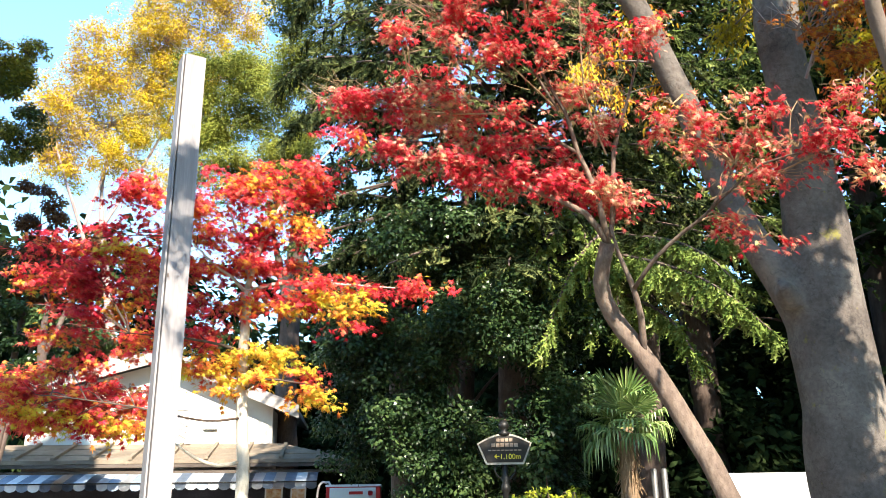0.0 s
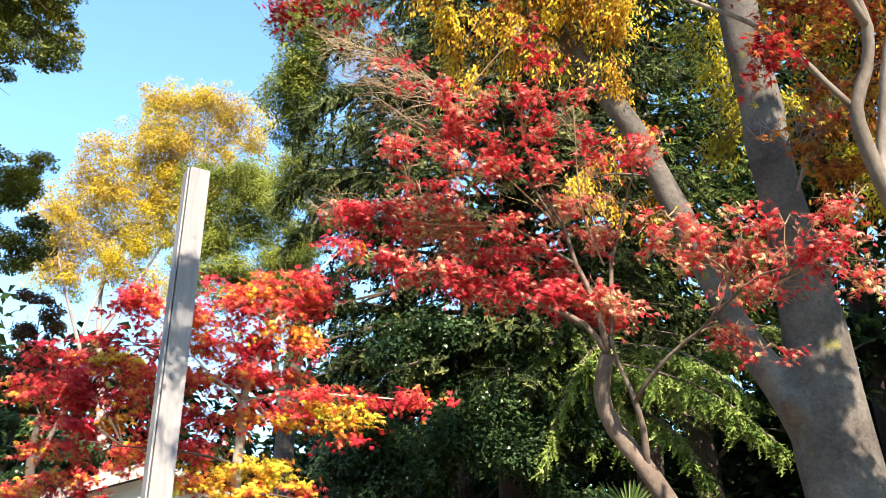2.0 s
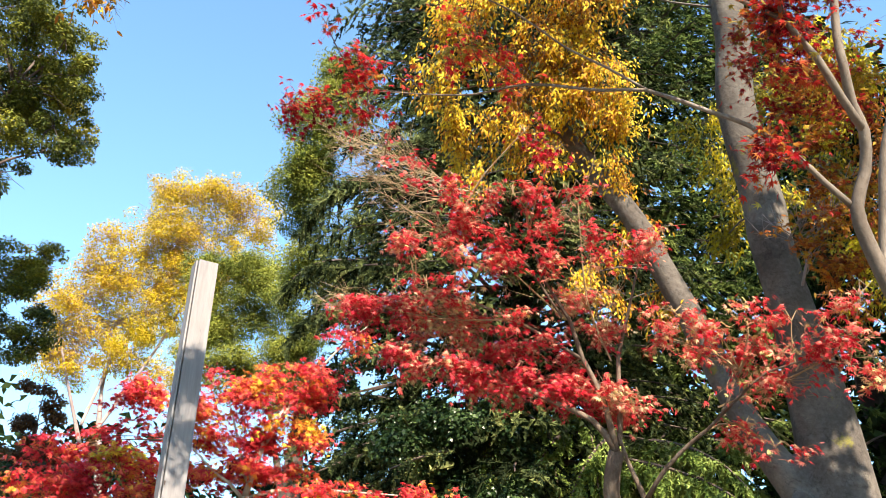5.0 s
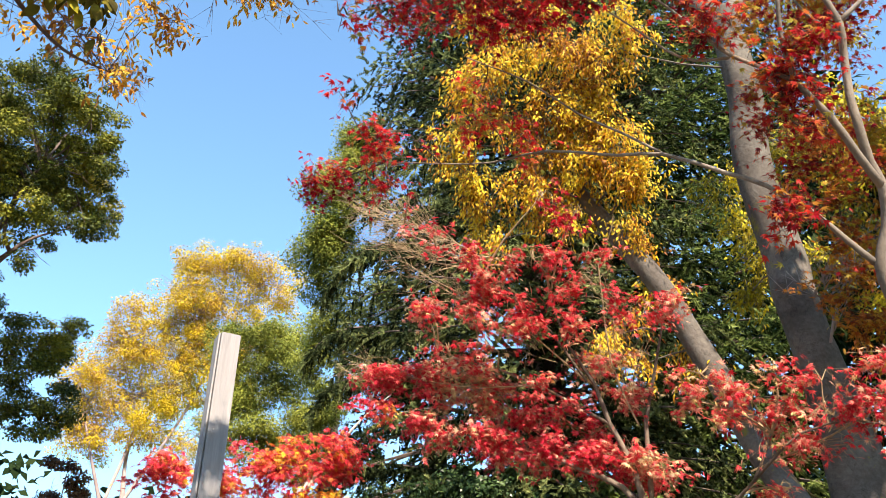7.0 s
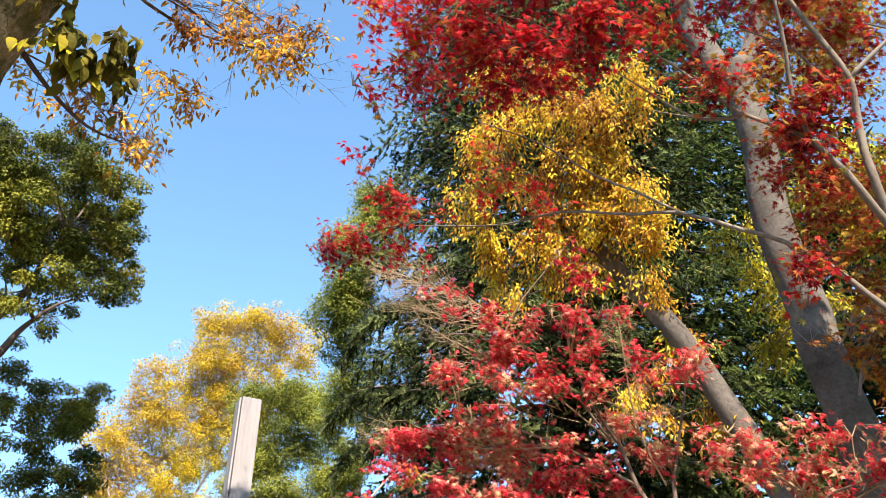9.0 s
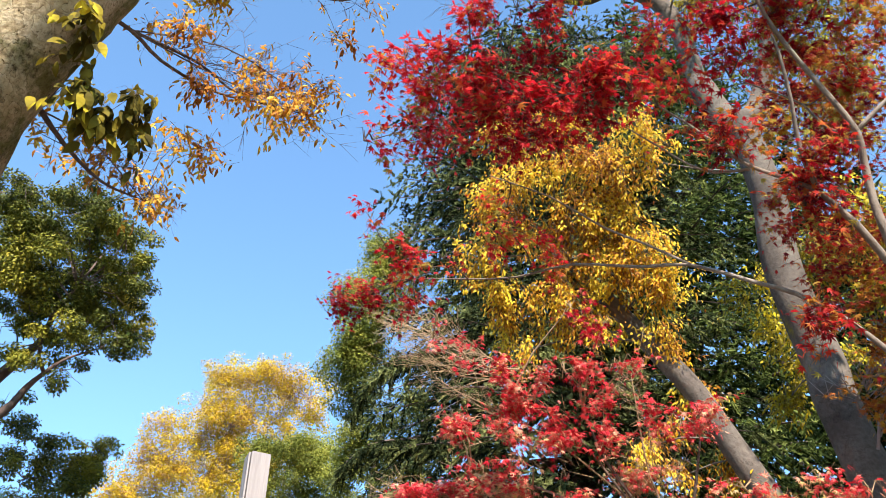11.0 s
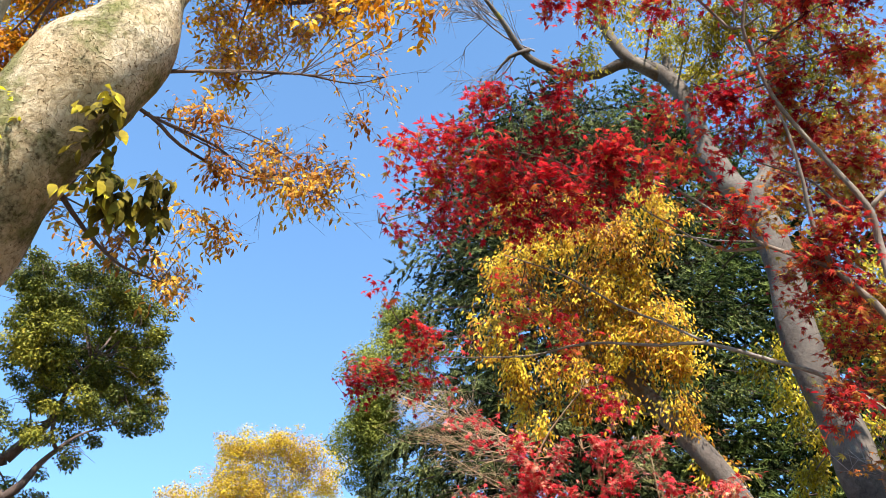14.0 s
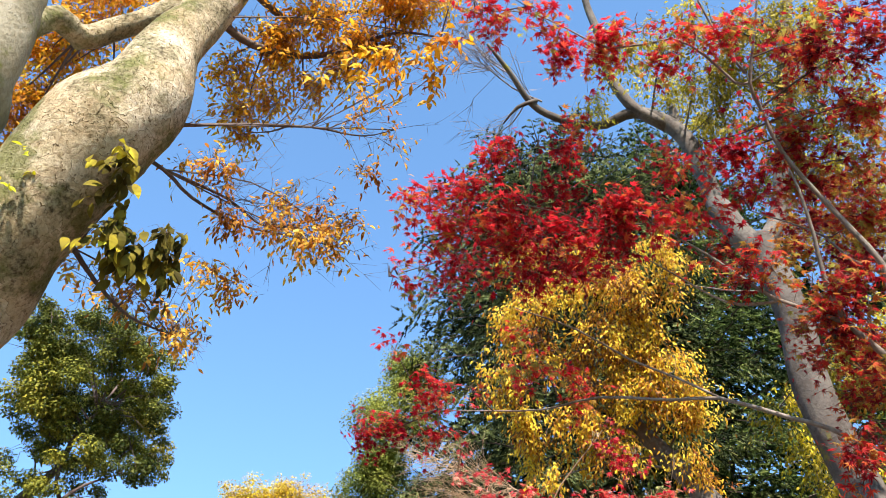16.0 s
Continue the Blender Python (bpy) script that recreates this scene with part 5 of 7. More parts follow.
MM_RED = [(0.15, 4.7, 4.2, 0.17, 0.14, 0.08), (0.36, 4.62, 4.32, 0.17, 0.14, 0.07), (0.64, 4.62, 4.27, 0.17, 0.14, 0.13), (0.95, 4.51, 4.36, 0.18, 0.16, 0.09), (1.19, 4.49, 4.3, 0.18, 0.16, 0.11), (1.32, 4.43, 4.34, 0.15, 0.13, 0.1), (-0.14, 4.7, 4.21, 0.11, 0.12, 0.07), (0.43, 4.81, 3.97, 0.13, 0.12, 0.09), (-0.28, 4.55, 4.44, 0.18, 0.14, 0.06), (0.04, 4.58, 4.41, 0.15, 0.13, 0.08), (1.38, 4.46, 3.84, 0.18, 0.15, 0.05), (1.32, 4.54, 3.71, 0.16, 0.14, 0.06), (1.57, 4.46, 3.71, 0.21, 0.18, 0.08), (1.51, 4.54, 3.59, 0.18, 0.15, 0.1)] + [(1.77, 4.35, 3.79, 0.14, 0.12, 0.06), (1.81, 4.42, 3.61, 0.21, 0.18, 0.09), (1.96, 4.21, 3.65, 0.14, 0.12, 0.08), (2, 4.28, 3.47, 0.19, 0.16, 0.05), (2.18, 4.25, 3.35, 0.19, 0.16, 0.04), (2.33, 4.19, 3.29, 0.12, 0.12, 0.06), (1.72, 4.54, 3.41, 0.18, 0.15, 0.07), (1.95, 4.46, 3.37, 0.14, 0.12, 0.08), (1.82, 4.9, 3.25, 0.15, 0.13, 0.11), (1.98, 4.88, 3.13, 0.15, 0.13, 0.09), (2.24, 3.94, 3.67, 0.14, 0.12, 0.08), (2.18, 4.06, 3.5, 0.14, 0.12, 0.06)] + [(-0.29, 4.33, 4.91, 0.15, 0.12, 0.05), (-0.36, 4.21, 5.05, 0.15, 0.12, 0.05), (-0.07, 4.42, 4.79, 0.17, 0.12, 0.05), (0.19, 4.54, 4.6, 0.17, 0.14, 0.06), (0, 4.61, 4.51, 0.15, 0.13, 0.06), (0.45, 4.45, 4.72, 0.17, 0.13, 0.06), (0.63, 4.58, 4.49, 0.17, 0.14, 0.06), (0.38, 4.69, 4.34, 0.15, 0.13, 0.06), (0.81, 4.42, 4.69, 0.15, 0.12, 0.05)] + [(-0.31, 4.65, 4.56, 0.15, 0.13, 0.06), (-0.02, 4.5, 4.8, 0.14, 0.12, 0.05), (0.31, 4.51, 4.78, 0.15, 0.13, 0.05), (0.15, 4.63, 4.6, 0.15, 0.13, 0.06), (0.37, 4.67, 4.52, 0.15, 0.13, 0.05), (0.57, 4.5, 4.75, 0.14, 0.12, 0.05), (0.74, 4.32, 4.98, 0.14, 0.12, 0.04), (0.53, 4.26, 5.09, 0.11, 0.12, 0.04), (0.82, 4.56, 4.6, 0.14, 0.12, 0.04)]
mm_tw = []
bough_wood(mm_lines, MM_PADS + MM_RED, 0.012, mm_tw, 5)
leaves("pink_foliage", MM_PADS, 8200, MAPLE_LEAF, 0.037, M_PINK, MM, 7, 0.2, 0.3, 0.9, 0.4, 0.2, mm_tw, layer=0.13)
leaves("red_foliage", MM_RED, 5400, MAPLE_LEAF, 0.037, M_ROSE, MM, 7, 0.2, 0.3, 0.9, 0.52, 0.2, mm_tw, layer=0.13)
mm_bare = []
twig_spray((0.17, 4.76, 4.96), (-0.65, 4.59, 5.31), 64, 0.42, 0.0044, mm_bare, 0.42)
twig_spray((0.09, 4.8, 4.9), (-0.47, 4.77, 5.09), 44, 0.38, 0.0042, mm_bare, 0.42)
twig_spray((0.45, 4.99, 4.06), (-0.69, 5.07, 4.28), 40, 0.32, 0.0042, mm_bare, 0.42)
twig_spray((0.77, 4.92, 4.04), (-0.3, 4.62, 4.75), 40, 0.36, 0.0042, mm_bare, 0.5)
twig_spray((1.1, 5.1, 3.8), (0.9, 4.6, 4.75), 34, 0.34, 0.0042, mm_bare, 0.6)
twig_spray((1.6, 4.65, 3.3), (2.3, 4.15, 3.5), 30, 0.3, 0.004, mm_bare, 0.6)
mesh_part("bare_twigwork", mm_bare, B_TAN, MM, "bare tan twigs of the maple", kind="stuff")
mesh_part("twigwork", mm_tw, B_TAN, MM, kind="stuff")

# ---- the big grey zelkova ----
ZK = thing("zelkova_tree", "massive smooth grey-barked zelkova with forked trunk", "tree", (3.3, 5.9, 0))
ZK_TRUNK = [(3.35, 6.1, -0.15), (2.98, 6.22, 1.59), (2.91, 6.16, 2.23), (2.87, 6.16, 2.74), (2.83, 6.13, 3.21), (2.8, 6.08, 3.61), (2.75, 5.89, 4.53), (2.68, 5.78, 5.22), (2.7, 5.77, 5.45), (2.57, 5.55, 6.36), (2.6, 5.35, 7.02), (2.52, 5.14, 7.69), (2.51, 5.07, 7.89)]
ZK_STEM = [(3.7, 6.0, -0.15), (3.06, 6.2, 1.59), (3.02, 6.14, 2.29), (2.97, 6.07, 3.03), (2.97, 6.02, 3.67), (2.88, 5.86, 4.34), (2.83, 5.76, 4.77)]
ZK_FORK = [(2.87, 6.26, 2.4), (2.8, 6.2, 2.81), (2.63, 6.15, 3.13), (2.43, 6.15, 3.5), (2.28, 6.19, 3.89), (2.1, 6.15, 4.42), (1.88, 6.07, 4.94), (1.64, 5.95, 5.45), (1.41, 5.94, 5.87), (1.09, 5.87, 6.38), (0.75, 5.76, 6.88)]


def fused(name, limbs, material, parent, cell=0.026, rounds=6):
    """Several limbs grown into one trunk: their tubes melt together where they meet."""
    lines, pieces = [], []
    for points, radii, sides in limbs:
        line = curve_through(points, 0.08)
        along = np.concatenate([[0], np.cumsum(np.linalg.norm(np.diff(line, axis=0), axis=1))])
        at = [along[np.argmin(np.linalg.norm(line - q, axis=1))] for q in np.array(points)]
        r = np.interp(along, at, radii)
        lines.append(line)
        pieces.append(tube(line, r, sides, 0.05))
    ob = mesh_part(name, pieces, material, parent, smooth=True)
    melt = ob.modifiers.new("melt", "REMESH")
    melt.mode, melt.voxel_size, melt.use_smooth_shade = "VOXEL", cell, True
    ease = ob.modifiers.new("ease", "SMOOTH")
    ease.factor, ease.iterations = 0.5, rounds
    return lines


zk_lines = fused("trunk", [(ZK_TRUNK, [0.5, 0.33, 0.285, 0.275, 0.2, 0.165, 0.165, 0.168, 0.168, 0.16, 0.15, 0.145, 0.13], 28),
                           (ZK_STEM, [0.32, 0.25, 0.2, 0.17, 0.135, 0.085, 0.04], 20),
                           (ZK_FORK, [0.2, 0.19, 0.15, 0.122, 0.114, 0.11, 0.106, 0.1, 0.09, 0.075, 0.05], 20),
                           ([(2.6, 6.05, 3.0), (2.53, 5.97, 3.06), (2.49, 5.9, 3.1)], [0.1, 0.085, 0.05], 12)], B_ZEL, ZK)


def zk_limb(pts, rr):
    zk_lines.append(limb("limb", pts, rr, B_ZEL, ZK, 18, 0.06, 0.1))


zk_limb([(2.52, 5.16, 7.67), (2.35, 5.09, 7.94), (2.24, 5, 8.31), (2.3, 5.22, 8.37), (2.26, 5.07, 9.4), (2.08, 4.98, 9.87), (1.73, 4.93, 10.1), (1.28, 5.06, 10.1), (0.65, 4.87, 10.29), (0.34, 4.46, 10.55), (0.12, 4.17, 10.71)], [0.13, 0.125, 0.11, 0.1, 0.095, 0.085, 0.065, 0.05, 0.042, 0.03, 0.018])
zk_limb([(2.07, 5, 9.86), (1.73, 4.88, 10.14), (1.53, 4.69, 10.64), (1.48, 4.41, 11.14), (1.4, 4.2, 11.69), (1.38, 3.78, 12.31)], [0.08, 0.07, 0.06, 0.05, 0.04, 0.02])
zk_limb([(2.46, 5.16, 7.81), (2.75, 5.15, 8.11), (2.98, 4.93, 8.72), (3.23, 4.5, 9.67), (3.51, 4.01, 10.66), (3.7, 3.69, 11.31)], [0.1, 0.09, 0.08, 0.07, 0.06, 0.045])
zk_limb([(0.64, 4.78, 10.35), (0.4, 4.79, 10.25), (0.22, 4.94, 10.16)], [0.03, 0.02, 0.008])
zk_limb([(2.16, 5.03, 9.7), (2.19, 5.01, 10.06), (2.2, 4.97, 10.21)], [0.07, 0.06, 0.04])
ZK_GOLD = [(-0.01, 5.18, 7.06, 0.21, 0.18, 0.32), (0.32, 5.01, 7.22, 0.26, 0.22, 0.25), (0.68, 4.9, 7.28, 0.26, 0.22, 0.25), (0.94, 5.19, 6.96, 0.26, 0.22, 0.29), (0.22, 5.33, 6.9, 0.23, 0.2, 0.3), (0.61, 5.4, 6.78, 0.26, 0.22, 0.29), (1.13, 4.9, 7.21, 0.21, 0.18, 0.24), (1.11, 5.32, 6.79, 0.26, 0.22, 0.24), (1.22, 5.54, 6.51, 0.26, 0.22, 0.2), (0.03, 5.59, 6.61, 0.21, 0.18, 0.23), (0.3, 5.78, 6.36, 0.26, 0.22, 0.24), (0.75, 5.72, 6.38, 0.26, 0.22, 0.2), (0.88, 5.56, 6.56, 0.26, 0.22, 0.2), (1.48, 5.61, 6.35, 0.23, 0.2, 0.17)] + [(1.4, 4.66, 7.37, 0.21, 0.18, 0.13)] + [(0.12, 5.6, 6.36, 0.2, 0.17, 0.13), (-0.03, 5.38, 6.61, 0.2, 0.17, 0.22), (0.61, 5.62, 6.3, 0.2, 0.17, 0.22), (1.09, 5.48, 6.37, 0.25, 0.21, 0.19), (1.36, 5.33, 6.48, 0.25, 0.21, 0.28), (1.56, 5.48, 6.24, 0.25, 0.21, 0.19), (0.9, 5.81, 6.02, 0.2, 0.17, 0.14), (0.26, 5.93, 5.93, 0.15, 0.13, 0.08), (1.68, 6.06, 5.41, 0.2, 0.17, 0.14), (1.48, 5.82, 5.84, 0.25, 0.21, 0.2), (1.91, 6.32, 4.83, 0.2, 0.17, 0.21)] + [(1.06, 5.04, 7.38, 0.27, 0.23, 0.2), (1.29, 5.29, 7.09, 0.27, 0.23, 0.3), (1.1, 5.59, 6.82, 0.27, 0.23, 0.2), (1.4, 5.57, 6.77, 0.21, 0.18, 0.23), (0.25, 4.91, 7.59, 0.27, 0.23, 0.19), (0.67, 4.88, 7.58, 0.27, 0.23, 0.19), (1.51, 5.01, 7.3, 0.21, 0.18, 0.24), (0.63, 6.06, 6.32, 0.21, 0.18, 0.15), (1.14, 5.98, 6.33, 0.21, 0.18, 0.15), (0.21, 6.13, 6.27, 0.16, 0.14, 0.17)]
ZK_LIME = [(2.58, 6.23, 5.82, 0.25, 0.19, 0.07), (2.68, 6.34, 5.58, 0.22, 0.19, 0.12), (2.54, 6.43, 5.52, 0.19, 0.16, 0.09), (3.07, 6.05, 5.75, 0.16, 0.14, 0.1)] + [(2.76, 4.53, 9.82, 0.4, 0.34, 0.32), (2.52, 4.81, 9.73, 0.33, 0.28, 0.42), (3, 4.05, 10.01, 0.4, 0.34, 0.33), (3.51, 4.38, 9.62, 0.4, 0.34, 0.49), (3.8, 4.69, 9.28, 0.4, 0.34, 0.32), (3.57, 4.01, 9.79, 0.4, 0.34, 0.32), (3.26, 5.26, 9.15, 0.33, 0.28, 0.39), (3.81, 5.73, 8.48, 0.33, 0.28, 0.48), (3, 5.84, 6.84, 0.29, 0.25, 0.31), (2.7, 6.37, 6.32, 0.29, 0.25, 0.31), (1.54, 4.28, 10.28, 0.27, 0.23, 0.55), (1.2, 4.77, 10.06, 0.27, 0.2, 0.2), (3.31, 5.46, 7.08, 0.23, 0.2, 0.34), (2.49, 6.18, 6.7, 0.23, 0.2, 0.33)]
# Crown pads added out of view on the sunward side, to shade the wood.
ZK_SHADE_PADS = [(6.7 + 1.2 * math.sin(2.1 * k), 1.8 + 0.4 * (k % 7), 6.4 + 0.45 * (k % 8) + 0.3 * math.sin(k), 0.9, 0.8, 0.6) for k in range(30)]
ZK_RUST = [(3.66, 6.03, 7.11, 0.31, 0.26, 0.33), (3.92, 5.87, 7.1, 0.31, 0.26, 0.33), (4.15, 6.06, 6.72, 0.25, 0.21, 0.42), (3.83, 6.25, 6.74, 0.31, 0.26, 0.33), (4.12, 6.4, 6.31, 0.25, 0.21, 0.34), (3.91, 6.55, 6.29, 0.31, 0.26, 0.32), (4.19, 6.67, 5.85, 0.25, 0.21, 0.33), (4.02, 6.86, 5.71, 0.25, 0.21, 0.25), (3.79, 6.78, 6.05, 0.25, 0.21, 0.26), (4.21, 6.96, 5.32, 0.25, 0.21, 0.32), (3.98, 7.09, 5.34, 0.25, 0.21, 0.25)]
ZK_GOLD = ZK_GOLD + [(1.18, 6.14, 5.02, 0.17, 0.14, 0.14), (1.37, 6.14, 5.15, 0.17, 0.14, 0.14), (1.44, 6.3, 4.83, 0.17, 0.14, 0.14)]
ZK_LIME = ZK_LIME + [(2.11, 3.98, 10.09, 0.36, 0.3, 0.3), (2.46, 3.8, 9.88, 0.36, 0.3, 0.3), (2.95, 4.11, 10.01, 0.36, 0.3, 0.3), (3.21, 3.85, 9.67, 0.36, 0.3, 0.3), (2.27, 4.25, 9.65, 0.36, 0.3, 0.3), (2.77, 4.54, 9.84, 0.36, 0.3, 0.3), (3.37, 4.79, 10.29, 0.36, 0.3, 0.3), (3.76, 4.57, 10.06, 0.36, 0.3, 0.3), (2.64, 5.18, 10.07, 0.36, 0.3, 0.3), (2.89, 4.82, 9.33, 0.36, 0.3, 0.3), (3.46, 4.95, 9.53, 0.36, 0.3, 0.3), (3.75, 4.58, 9.21, 0.36, 0.3, 0.3), (3.17, 5.1, 8.94, 0.36, 0.3, 0.3), (3.49, 5.01, 8.75, 0.36, 0.3, 0.3), (3.82, 5.18, 8.63, 0.36, 0.3, 0.3), (3.68, 6.04, 9.29, 0.36, 0.3, 0.3), (4.04, 6.14, 8.84, 0.36, 0.3, 0.3), (2.18, 4.88, 10.45, 0.36, 0.3, 0.3)]
zk_tw = []
bough_wood(zk_lines, ZK_GOLD + ZK_LIME, 0.016, zk_tw, 4)
leaves("golden_foliage", ZK_GOLD, 25500, LANCE_LEAF, 0.05, M_GOLD, ZK, 9, 0.26, 0.9, 0.3, 0.4, 0.1, zk_tw, lumps=12)
leaves("lime_foliage", ZK_LIME, 27000, LANCE_LEAF, 0.06, M_LIME, ZK, 8, 0.28, 0.7, 0.4, 0.35, 0.2, zk_tw, lumps=10)
zk_bare = []
twig_spray((0.7, 4.8, 10.34), (0.02, 4.44, 10.8), 30, 0.8, 0.008, zk_bare, 0.6)
twig_spray((0.34, 4.49, 10.54), (-0.15, 4.21, 11.13), 26, 0.7, 0.007, zk_bare, 0.6)
twig_spray((0.51, 4.79, 10.36), (0, 5.26, 10.33), 20, 0.6, 0.006, zk_bare, 0.6)
twig_spray((2.67, 5.4, 4.8), (2.7, 5.13, 5.01), 14, 0.5, 0.008, zk_bare, 0.55)
twig_spray((2.67, 5.42, 4.52), (2.86, 5.07, 4.96), 14, 0.5, 0.008, zk_bare, 0.5)
mesh_part("bare_twigwork", zk_bare, B_GREY, ZK, "fine bare grey twigs of the zelkova", kind="stuff")
leaves("rusty_foliage", ZK_RUST[::2], 3200, LANCE_LEAF, 0.07, M_RUST, ZK, 8, 0.3, 0.6, 0.4, 0.3, 0.2, zk_tw, lumps=8)
leaves("olive_foliage", ZK_RUST[1::2], 3600, LANCE_LEAF, 0.065, M_LIME, ZK, 8, 0.3, 0.6, 0.4, 0.3, 0.2, zk_tw, lumps=8)
leaves("unseen_shade_crown", ZK_SHADE_PADS, 9000, LANCE_LEAF, 0.16, M_LIME, ZK, 8, 0.4, 0.4, 0.4, 0.1, 0.2, None)
# Unseen limbs added to carry the shading pads.
for cz in ((6.0, 3.6, 6.8), (6.6, 2.6, 8.2), (7.6, 3.4, 8.8)):
    zk_lines.append(limb("limb", [(3.15, 5.95, 0.9), (0.5 * cz[0] + 1.9, 0.5 * cz[1] + 2.6, 4.2), cz], [0.13, 0.09, 0.03], B_ZEL, ZK, 10))
mesh_part("twigwork", zk_tw, B_ZEL, ZK, kind="stuff")

# ---- the right maple, deep red, its limbs reach across the zelkova ----
RM = thing("maple_tree", "spreading Japanese maple with deep crimson leaves", "tree", (2.65, 2.85, 0), "maples")
rm_lines = [limb("trunk", [(2.75, 2.85, -0.1), (2.68, 2.88, 1.4), (2.5, 2.9, 2.6), (1.98, 3.2, 3.23)], [0.1, 0.085, 0.07, 0.05], B_LIMB, RM, 14, 0.08)]


def rm_limb(pts, rr):
    rm_lines.append(limb("limb", pts, [0.85 * r for r in rr], B_LIMB, RM, 8, 0.05))


rm_limb([(1.98, 3.2, 3.23), (1.88, 3.11, 3.5), (1.84, 3.04, 3.65), (1.89, 2.97, 3.8), (1.88, 2.87, 3.94), (1.83, 2.81, 4.05), (1.78, 2.7, 4.19), (1.77, 2.66, 4.32), (1.76, 2.56, 4.5), (1.74, 2.47, 4.6), (1.65, 2.39, 4.77), (1.55, 2.31, 4.95), (1.45, 2.21, 5.08), (1.4, 2.14, 5.21), (1.36, 2.04, 5.35), (1.32, 1.94, 5.43), (1.38, 1.75, 5.63), (1.43, 1.54, 5.83)], [0.045, 0.042, 0.037, 0.032, 0.03, 0.026, 0.024, 0.022, 0.02, 0.018, 0.016, 0.014, 0.013, 0.012, 0.011, 0.009, 0.007, 0.004])
rm_limb([(1.97, 3.18, 3.28), (2.01, 3.24, 3.48), (2.03, 3.15, 3.71), (2.05, 3.03, 3.96), (2.12, 2.88, 4.24)], [0.034, 0.03, 0.028, 0.02])
rm_limb([(1.88, 2.87, 3.94), (1.76, 2.76, 4.05), (1.66, 2.68, 4.21), (1.53, 2.61, 4.37), (1.48, 2.51, 4.57), (1.47, 2.39, 4.74), (1.44, 2.25, 4.93), (1.42, 2.2, 5.03)], [0.024, 0.022, 0.021, 0.018, 0.013, 0.011, 0.009, 0.005])
rm_limb([(1.53, 2.61, 4.37), (1.43, 2.63, 4.48), (1.27, 2.61, 4.57), (1.16, 2.59, 4.7), (1.02, 2.55, 4.86), (0.77, 2.44, 5.01)], [0.014, 0.012, 0.01, 0.008, 0.004])
rm_limb([(1.27, 2.62, 4.56), (1.13, 2.69, 4.63), (1.02, 2.7, 4.72), (0.89, 2.65, 4.81), (0.66, 2.58, 4.99)], [0.009, 0.008, 0.006, 0.003])
rm_limb([(1.31, 1.94, 5.43), (1.25, 1.94, 5.45), (1.13, 1.84, 5.55), (0.97, 1.76, 5.64), (0.66, 1.78, 5.64), (0.3, 1.59, 5.72), (-0.01, 1.5, 5.67)], [0.009, 0.008, 0.007, 0.005, 0.003])
rm_limb([(1.3, 1.9, 5.46), (1.2, 1.78, 5.62), (1.12, 1.63, 5.77), (1.03, 1.52, 5.96)], [0.009, 0.008, 0.006, 0.003])
rm_limb([(1.74, 2.47, 4.6), (1.82, 2.43, 4.66), (1.91, 2.38, 4.72), (2.04, 2.32, 4.82)], [0.014, 0.012, 0.009])
rm_limb([(1.76, 2.51, 4.56), (1.64, 2.51, 4.69), (1.57, 2.48, 4.83), (1.43, 2.45, 4.92), (1.26, 2.42, 5.01)], [0.009, 0.008, 0.006, 0.003])
rm_limb([(1.84, 3.05, 3.64), (1.72, 3.02, 3.77), (1.6, 2.99, 3.91), (1.43, 3, 4.09), (1.26, 3, 4.18), (1, 3.06, 4.37), (0.8, 3.17, 4.47), (0.45, 3.26, 4.6), (0.16, 3.46, 4.71), (-0.12, 3.61, 4.85), (-0.45, 3.65, 4.92)], [0.02, 0.016, 0.013, 0.012, 0.011, 0.009, 0.008, 0.007, 0.005, 0.003])
rm_limb([(1.03, 3.07, 4.36), (0.83, 3.09, 4.55), (0.62, 3.07, 4.68), (0.37, 3, 4.86), (0.05, 2.98, 5.05)], [0.008, 0.007, 0.006, 0.003])
rm_limb([(0.77, 2.44, 5.01), (0.44, 2.5, 5.09), (0.1, 2.54, 5.09), (-0.25, 2.58, 5.05), (-0.55, 2.64, 5.03)], [0.006, 0.005, 0.004, 0.003])
rm_limb([(0.66, 2.58, 4.99), (0.34, 2.43, 5.15), (0, 2.37, 5.21), (-0.34, 2.35, 5.22)], [0.006, 0.005, 0.003])
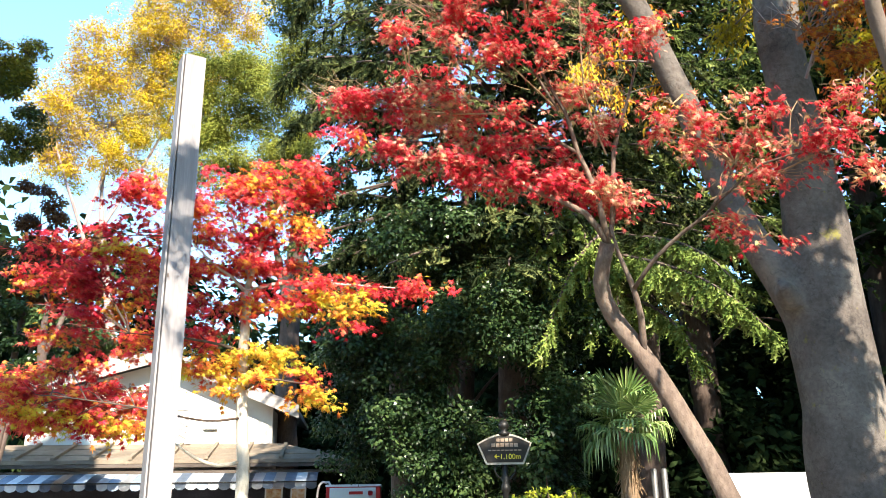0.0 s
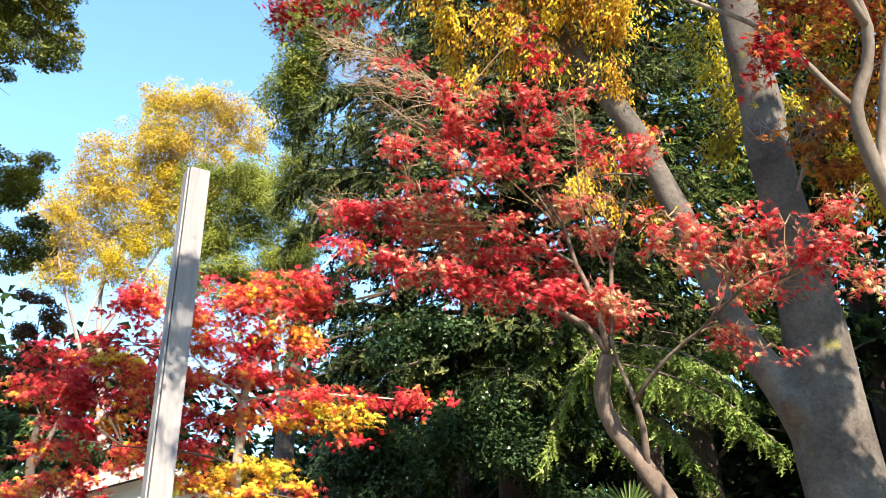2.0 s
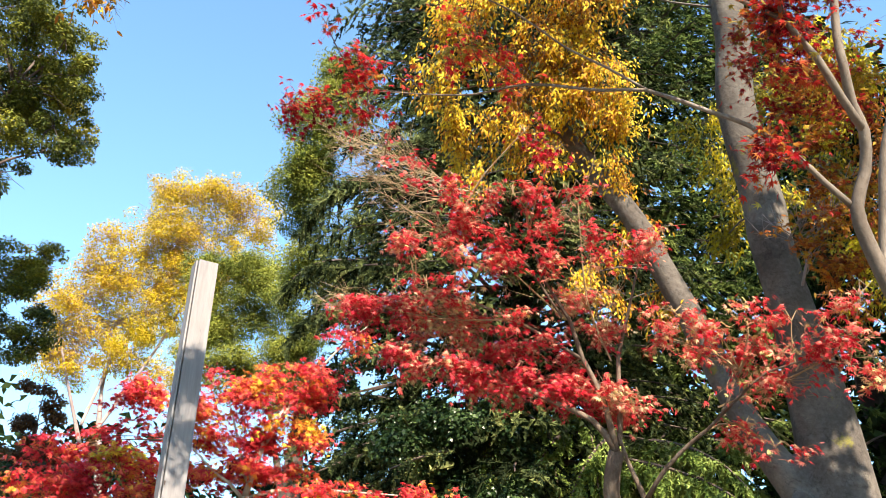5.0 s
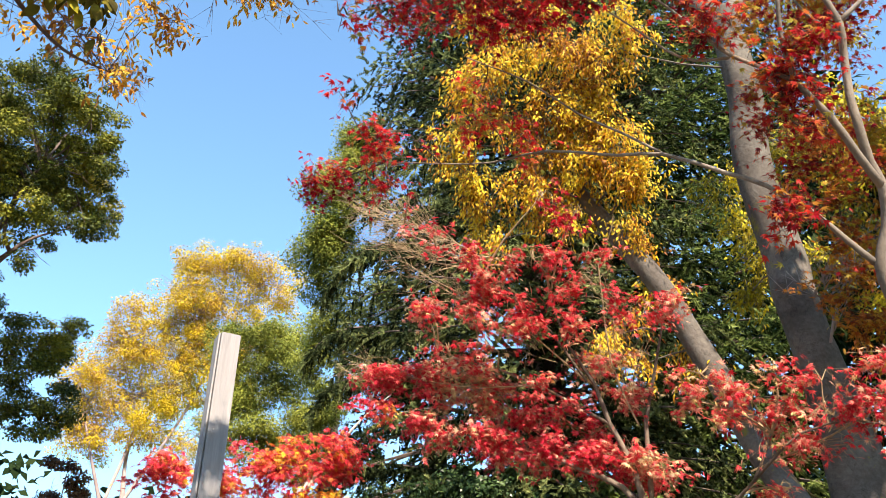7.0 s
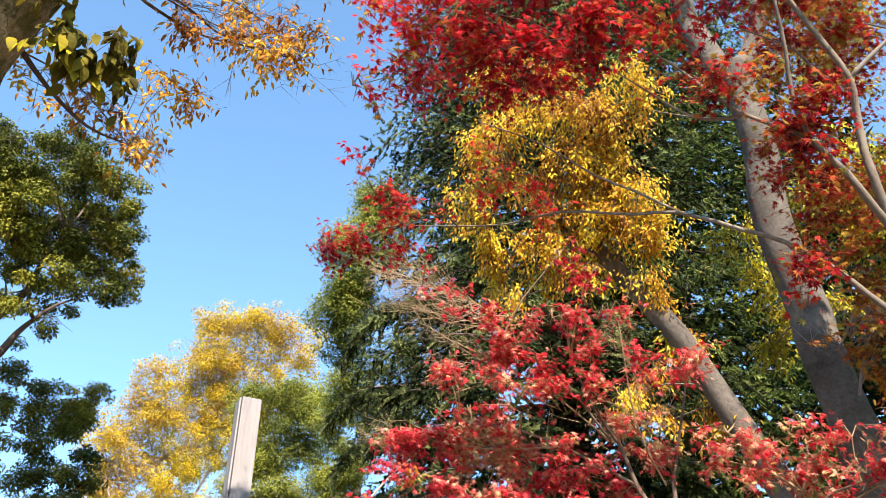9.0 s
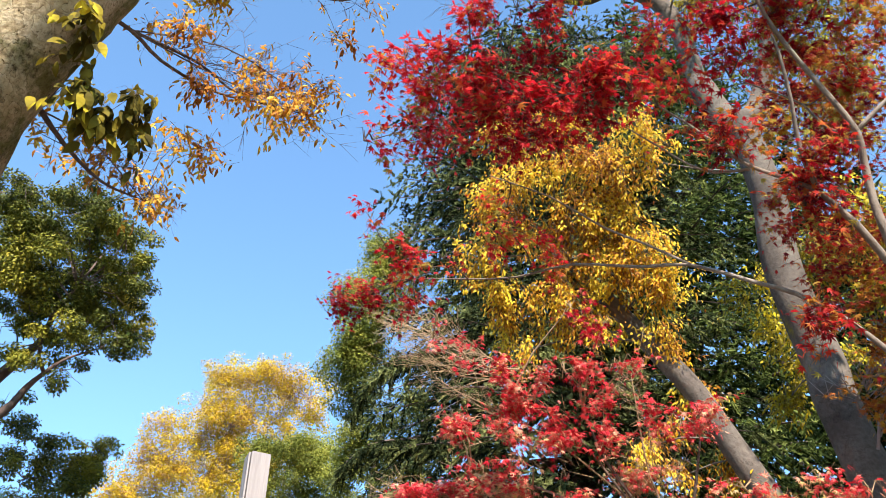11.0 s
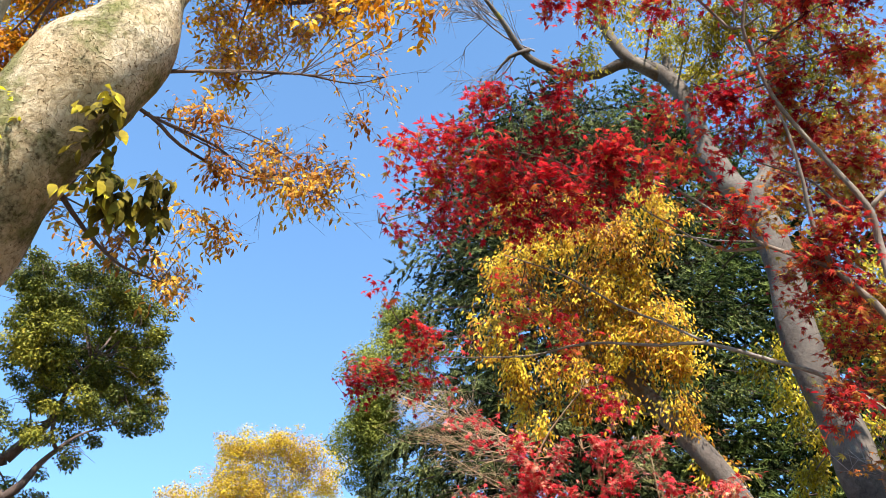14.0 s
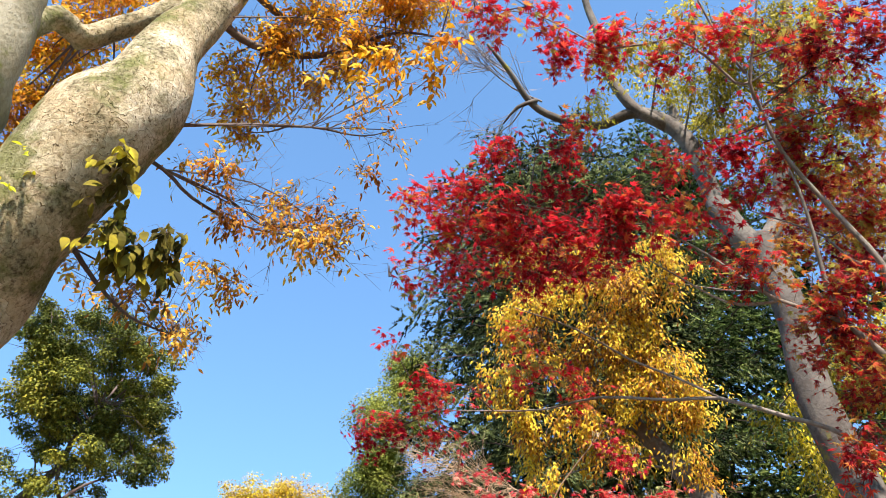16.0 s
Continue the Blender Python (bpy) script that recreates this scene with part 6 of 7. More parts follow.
RM_RED = [(-0.33, 2.23, 5.13, 0.13, 0.12, 0.08), (-0.1, 2.23, 5.14, 0.14, 0.12, 0.08), (-0.18, 2.41, 5, 0.14, 0.12, 0.08), (0.06, 2.36, 5.04, 0.14, 0.12, 0.09), (0.04, 2.49, 4.94, 0.16, 0.12, 0.08), (-0.57, 2.51, 4.87, 0.1, 0.12, 0.04), (-0.42, 2.51, 4.89, 0.11, 0.12, 0.06), (-0.25, 2.55, 4.87, 0.13, 0.12, 0.07), (0.28, 2.44, 4.97, 0.14, 0.12, 0.08), (0.23, 2.56, 4.86, 0.14, 0.12, 0.07), (0.49, 2.48, 4.9, 0.14, 0.12, 0.07), (0.54, 2.33, 5.02, 0.13, 0.12, 0.07), (0.7, 2.28, 5.02, 0.13, 0.12, 0.07), (0.82, 2.38, 4.91, 0.13, 0.12, 0.06)] + [(0, 2.08, 5.25, 0.11, 0.12, 0.06), (0.25, 2.21, 5.46, 0.09, 0.12, 0.05), (0.43, 2.19, 5.45, 0.12, 0.12, 0.08), (0.93, 2.29, 5.29, 0.14, 0.12, 0.07)] + [(0.93, 1.82, 5.58, 0.14, 0.12, 0.08), (0.8, 1.72, 5.66, 0.14, 0.12, 0.09), (0.61, 1.78, 5.67, 0.12, 0.12, 0.07), (0.4, 1.8, 5.69, 0.09, 0.12, 0.05), (0.01, 1.37, 5.35, 0.13, 0.12, 0.06), (0.22, 1.37, 5.34, 0.08, 0.12, 0.04), (1.07, 1.75, 5.58, 0.12, 0.12, 0.08), (1.23, 1.7, 5.56, 0.12, 0.12, 0.08), (1.1, 2.18, 5.31, 0.12, 0.12, 0.07), (1.22, 2.25, 5.23, 0.12, 0.12, 0.07), (1.19, 2.36, 5.15, 0.12, 0.12, 0.06), (1.34, 2.33, 5.12, 0.12, 0.12, 0.05)]
RM_SIDE = [(1.57, 1.84, 5.46, 0.14, 0.12, 0.09), (1.71, 1.73, 5.45, 0.14, 0.12, 0.09), (1.85, 1.77, 5.37, 0.14, 0.12, 0.1), (1.82, 2, 5.25, 0.14, 0.12, 0.08), (1.66, 2.04, 5.3, 0.14, 0.12, 0.08), (1.74, 2.24, 5.12, 0.14, 0.12, 0.08), (1.6, 2.21, 5.21, 0.12, 0.12, 0.07), (1.84, 2.38, 4.96, 0.12, 0.12, 0.12), (1.39, 2.09, 5.38, 0.11, 0.12, 0.07), (1.48, 2.18, 5.29, 0.11, 0.12, 0.06), (1.59, 2.37, 5.1, 0.12, 0.12, 0.06), (1.72, 2.51, 4.93, 0.14, 0.12, 0.06), (1.16, 2.5, 4.7, 0.11, 0.12, 0.03), (1.27, 2.5, 4.65, 0.1, 0.12, 0.03)] + [(1.1, 2.7, 5.03, 0.12, 0.12, 0.05)]
RM_SIDE = RM_SIDE + [(1.42, 2.54, 4.54, 0.11, 0.12, 0.04), (1.58, 2.47, 4.52, 0.13, 0.12, 0.06), (1.64, 2.61, 4.34, 0.1, 0.12, 0.11), (1.48, 2.68, 4.35, 0.11, 0.12, 0.04), (1.57, 2.76, 4.21, 0.11, 0.12, 0.08), (1.43, 2.64, 4.43, 0.1, 0.12, 0.04), (1.42, 2.85, 3.89, 0.11, 0.12, 0.06), (1.44, 2.9, 3.81, 0.1, 0.12, 0.05)]
RM_RED = RM_RED + [(-0.66, 3.28, 5.09, 0.07, 0.12, 0.05), (-0.87, 3.63, 4.77, 0.1, 0.12, 0.04), (-0.7, 3.62, 4.82, 0.12, 0.12, 0.05), (-0.45, 3.46, 4.92, 0.15, 0.12, 0.04), (-0.25, 3.42, 4.86, 0.13, 0.12, 0.03), (0.17, 3.24, 4.79, 0.16, 0.12, 0.05), (0.38, 3.3, 4.7, 0.13, 0.12, 0.05), (0.13, 3.18, 4.99, 0.13, 0.12, 0.06), (-0.43, 3.62, 4.72, 0.1, 0.12, 0.04), (0.31, 1.55, 5.53, 0.06, 0.12, 0.05)]
RM_RUST = [(2.57, 3.01, 6.33, 0.17, 0.14, 0.34), (2.36, 3.34, 6.19, 0.21, 0.18, 0.24), (2.08, 3.6, 6.12, 0.21, 0.18, 0.16), (2.24, 3.85, 5.8, 0.21, 0.18, 0.16), (2.45, 3.61, 5.91, 0.21, 0.18, 0.23)] + [(2.57, 4.49, 5.25, 0.22, 0.19, 0.23), (2.72, 4.65, 4.92, 0.22, 0.19, 0.28), (2.58, 4.87, 4.7, 0.22, 0.19, 0.17), (2.75, 4.93, 4.45, 0.17, 0.15, 0.18), (2.51, 4.28, 5.54, 0.17, 0.15, 0.19), (2.79, 4.22, 5.42, 0.17, 0.15, 0.25)]
# Unseen crown pads added towards the sun, to shade the zelkova trunk.
RM_SHADE_PADS = [(3.38 + 0.15 * (k % 4), 1.9 + 0.25 * (k % 3), 3.4 + 0.13 * k, 0.26, 0.33, 0.26) for k in range(33)]
RM_DEEP = [(1.97, 3.11, 5.77, 0.19, 0.16, 0.14), (2.2, 3.02, 5.72, 0.19, 0.16, 0.14), (2.36, 3.04, 5.61, 0.15, 0.13, 0.24), (2.03, 3.34, 5.55, 0.19, 0.16, 0.14), (2.26, 3.29, 5.47, 0.19, 0.16, 0.21), (2.39, 3.38, 5.3, 0.15, 0.13, 0.23), (2.08, 3.55, 5.32, 0.19, 0.16, 0.14), (2.28, 3.62, 5.13, 0.19, 0.16, 0.21), (1.99, 3.76, 5.15, 0.15, 0.13, 0.17), (2.13, 3.84, 4.98, 0.19, 0.16, 0.15), (2.35, 3.8, 4.87, 0.15, 0.13, 0.21), (1.82, 3.24, 5.73, 0.15, 0.13, 0.09), (1.76, 3.07, 5.9, 0.19, 0.13, 0.09), (1.99, 4.03, 4.83, 0.15, 0.13, 0.16)] + [(2.22, 3.98, 4.73, 0.19, 0.16, 0.15), (2.34, 4.08, 4.49, 0.15, 0.13, 0.21)] + [(2.11, 2.1, 6.35, 0.19, 0.16, 0.14), (2.27, 2.06, 6.29, 0.15, 0.13, 0.19), (1.88, 2.2, 6.4, 0.15, 0.13, 0.19), (2.22, 2.35, 6.16, 0.19, 0.16, 0.14), (1.96, 2.52, 6.18, 0.19, 0.16, 0.13), (2.28, 2.78, 5.84, 0.15, 0.13, 0.18), (2.11, 2.92, 5.83, 0.19, 0.16, 0.14), (2.23, 3.11, 5.61, 0.15, 0.13, 0.23), (1.97, 3.16, 5.71, 0.19, 0.16, 0.14), (2.09, 3.34, 5.48, 0.19, 0.16, 0.14), (2.15, 3.74, 5.01, 0.15, 0.13, 0.16), (1.97, 3.87, 4.97, 0.15, 0.13, 0.16), (1.8, 3.73, 5.23, 0.15, 0.13, 0.17), (1.95, 3.52, 5.38, 0.19, 0.15, 0.08)]
RM_HIGH = [(-0.35, 2.42, 5.23, 0.15, 0.12, 0.1), (-0.13, 2.51, 5.18, 0.18, 0.13, 0.11), (0.11, 2.5, 5.18, 0.18, 0.13, 0.11), (0.34, 2.53, 5.14, 0.18, 0.13, 0.1), (-0.08, 2.67, 5.05, 0.18, 0.12, 0.09), (0.15, 2.7, 5.02, 0.18, 0.12, 0.09), (0.38, 2.68, 5.02, 0.18, 0.13, 0.1), (0.62, 2.57, 5.07, 0.18, 0.13, 0.1), (0.62, 2.46, 5.16, 0.18, 0.12, 0.09), (0.84, 2.5, 5.08, 0.18, 0.13, 0.1), (1.05, 2.44, 5.07, 0.15, 0.12, 0.09), (-0.27, 2.76, 4.96, 0.11, 0.12, 0.05), (0.29, 2.42, 5.23, 0.18, 0.12, 0.1), (-0.4, 2.37, 5.26, 0.12, 0.12, 0.07)]
rm_tw = []
bough_wood(rm_lines, RM_RED + RM_SIDE, 0.009, rm_tw, 5)
leaves("side_foliage", RM_SIDE, 2900, MAPLE_LEAF, 0.038, M_SIDE, RM, 6, 0.22, 0.3, 0.9, 0.5, 0.2, rm_tw, layer=0.13)
leaves("crimson_foliage", RM_RED, 5200, MAPLE_LEAF, 0.037, M_RED, RM, 6, 0.2, 0.3, 0.9, 0.48, 0.2, rm_tw, layer=0.13)
# Dense out-of-view leaves, added only to block sun from the zelkova.
crown("unseen_shade_foliage", RM_SHADE_PADS, 24000, 0.09, M_RED_SHADED, RM, 8, (0.4, 0.7), 0.8, 0.0)
# Inner leaves take the red with shade coloured in.
leaves("deep_foliage", RM_DEEP, 3000, MAPLE_LEAF, 0.038, M_RED_SHADED, RM, 6, 0.24, 0.3, 0.9, 0.45, 0.2, rm_tw, layer=0.13)
leaves("high_foliage", RM_HIGH, 1800, MAPLE_LEAF, 0.037, M_RED, RM, 6, 0.2, 0.3, 0.9, 0.2, 0.2, rm_tw, layer=0.13)
bough_wood(rm_lines, RM_HIGH, 0.006, rm_tw, 4)
leaves("rusty_foliage", RM_RUST, 3600, MAPLE_LEAF, 0.04, M_RUST, RM, 6, 0.22, 0.3, 0.9, 0.45, 0.2, rm_tw, layer=0.13)
mesh_part("twigwork", rm_tw, B_MAPLE, RM, kind="stuff")

# ---- the near tree with flaking bark ----
NT = thing("elm_tree", "thick elm with flaking mossy bark and golden leaves", "tree", (-4.0, 1.9, 0))
nt_lines = [limb("trunk", [(-4.0, 1.9, -0.2), (-3.7, 1.9, 1.6), (-3.2, 1.95, 3.4), (-2.89, 2.47, 4.81), (-2.61, 2.27, 5.2), (-2.37, 2.13, 5.53), (-2.16, 2.02, 5.78), (-1.97, 1.98, 6.02), (-1.89, 1.89, 6.45), (-1.74, 1.86, 6.86), (-1.57, 1.77, 7.4), (-1.43, 1.56, 8.14)],
                 [0.42, 0.36, 0.33, 0.305, 0.31, 0.325, 0.33, 0.27, 0.182, 0.15, 0.135, 0.12], B_NEAR, NT, 32, 0.05, 0.07)]


def nt_limb(pts, rr):
    nt_lines.append(limb("limb", pts, rr, B_MOSSY if rr[0] > 0.2 else B_NEAR if rr[0] > 0.05 else B_DARK, NT, 10 if rr[0] < 0.05 else 22, 0.06, 0.08))


nt_limb([(-3.7, 1.9, 1.7), (-3.6, 1.7, 3.6), (-2.93, 1.85, 5.51), (-2.75, 1.63, 5.88), (-2.69, 1.48, 6.35), (-2.69, 1.31, 6.88)], [0.3, 0.26, 0.22, 0.2, 0.18, 0.16])
nt_limb([(-2.66, 1.58, 6.21), (-2.52, 1.63, 6.51), (-2.47, 1.8, 6.58), (-2.33, 1.85, 6.75), (-2.01, 1.85, 7), (-1.72, 1.77, 7.57)], [0.08, 0.075, 0.08, 0.075, 0.065, 0.04])
nt_limb([(-2.14, 2.05, 5.77), (-1.93, 2.35, 5.83), (-1.83, 2.58, 5.84), (-1.62, 2.91, 5.95), (-1.34, 3.1, 6.03), (-1.08, 3.28, 6.09)], [0.014, 0.012, 0.009, 0.006, 0.003])
nt_limb([(-1.93, 2.35, 5.83), (-1.67, 2.69, 5.96), (-1.48, 2.95, 5.97), (-1.19, 3.05, 6.12)], [0.01, 0.008, 0.004])
nt_limb([(-2.03, 2.05, 5.89), (-1.88, 2.17, 6.02), (-1.55, 2.33, 6.23), (-1.15, 2.54, 6.46), (-0.86, 2.75, 6.63), (-0.64, 2.8, 6.75)], [0.012, 0.01, 0.009, 0.006, 0.003])
nt_limb([(-2.33, 2.44, 5.27), (-2.27, 2.66, 5.22), (-2.14, 2.89, 5.16), (-1.99, 3.1, 5.21)], [0.016, 0.012, 0.009, 0.004])
nt_limb([(-1.69, 1.89, 6.87), (-1.51, 2.14, 6.93), (-1.13, 2.32, 7.04), (-0.58, 2.31, 7.24), (-0.19, 2.4, 7.23)], [0.03, 0.022, 0.014, 0.005])
nt_limb([(-1.56, 1.83, 7.26), (-1.29, 2.17, 7.3), (-0.9, 2.21, 7.47), (-0.34, 2.33, 7.59)], [0.03, 0.022, 0.014, 0.005])
NT_RUST = [(-1.76, 2.28, 7.01, 0.17, 0.14, 0.22), (-1.65, 2.55, 6.91, 0.17, 0.14, 0.22), (-1.51, 2.16, 7.14, 0.19, 0.14, 0.17), (-1.3, 2.34, 7.11, 0.19, 0.16, 0.19), (-1.12, 2.16, 7.23, 0.21, 0.14, 0.18), (-0.9, 2.3, 7.21, 0.19, 0.14, 0.18), (-0.64, 2.2, 7.29, 0.21, 0.12, 0.15), (-1.01, 2.5, 7.1, 0.15, 0.12, 0.13), (-0.67, 2.37, 7.21, 0.15, 0.12, 0.12), (-0.41, 2.27, 7.28, 0.17, 0.12, 0.13), (-1.68, 2.73, 6.8, 0.12, 0.12, 0.06), (-1.49, 2.55, 6.96, 0.12, 0.12, 0.17), (-1.26, 2.56, 7.01, 0.12, 0.12, 0.09), (-0.54, 2, 7.38, 0.25, 0.14, 0.21)] + [(-1.07, 1.85, 7.37, 0.25, 0.15, 0.23), (-0.15, 2.12, 7.36, 0.17, 0.12, 0.14)] + [(-3.15, 2.38, 6.93, 0.27, 0.19, 0.15), (-2.88, 2.22, 7.16, 0.22, 0.19, 0.28), (-2.74, 2.41, 7.14, 0.18, 0.15, 0.22), (-3.25, 2.55, 6.77, 0.22, 0.15, 0.11), (-2.76, 2, 7.31, 0.22, 0.14, 0.13), (-2.43, 2.17, 7.39, 0.13, 0.12, 0.29), (-2.99, 2.11, 7.14, 0.18, 0.15, 0.23), (-3.28, 2.33, 6.87, 0.13, 0.12, 0.25), (-2.08, 1.96, 7.61, 0.27, 0.17, 0.21), (-2.54, 1.85, 7.47, 0.27, 0.13, 0.14)]
NT_SPARSE = [(-1.19, 3.05, 6.12, 0.19, 0.12, 0.08), (-1.05, 3.16, 6.06, 0.15, 0.12, 0.08), (-1.31, 3.14, 6.01, 0.15, 0.12, 0.08), (-0.97, 3.09, 6.14, 0.11, 0.12, 0.06), (-1.21, 3.25, 5.95, 0.14, 0.12, 0.05), (-1.4, 3, 6.09, 0.15, 0.12, 0.07), (-1.68, 2.77, 5.9, 0.15, 0.12, 0.09), (-1.87, 2.83, 5.51, 0.14, 0.12, 0.09), (-1.66, 3.12, 5.64, 0.17, 0.13, 0.08), (-1.96, 3.11, 5.22, 0.11, 0.12, 0.04), (-2.08, 2.89, 5.2, 0.13, 0.12, 0.05), (-2.43, 3.06, 5.57, 0.14, 0.12, 0.08), (-1.71, 2.44, 5.99, 0.18, 0.14, 0.11), (-0.82, 2.52, 6.54, 0.14, 0.12, 0.09)] + [(-0.65, 2.7, 6.46, 0.11, 0.12, 0.06), (-0.86, 2.83, 6.34, 0.14, 0.12, 0.06), (-1.31, 2.87, 6.21, 0.14, 0.12, 0.07), (-2.04, 3.36, 5.52, 0.09, 0.12, 0.03)] + [(-1.17, 3.02, 5.88, 0.17, 0.12, 0.07), (-1.39, 2.9, 5.91, 0.15, 0.12, 0.07), (-0.99, 2.98, 5.97, 0.15, 0.12, 0.07), (-1.81, 3.03, 5.65, 0.17, 0.12, 0.07), (-2.18, 3.04, 5.45, 0.17, 0.12, 0.06), (-2.43, 2.54, 5.68, 0.17, 0.12, 0.08), (-1.67, 2.83, 5.86, 0.15, 0.12, 0.07), (-2.29, 2.8, 5.58, 0.17, 0.12, 0.07), (-1.98, 3.27, 5.37, 0.11, 0.12, 0.03), (-2.53, 2.74, 5.48, 0.15, 0.12, 0.07)]
NT_NEAR = [(-1.95, 2.11, 5.32, 0.08, 0.12, 0.05), (-1.99, 2.24, 5.21, 0.08, 0.12, 0.12), (-1.93, 2.38, 5.14, 0.08, 0.12, 0.1), (-1.78, 2.37, 5.22, 0.1, 0.12, 0.03), (-1.81, 2.5, 5.11, 0.06, 0.12, 0.02), (-2.07, 2.31, 5.12, 0.06, 0.12, 0.07), (-1.77, 2.53, 5.1, 0.05, 0.12, 0.02), (-1.92, 2.04, 5.38, 0.07, 0.12, 0.03)]
NT_TIPS = [(-0.29, 2.15, 6.11, 0.05, 0.12, 0.04), (-0.51, 2.1, 6.13, 0.09, 0.12, 0.05), (-0.7, 2, 6.15, 0.09, 0.12, 0.05), (-0.19, 1.92, 6.24, 0.07, 0.12, 0.07), (-0.13, 2.01, 6.2, 0.06, 0.12, 0.04), (-0.97, 2.01, 6.1, 0.08, 0.12, 0.05), (-0.37, 2.04, 6.17, 0.09, 0.12, 0.05), (-0.56, 1.96, 6.19, 0.09, 0.12, 0.06), (-0.82, 1.89, 6.19, 0.09, 0.12, 0.06)]
nt_tw = []
bough_wood(nt_lines, NT_RUST, 0.012, nt_tw, 3)
bough_wood(nt_lines, NT_SPARSE + NT_NEAR + NT_TIPS, 0.0045, nt_tw, 8)
for a, b, n, ln in (((-1.93, 2.35, 5.83), (-1.08, 3.28, 6.09), 26, 0.45), ((-1.93, 2.35, 5.83), (-1.19, 3.05, 6.12), 22, 0.45), ((-2.03, 2.05, 5.89), (-0.64, 2.8, 6.75), 30, 0.4),
                    ((-2.33, 2.44, 5.27), (-1.99, 3.1, 5.21), 20, 0.4), ((-1.69, 1.89, 6.87), (-0.19, 2.4, 7.23), 18, 0.4)):
    twig_spray(a, b, n, ln, 0.0035, nt_tw, 0.75)
leaves("rusty_foliage", NT_RUST, 16500, LANCE_LEAF, 0.054, M_ORANGE, NT, 8, 0.3, 0.5, 0.4, 0.22, 0.2, nt_tw)
leaves("sparse_foliage", NT_SPARSE, 2900, LANCE_LEAF, 0.056, M_RUSSET, NT, 7, 0.26, 0.6, 0.3, 0.3, 0.2, nt_tw)
leaves("tip_foliage", NT_TIPS, 260, LANCE_LEAF, 0.085, M_ORANGE, NT, 8, 0.22, 0.7, 0.3, 0.1, 0.2, nt_tw)
leaves("fresh_foliage", NT_NEAR, 300, BROAD_LEAF, 0.1, M_ELM, NT, 8, 0.2, 1.2, 0.3, 0.1, 0.2, nt_tw)
leaves("sprout", [(-2.33, 1.87, 5.25, 0.03, 0.12, 0.05), (-2.31, 1.82, 5.29, 0.03, 0.12, 0.02), (-2.42, 1.94, 5.14, 0.03, 0.12, 0.02)], 30, BROAD_LEAF, 0.045, M_LEMON, NT, 5, 0.06, 0.3, 0.2, 0.05, 0.2, nt_tw)
mesh_part("twigwork", nt_tw, B_DARK, NT, kind="stuff")

# ---- square post ----
W_POST = solid("weathered_timber", [(0.2, (0.165, 0.15, 0.148)), (0.5, (0.24, 0.222, 0.22)), (0.8, (0.3, 0.282, 0.278))], 3.0, 0.7, 0, 0.25, 40.0, (1, 1, 0.08))
POST = thing("square_post", "tall pale weathered square timber post with groove", "post", (-2.16, 6.4, 0), turn=31)
part("shaft", box((0.172, 0.186, 5.4), (0.009, 0, 2.63), 0.006), W_POST, POST)
part("edge_strip", box((0.016, 0.15, 5.4), (-0.093, -0.006, 2.62), 0.004), W_POST, POST, "narrow side batten of the timber post")
part("nail_head", box((0.012, 0.006, 0.03), (-0.07, -0.096, 3.35), 0.002), B_DARK, POST)

# ---- kiosk house ----
W_WALL = solid("cream_render", [(0.2, (0.55, 0.51, 0.45)), (0.6, (0.7, 0.66, 0.59)), (0.9, (0.78, 0.74, 0.68))], 1.2, 0.9, 0, 0.2, 50.0)
W_RAKE = solid("grey_timber", [(0.2, (0.16, 0.14, 0.13)), (0.5, (0.3, 0.27, 0.25)), (0.8, (0.42, 0.39, 0.36))], 4.0, 0.8, 0, 0.3, 40.0, (0.2, 1, 1))
W_SHEET = solid("roof_sheet", [(0.2, (0.1, 0.076, 0.055)), (0.5, (0.18, 0.142, 0.102)), (0.8, (0.27, 0.22, 0.16))], 1.5, 0.85, 0, 0.15, 30.0)
W_FASCIA = solid("brown_fascia", [(0.2, (0.04, 0.03, 0.025)), (0.5, (0.08, 0.062, 0.05)), (0.8, (0.14, 0.11, 0.09))], 3.0, 0.8, 0, 0.25, 40.0, (0.2, 1, 1))
# Near black: the shade under the awning is put into this colour.
W_DARK = solid("shaded_shopfront", [(0.2, (0.015, 0.017, 0.025)), (0.6, (0.03, 0.033, 0.045)), (0.9, (0.06, 0.06, 0.07))], 2.0, 0.7, 0, 0.1, 30.0)
W_BLUE = solid("blue_canvas", [(0.2, (0.2, 0.25, 0.34)), (0.6, (0.3, 0.36, 0.45)), (0.9, (0.4, 0.46, 0.53))], 3.0, 0.9, 0, 0.2, 80.0)
W_WHITE = solid("white_canvas", [(0.2, (0.5, 0.53, 0.56)), (0.6, (0.66, 0.68, 0.7)), (0.9, (0.76, 0.77, 0.78))], 3.0, 0.9, 0, 0.2, 80.0)
W_PAINT = solid("white_paint", [(0.2, (0.62, 0.62, 0.6)), (0.7, (0.76, 0.76, 0.74))], 4.0, 0.4, 0, 0.05, 30.0)
W_BOARD = solid("board_face", [(0.2, (0.5, 0.5, 0.5)), (0.7, (0.62, 0.62, 0.62))], 2.0, 0.6, 0, 0.05, 30.0)
W_RED = solid("red_enamel", [(0.2, (0.42, 0.015, 0.015)), (0.7, (0.55, 0.02, 0.02))], 4.0, 0.3, 0, 0.03, 30.0)
W_GREEN = solid("green_paint", [(0.2, (0.02, 0.22, 0.1)), (0.7, (0.04, 0.34, 0.17))], 4.0, 0.5, 0, 0.05, 30.0)
W_STEEL = solid("dull_steel", [(0.2, (0.08, 0.08, 0.08)), (0.7, (0.16, 0.16, 0.155))], 6.0, 0.5, 0.5, 0.08, 60.0)
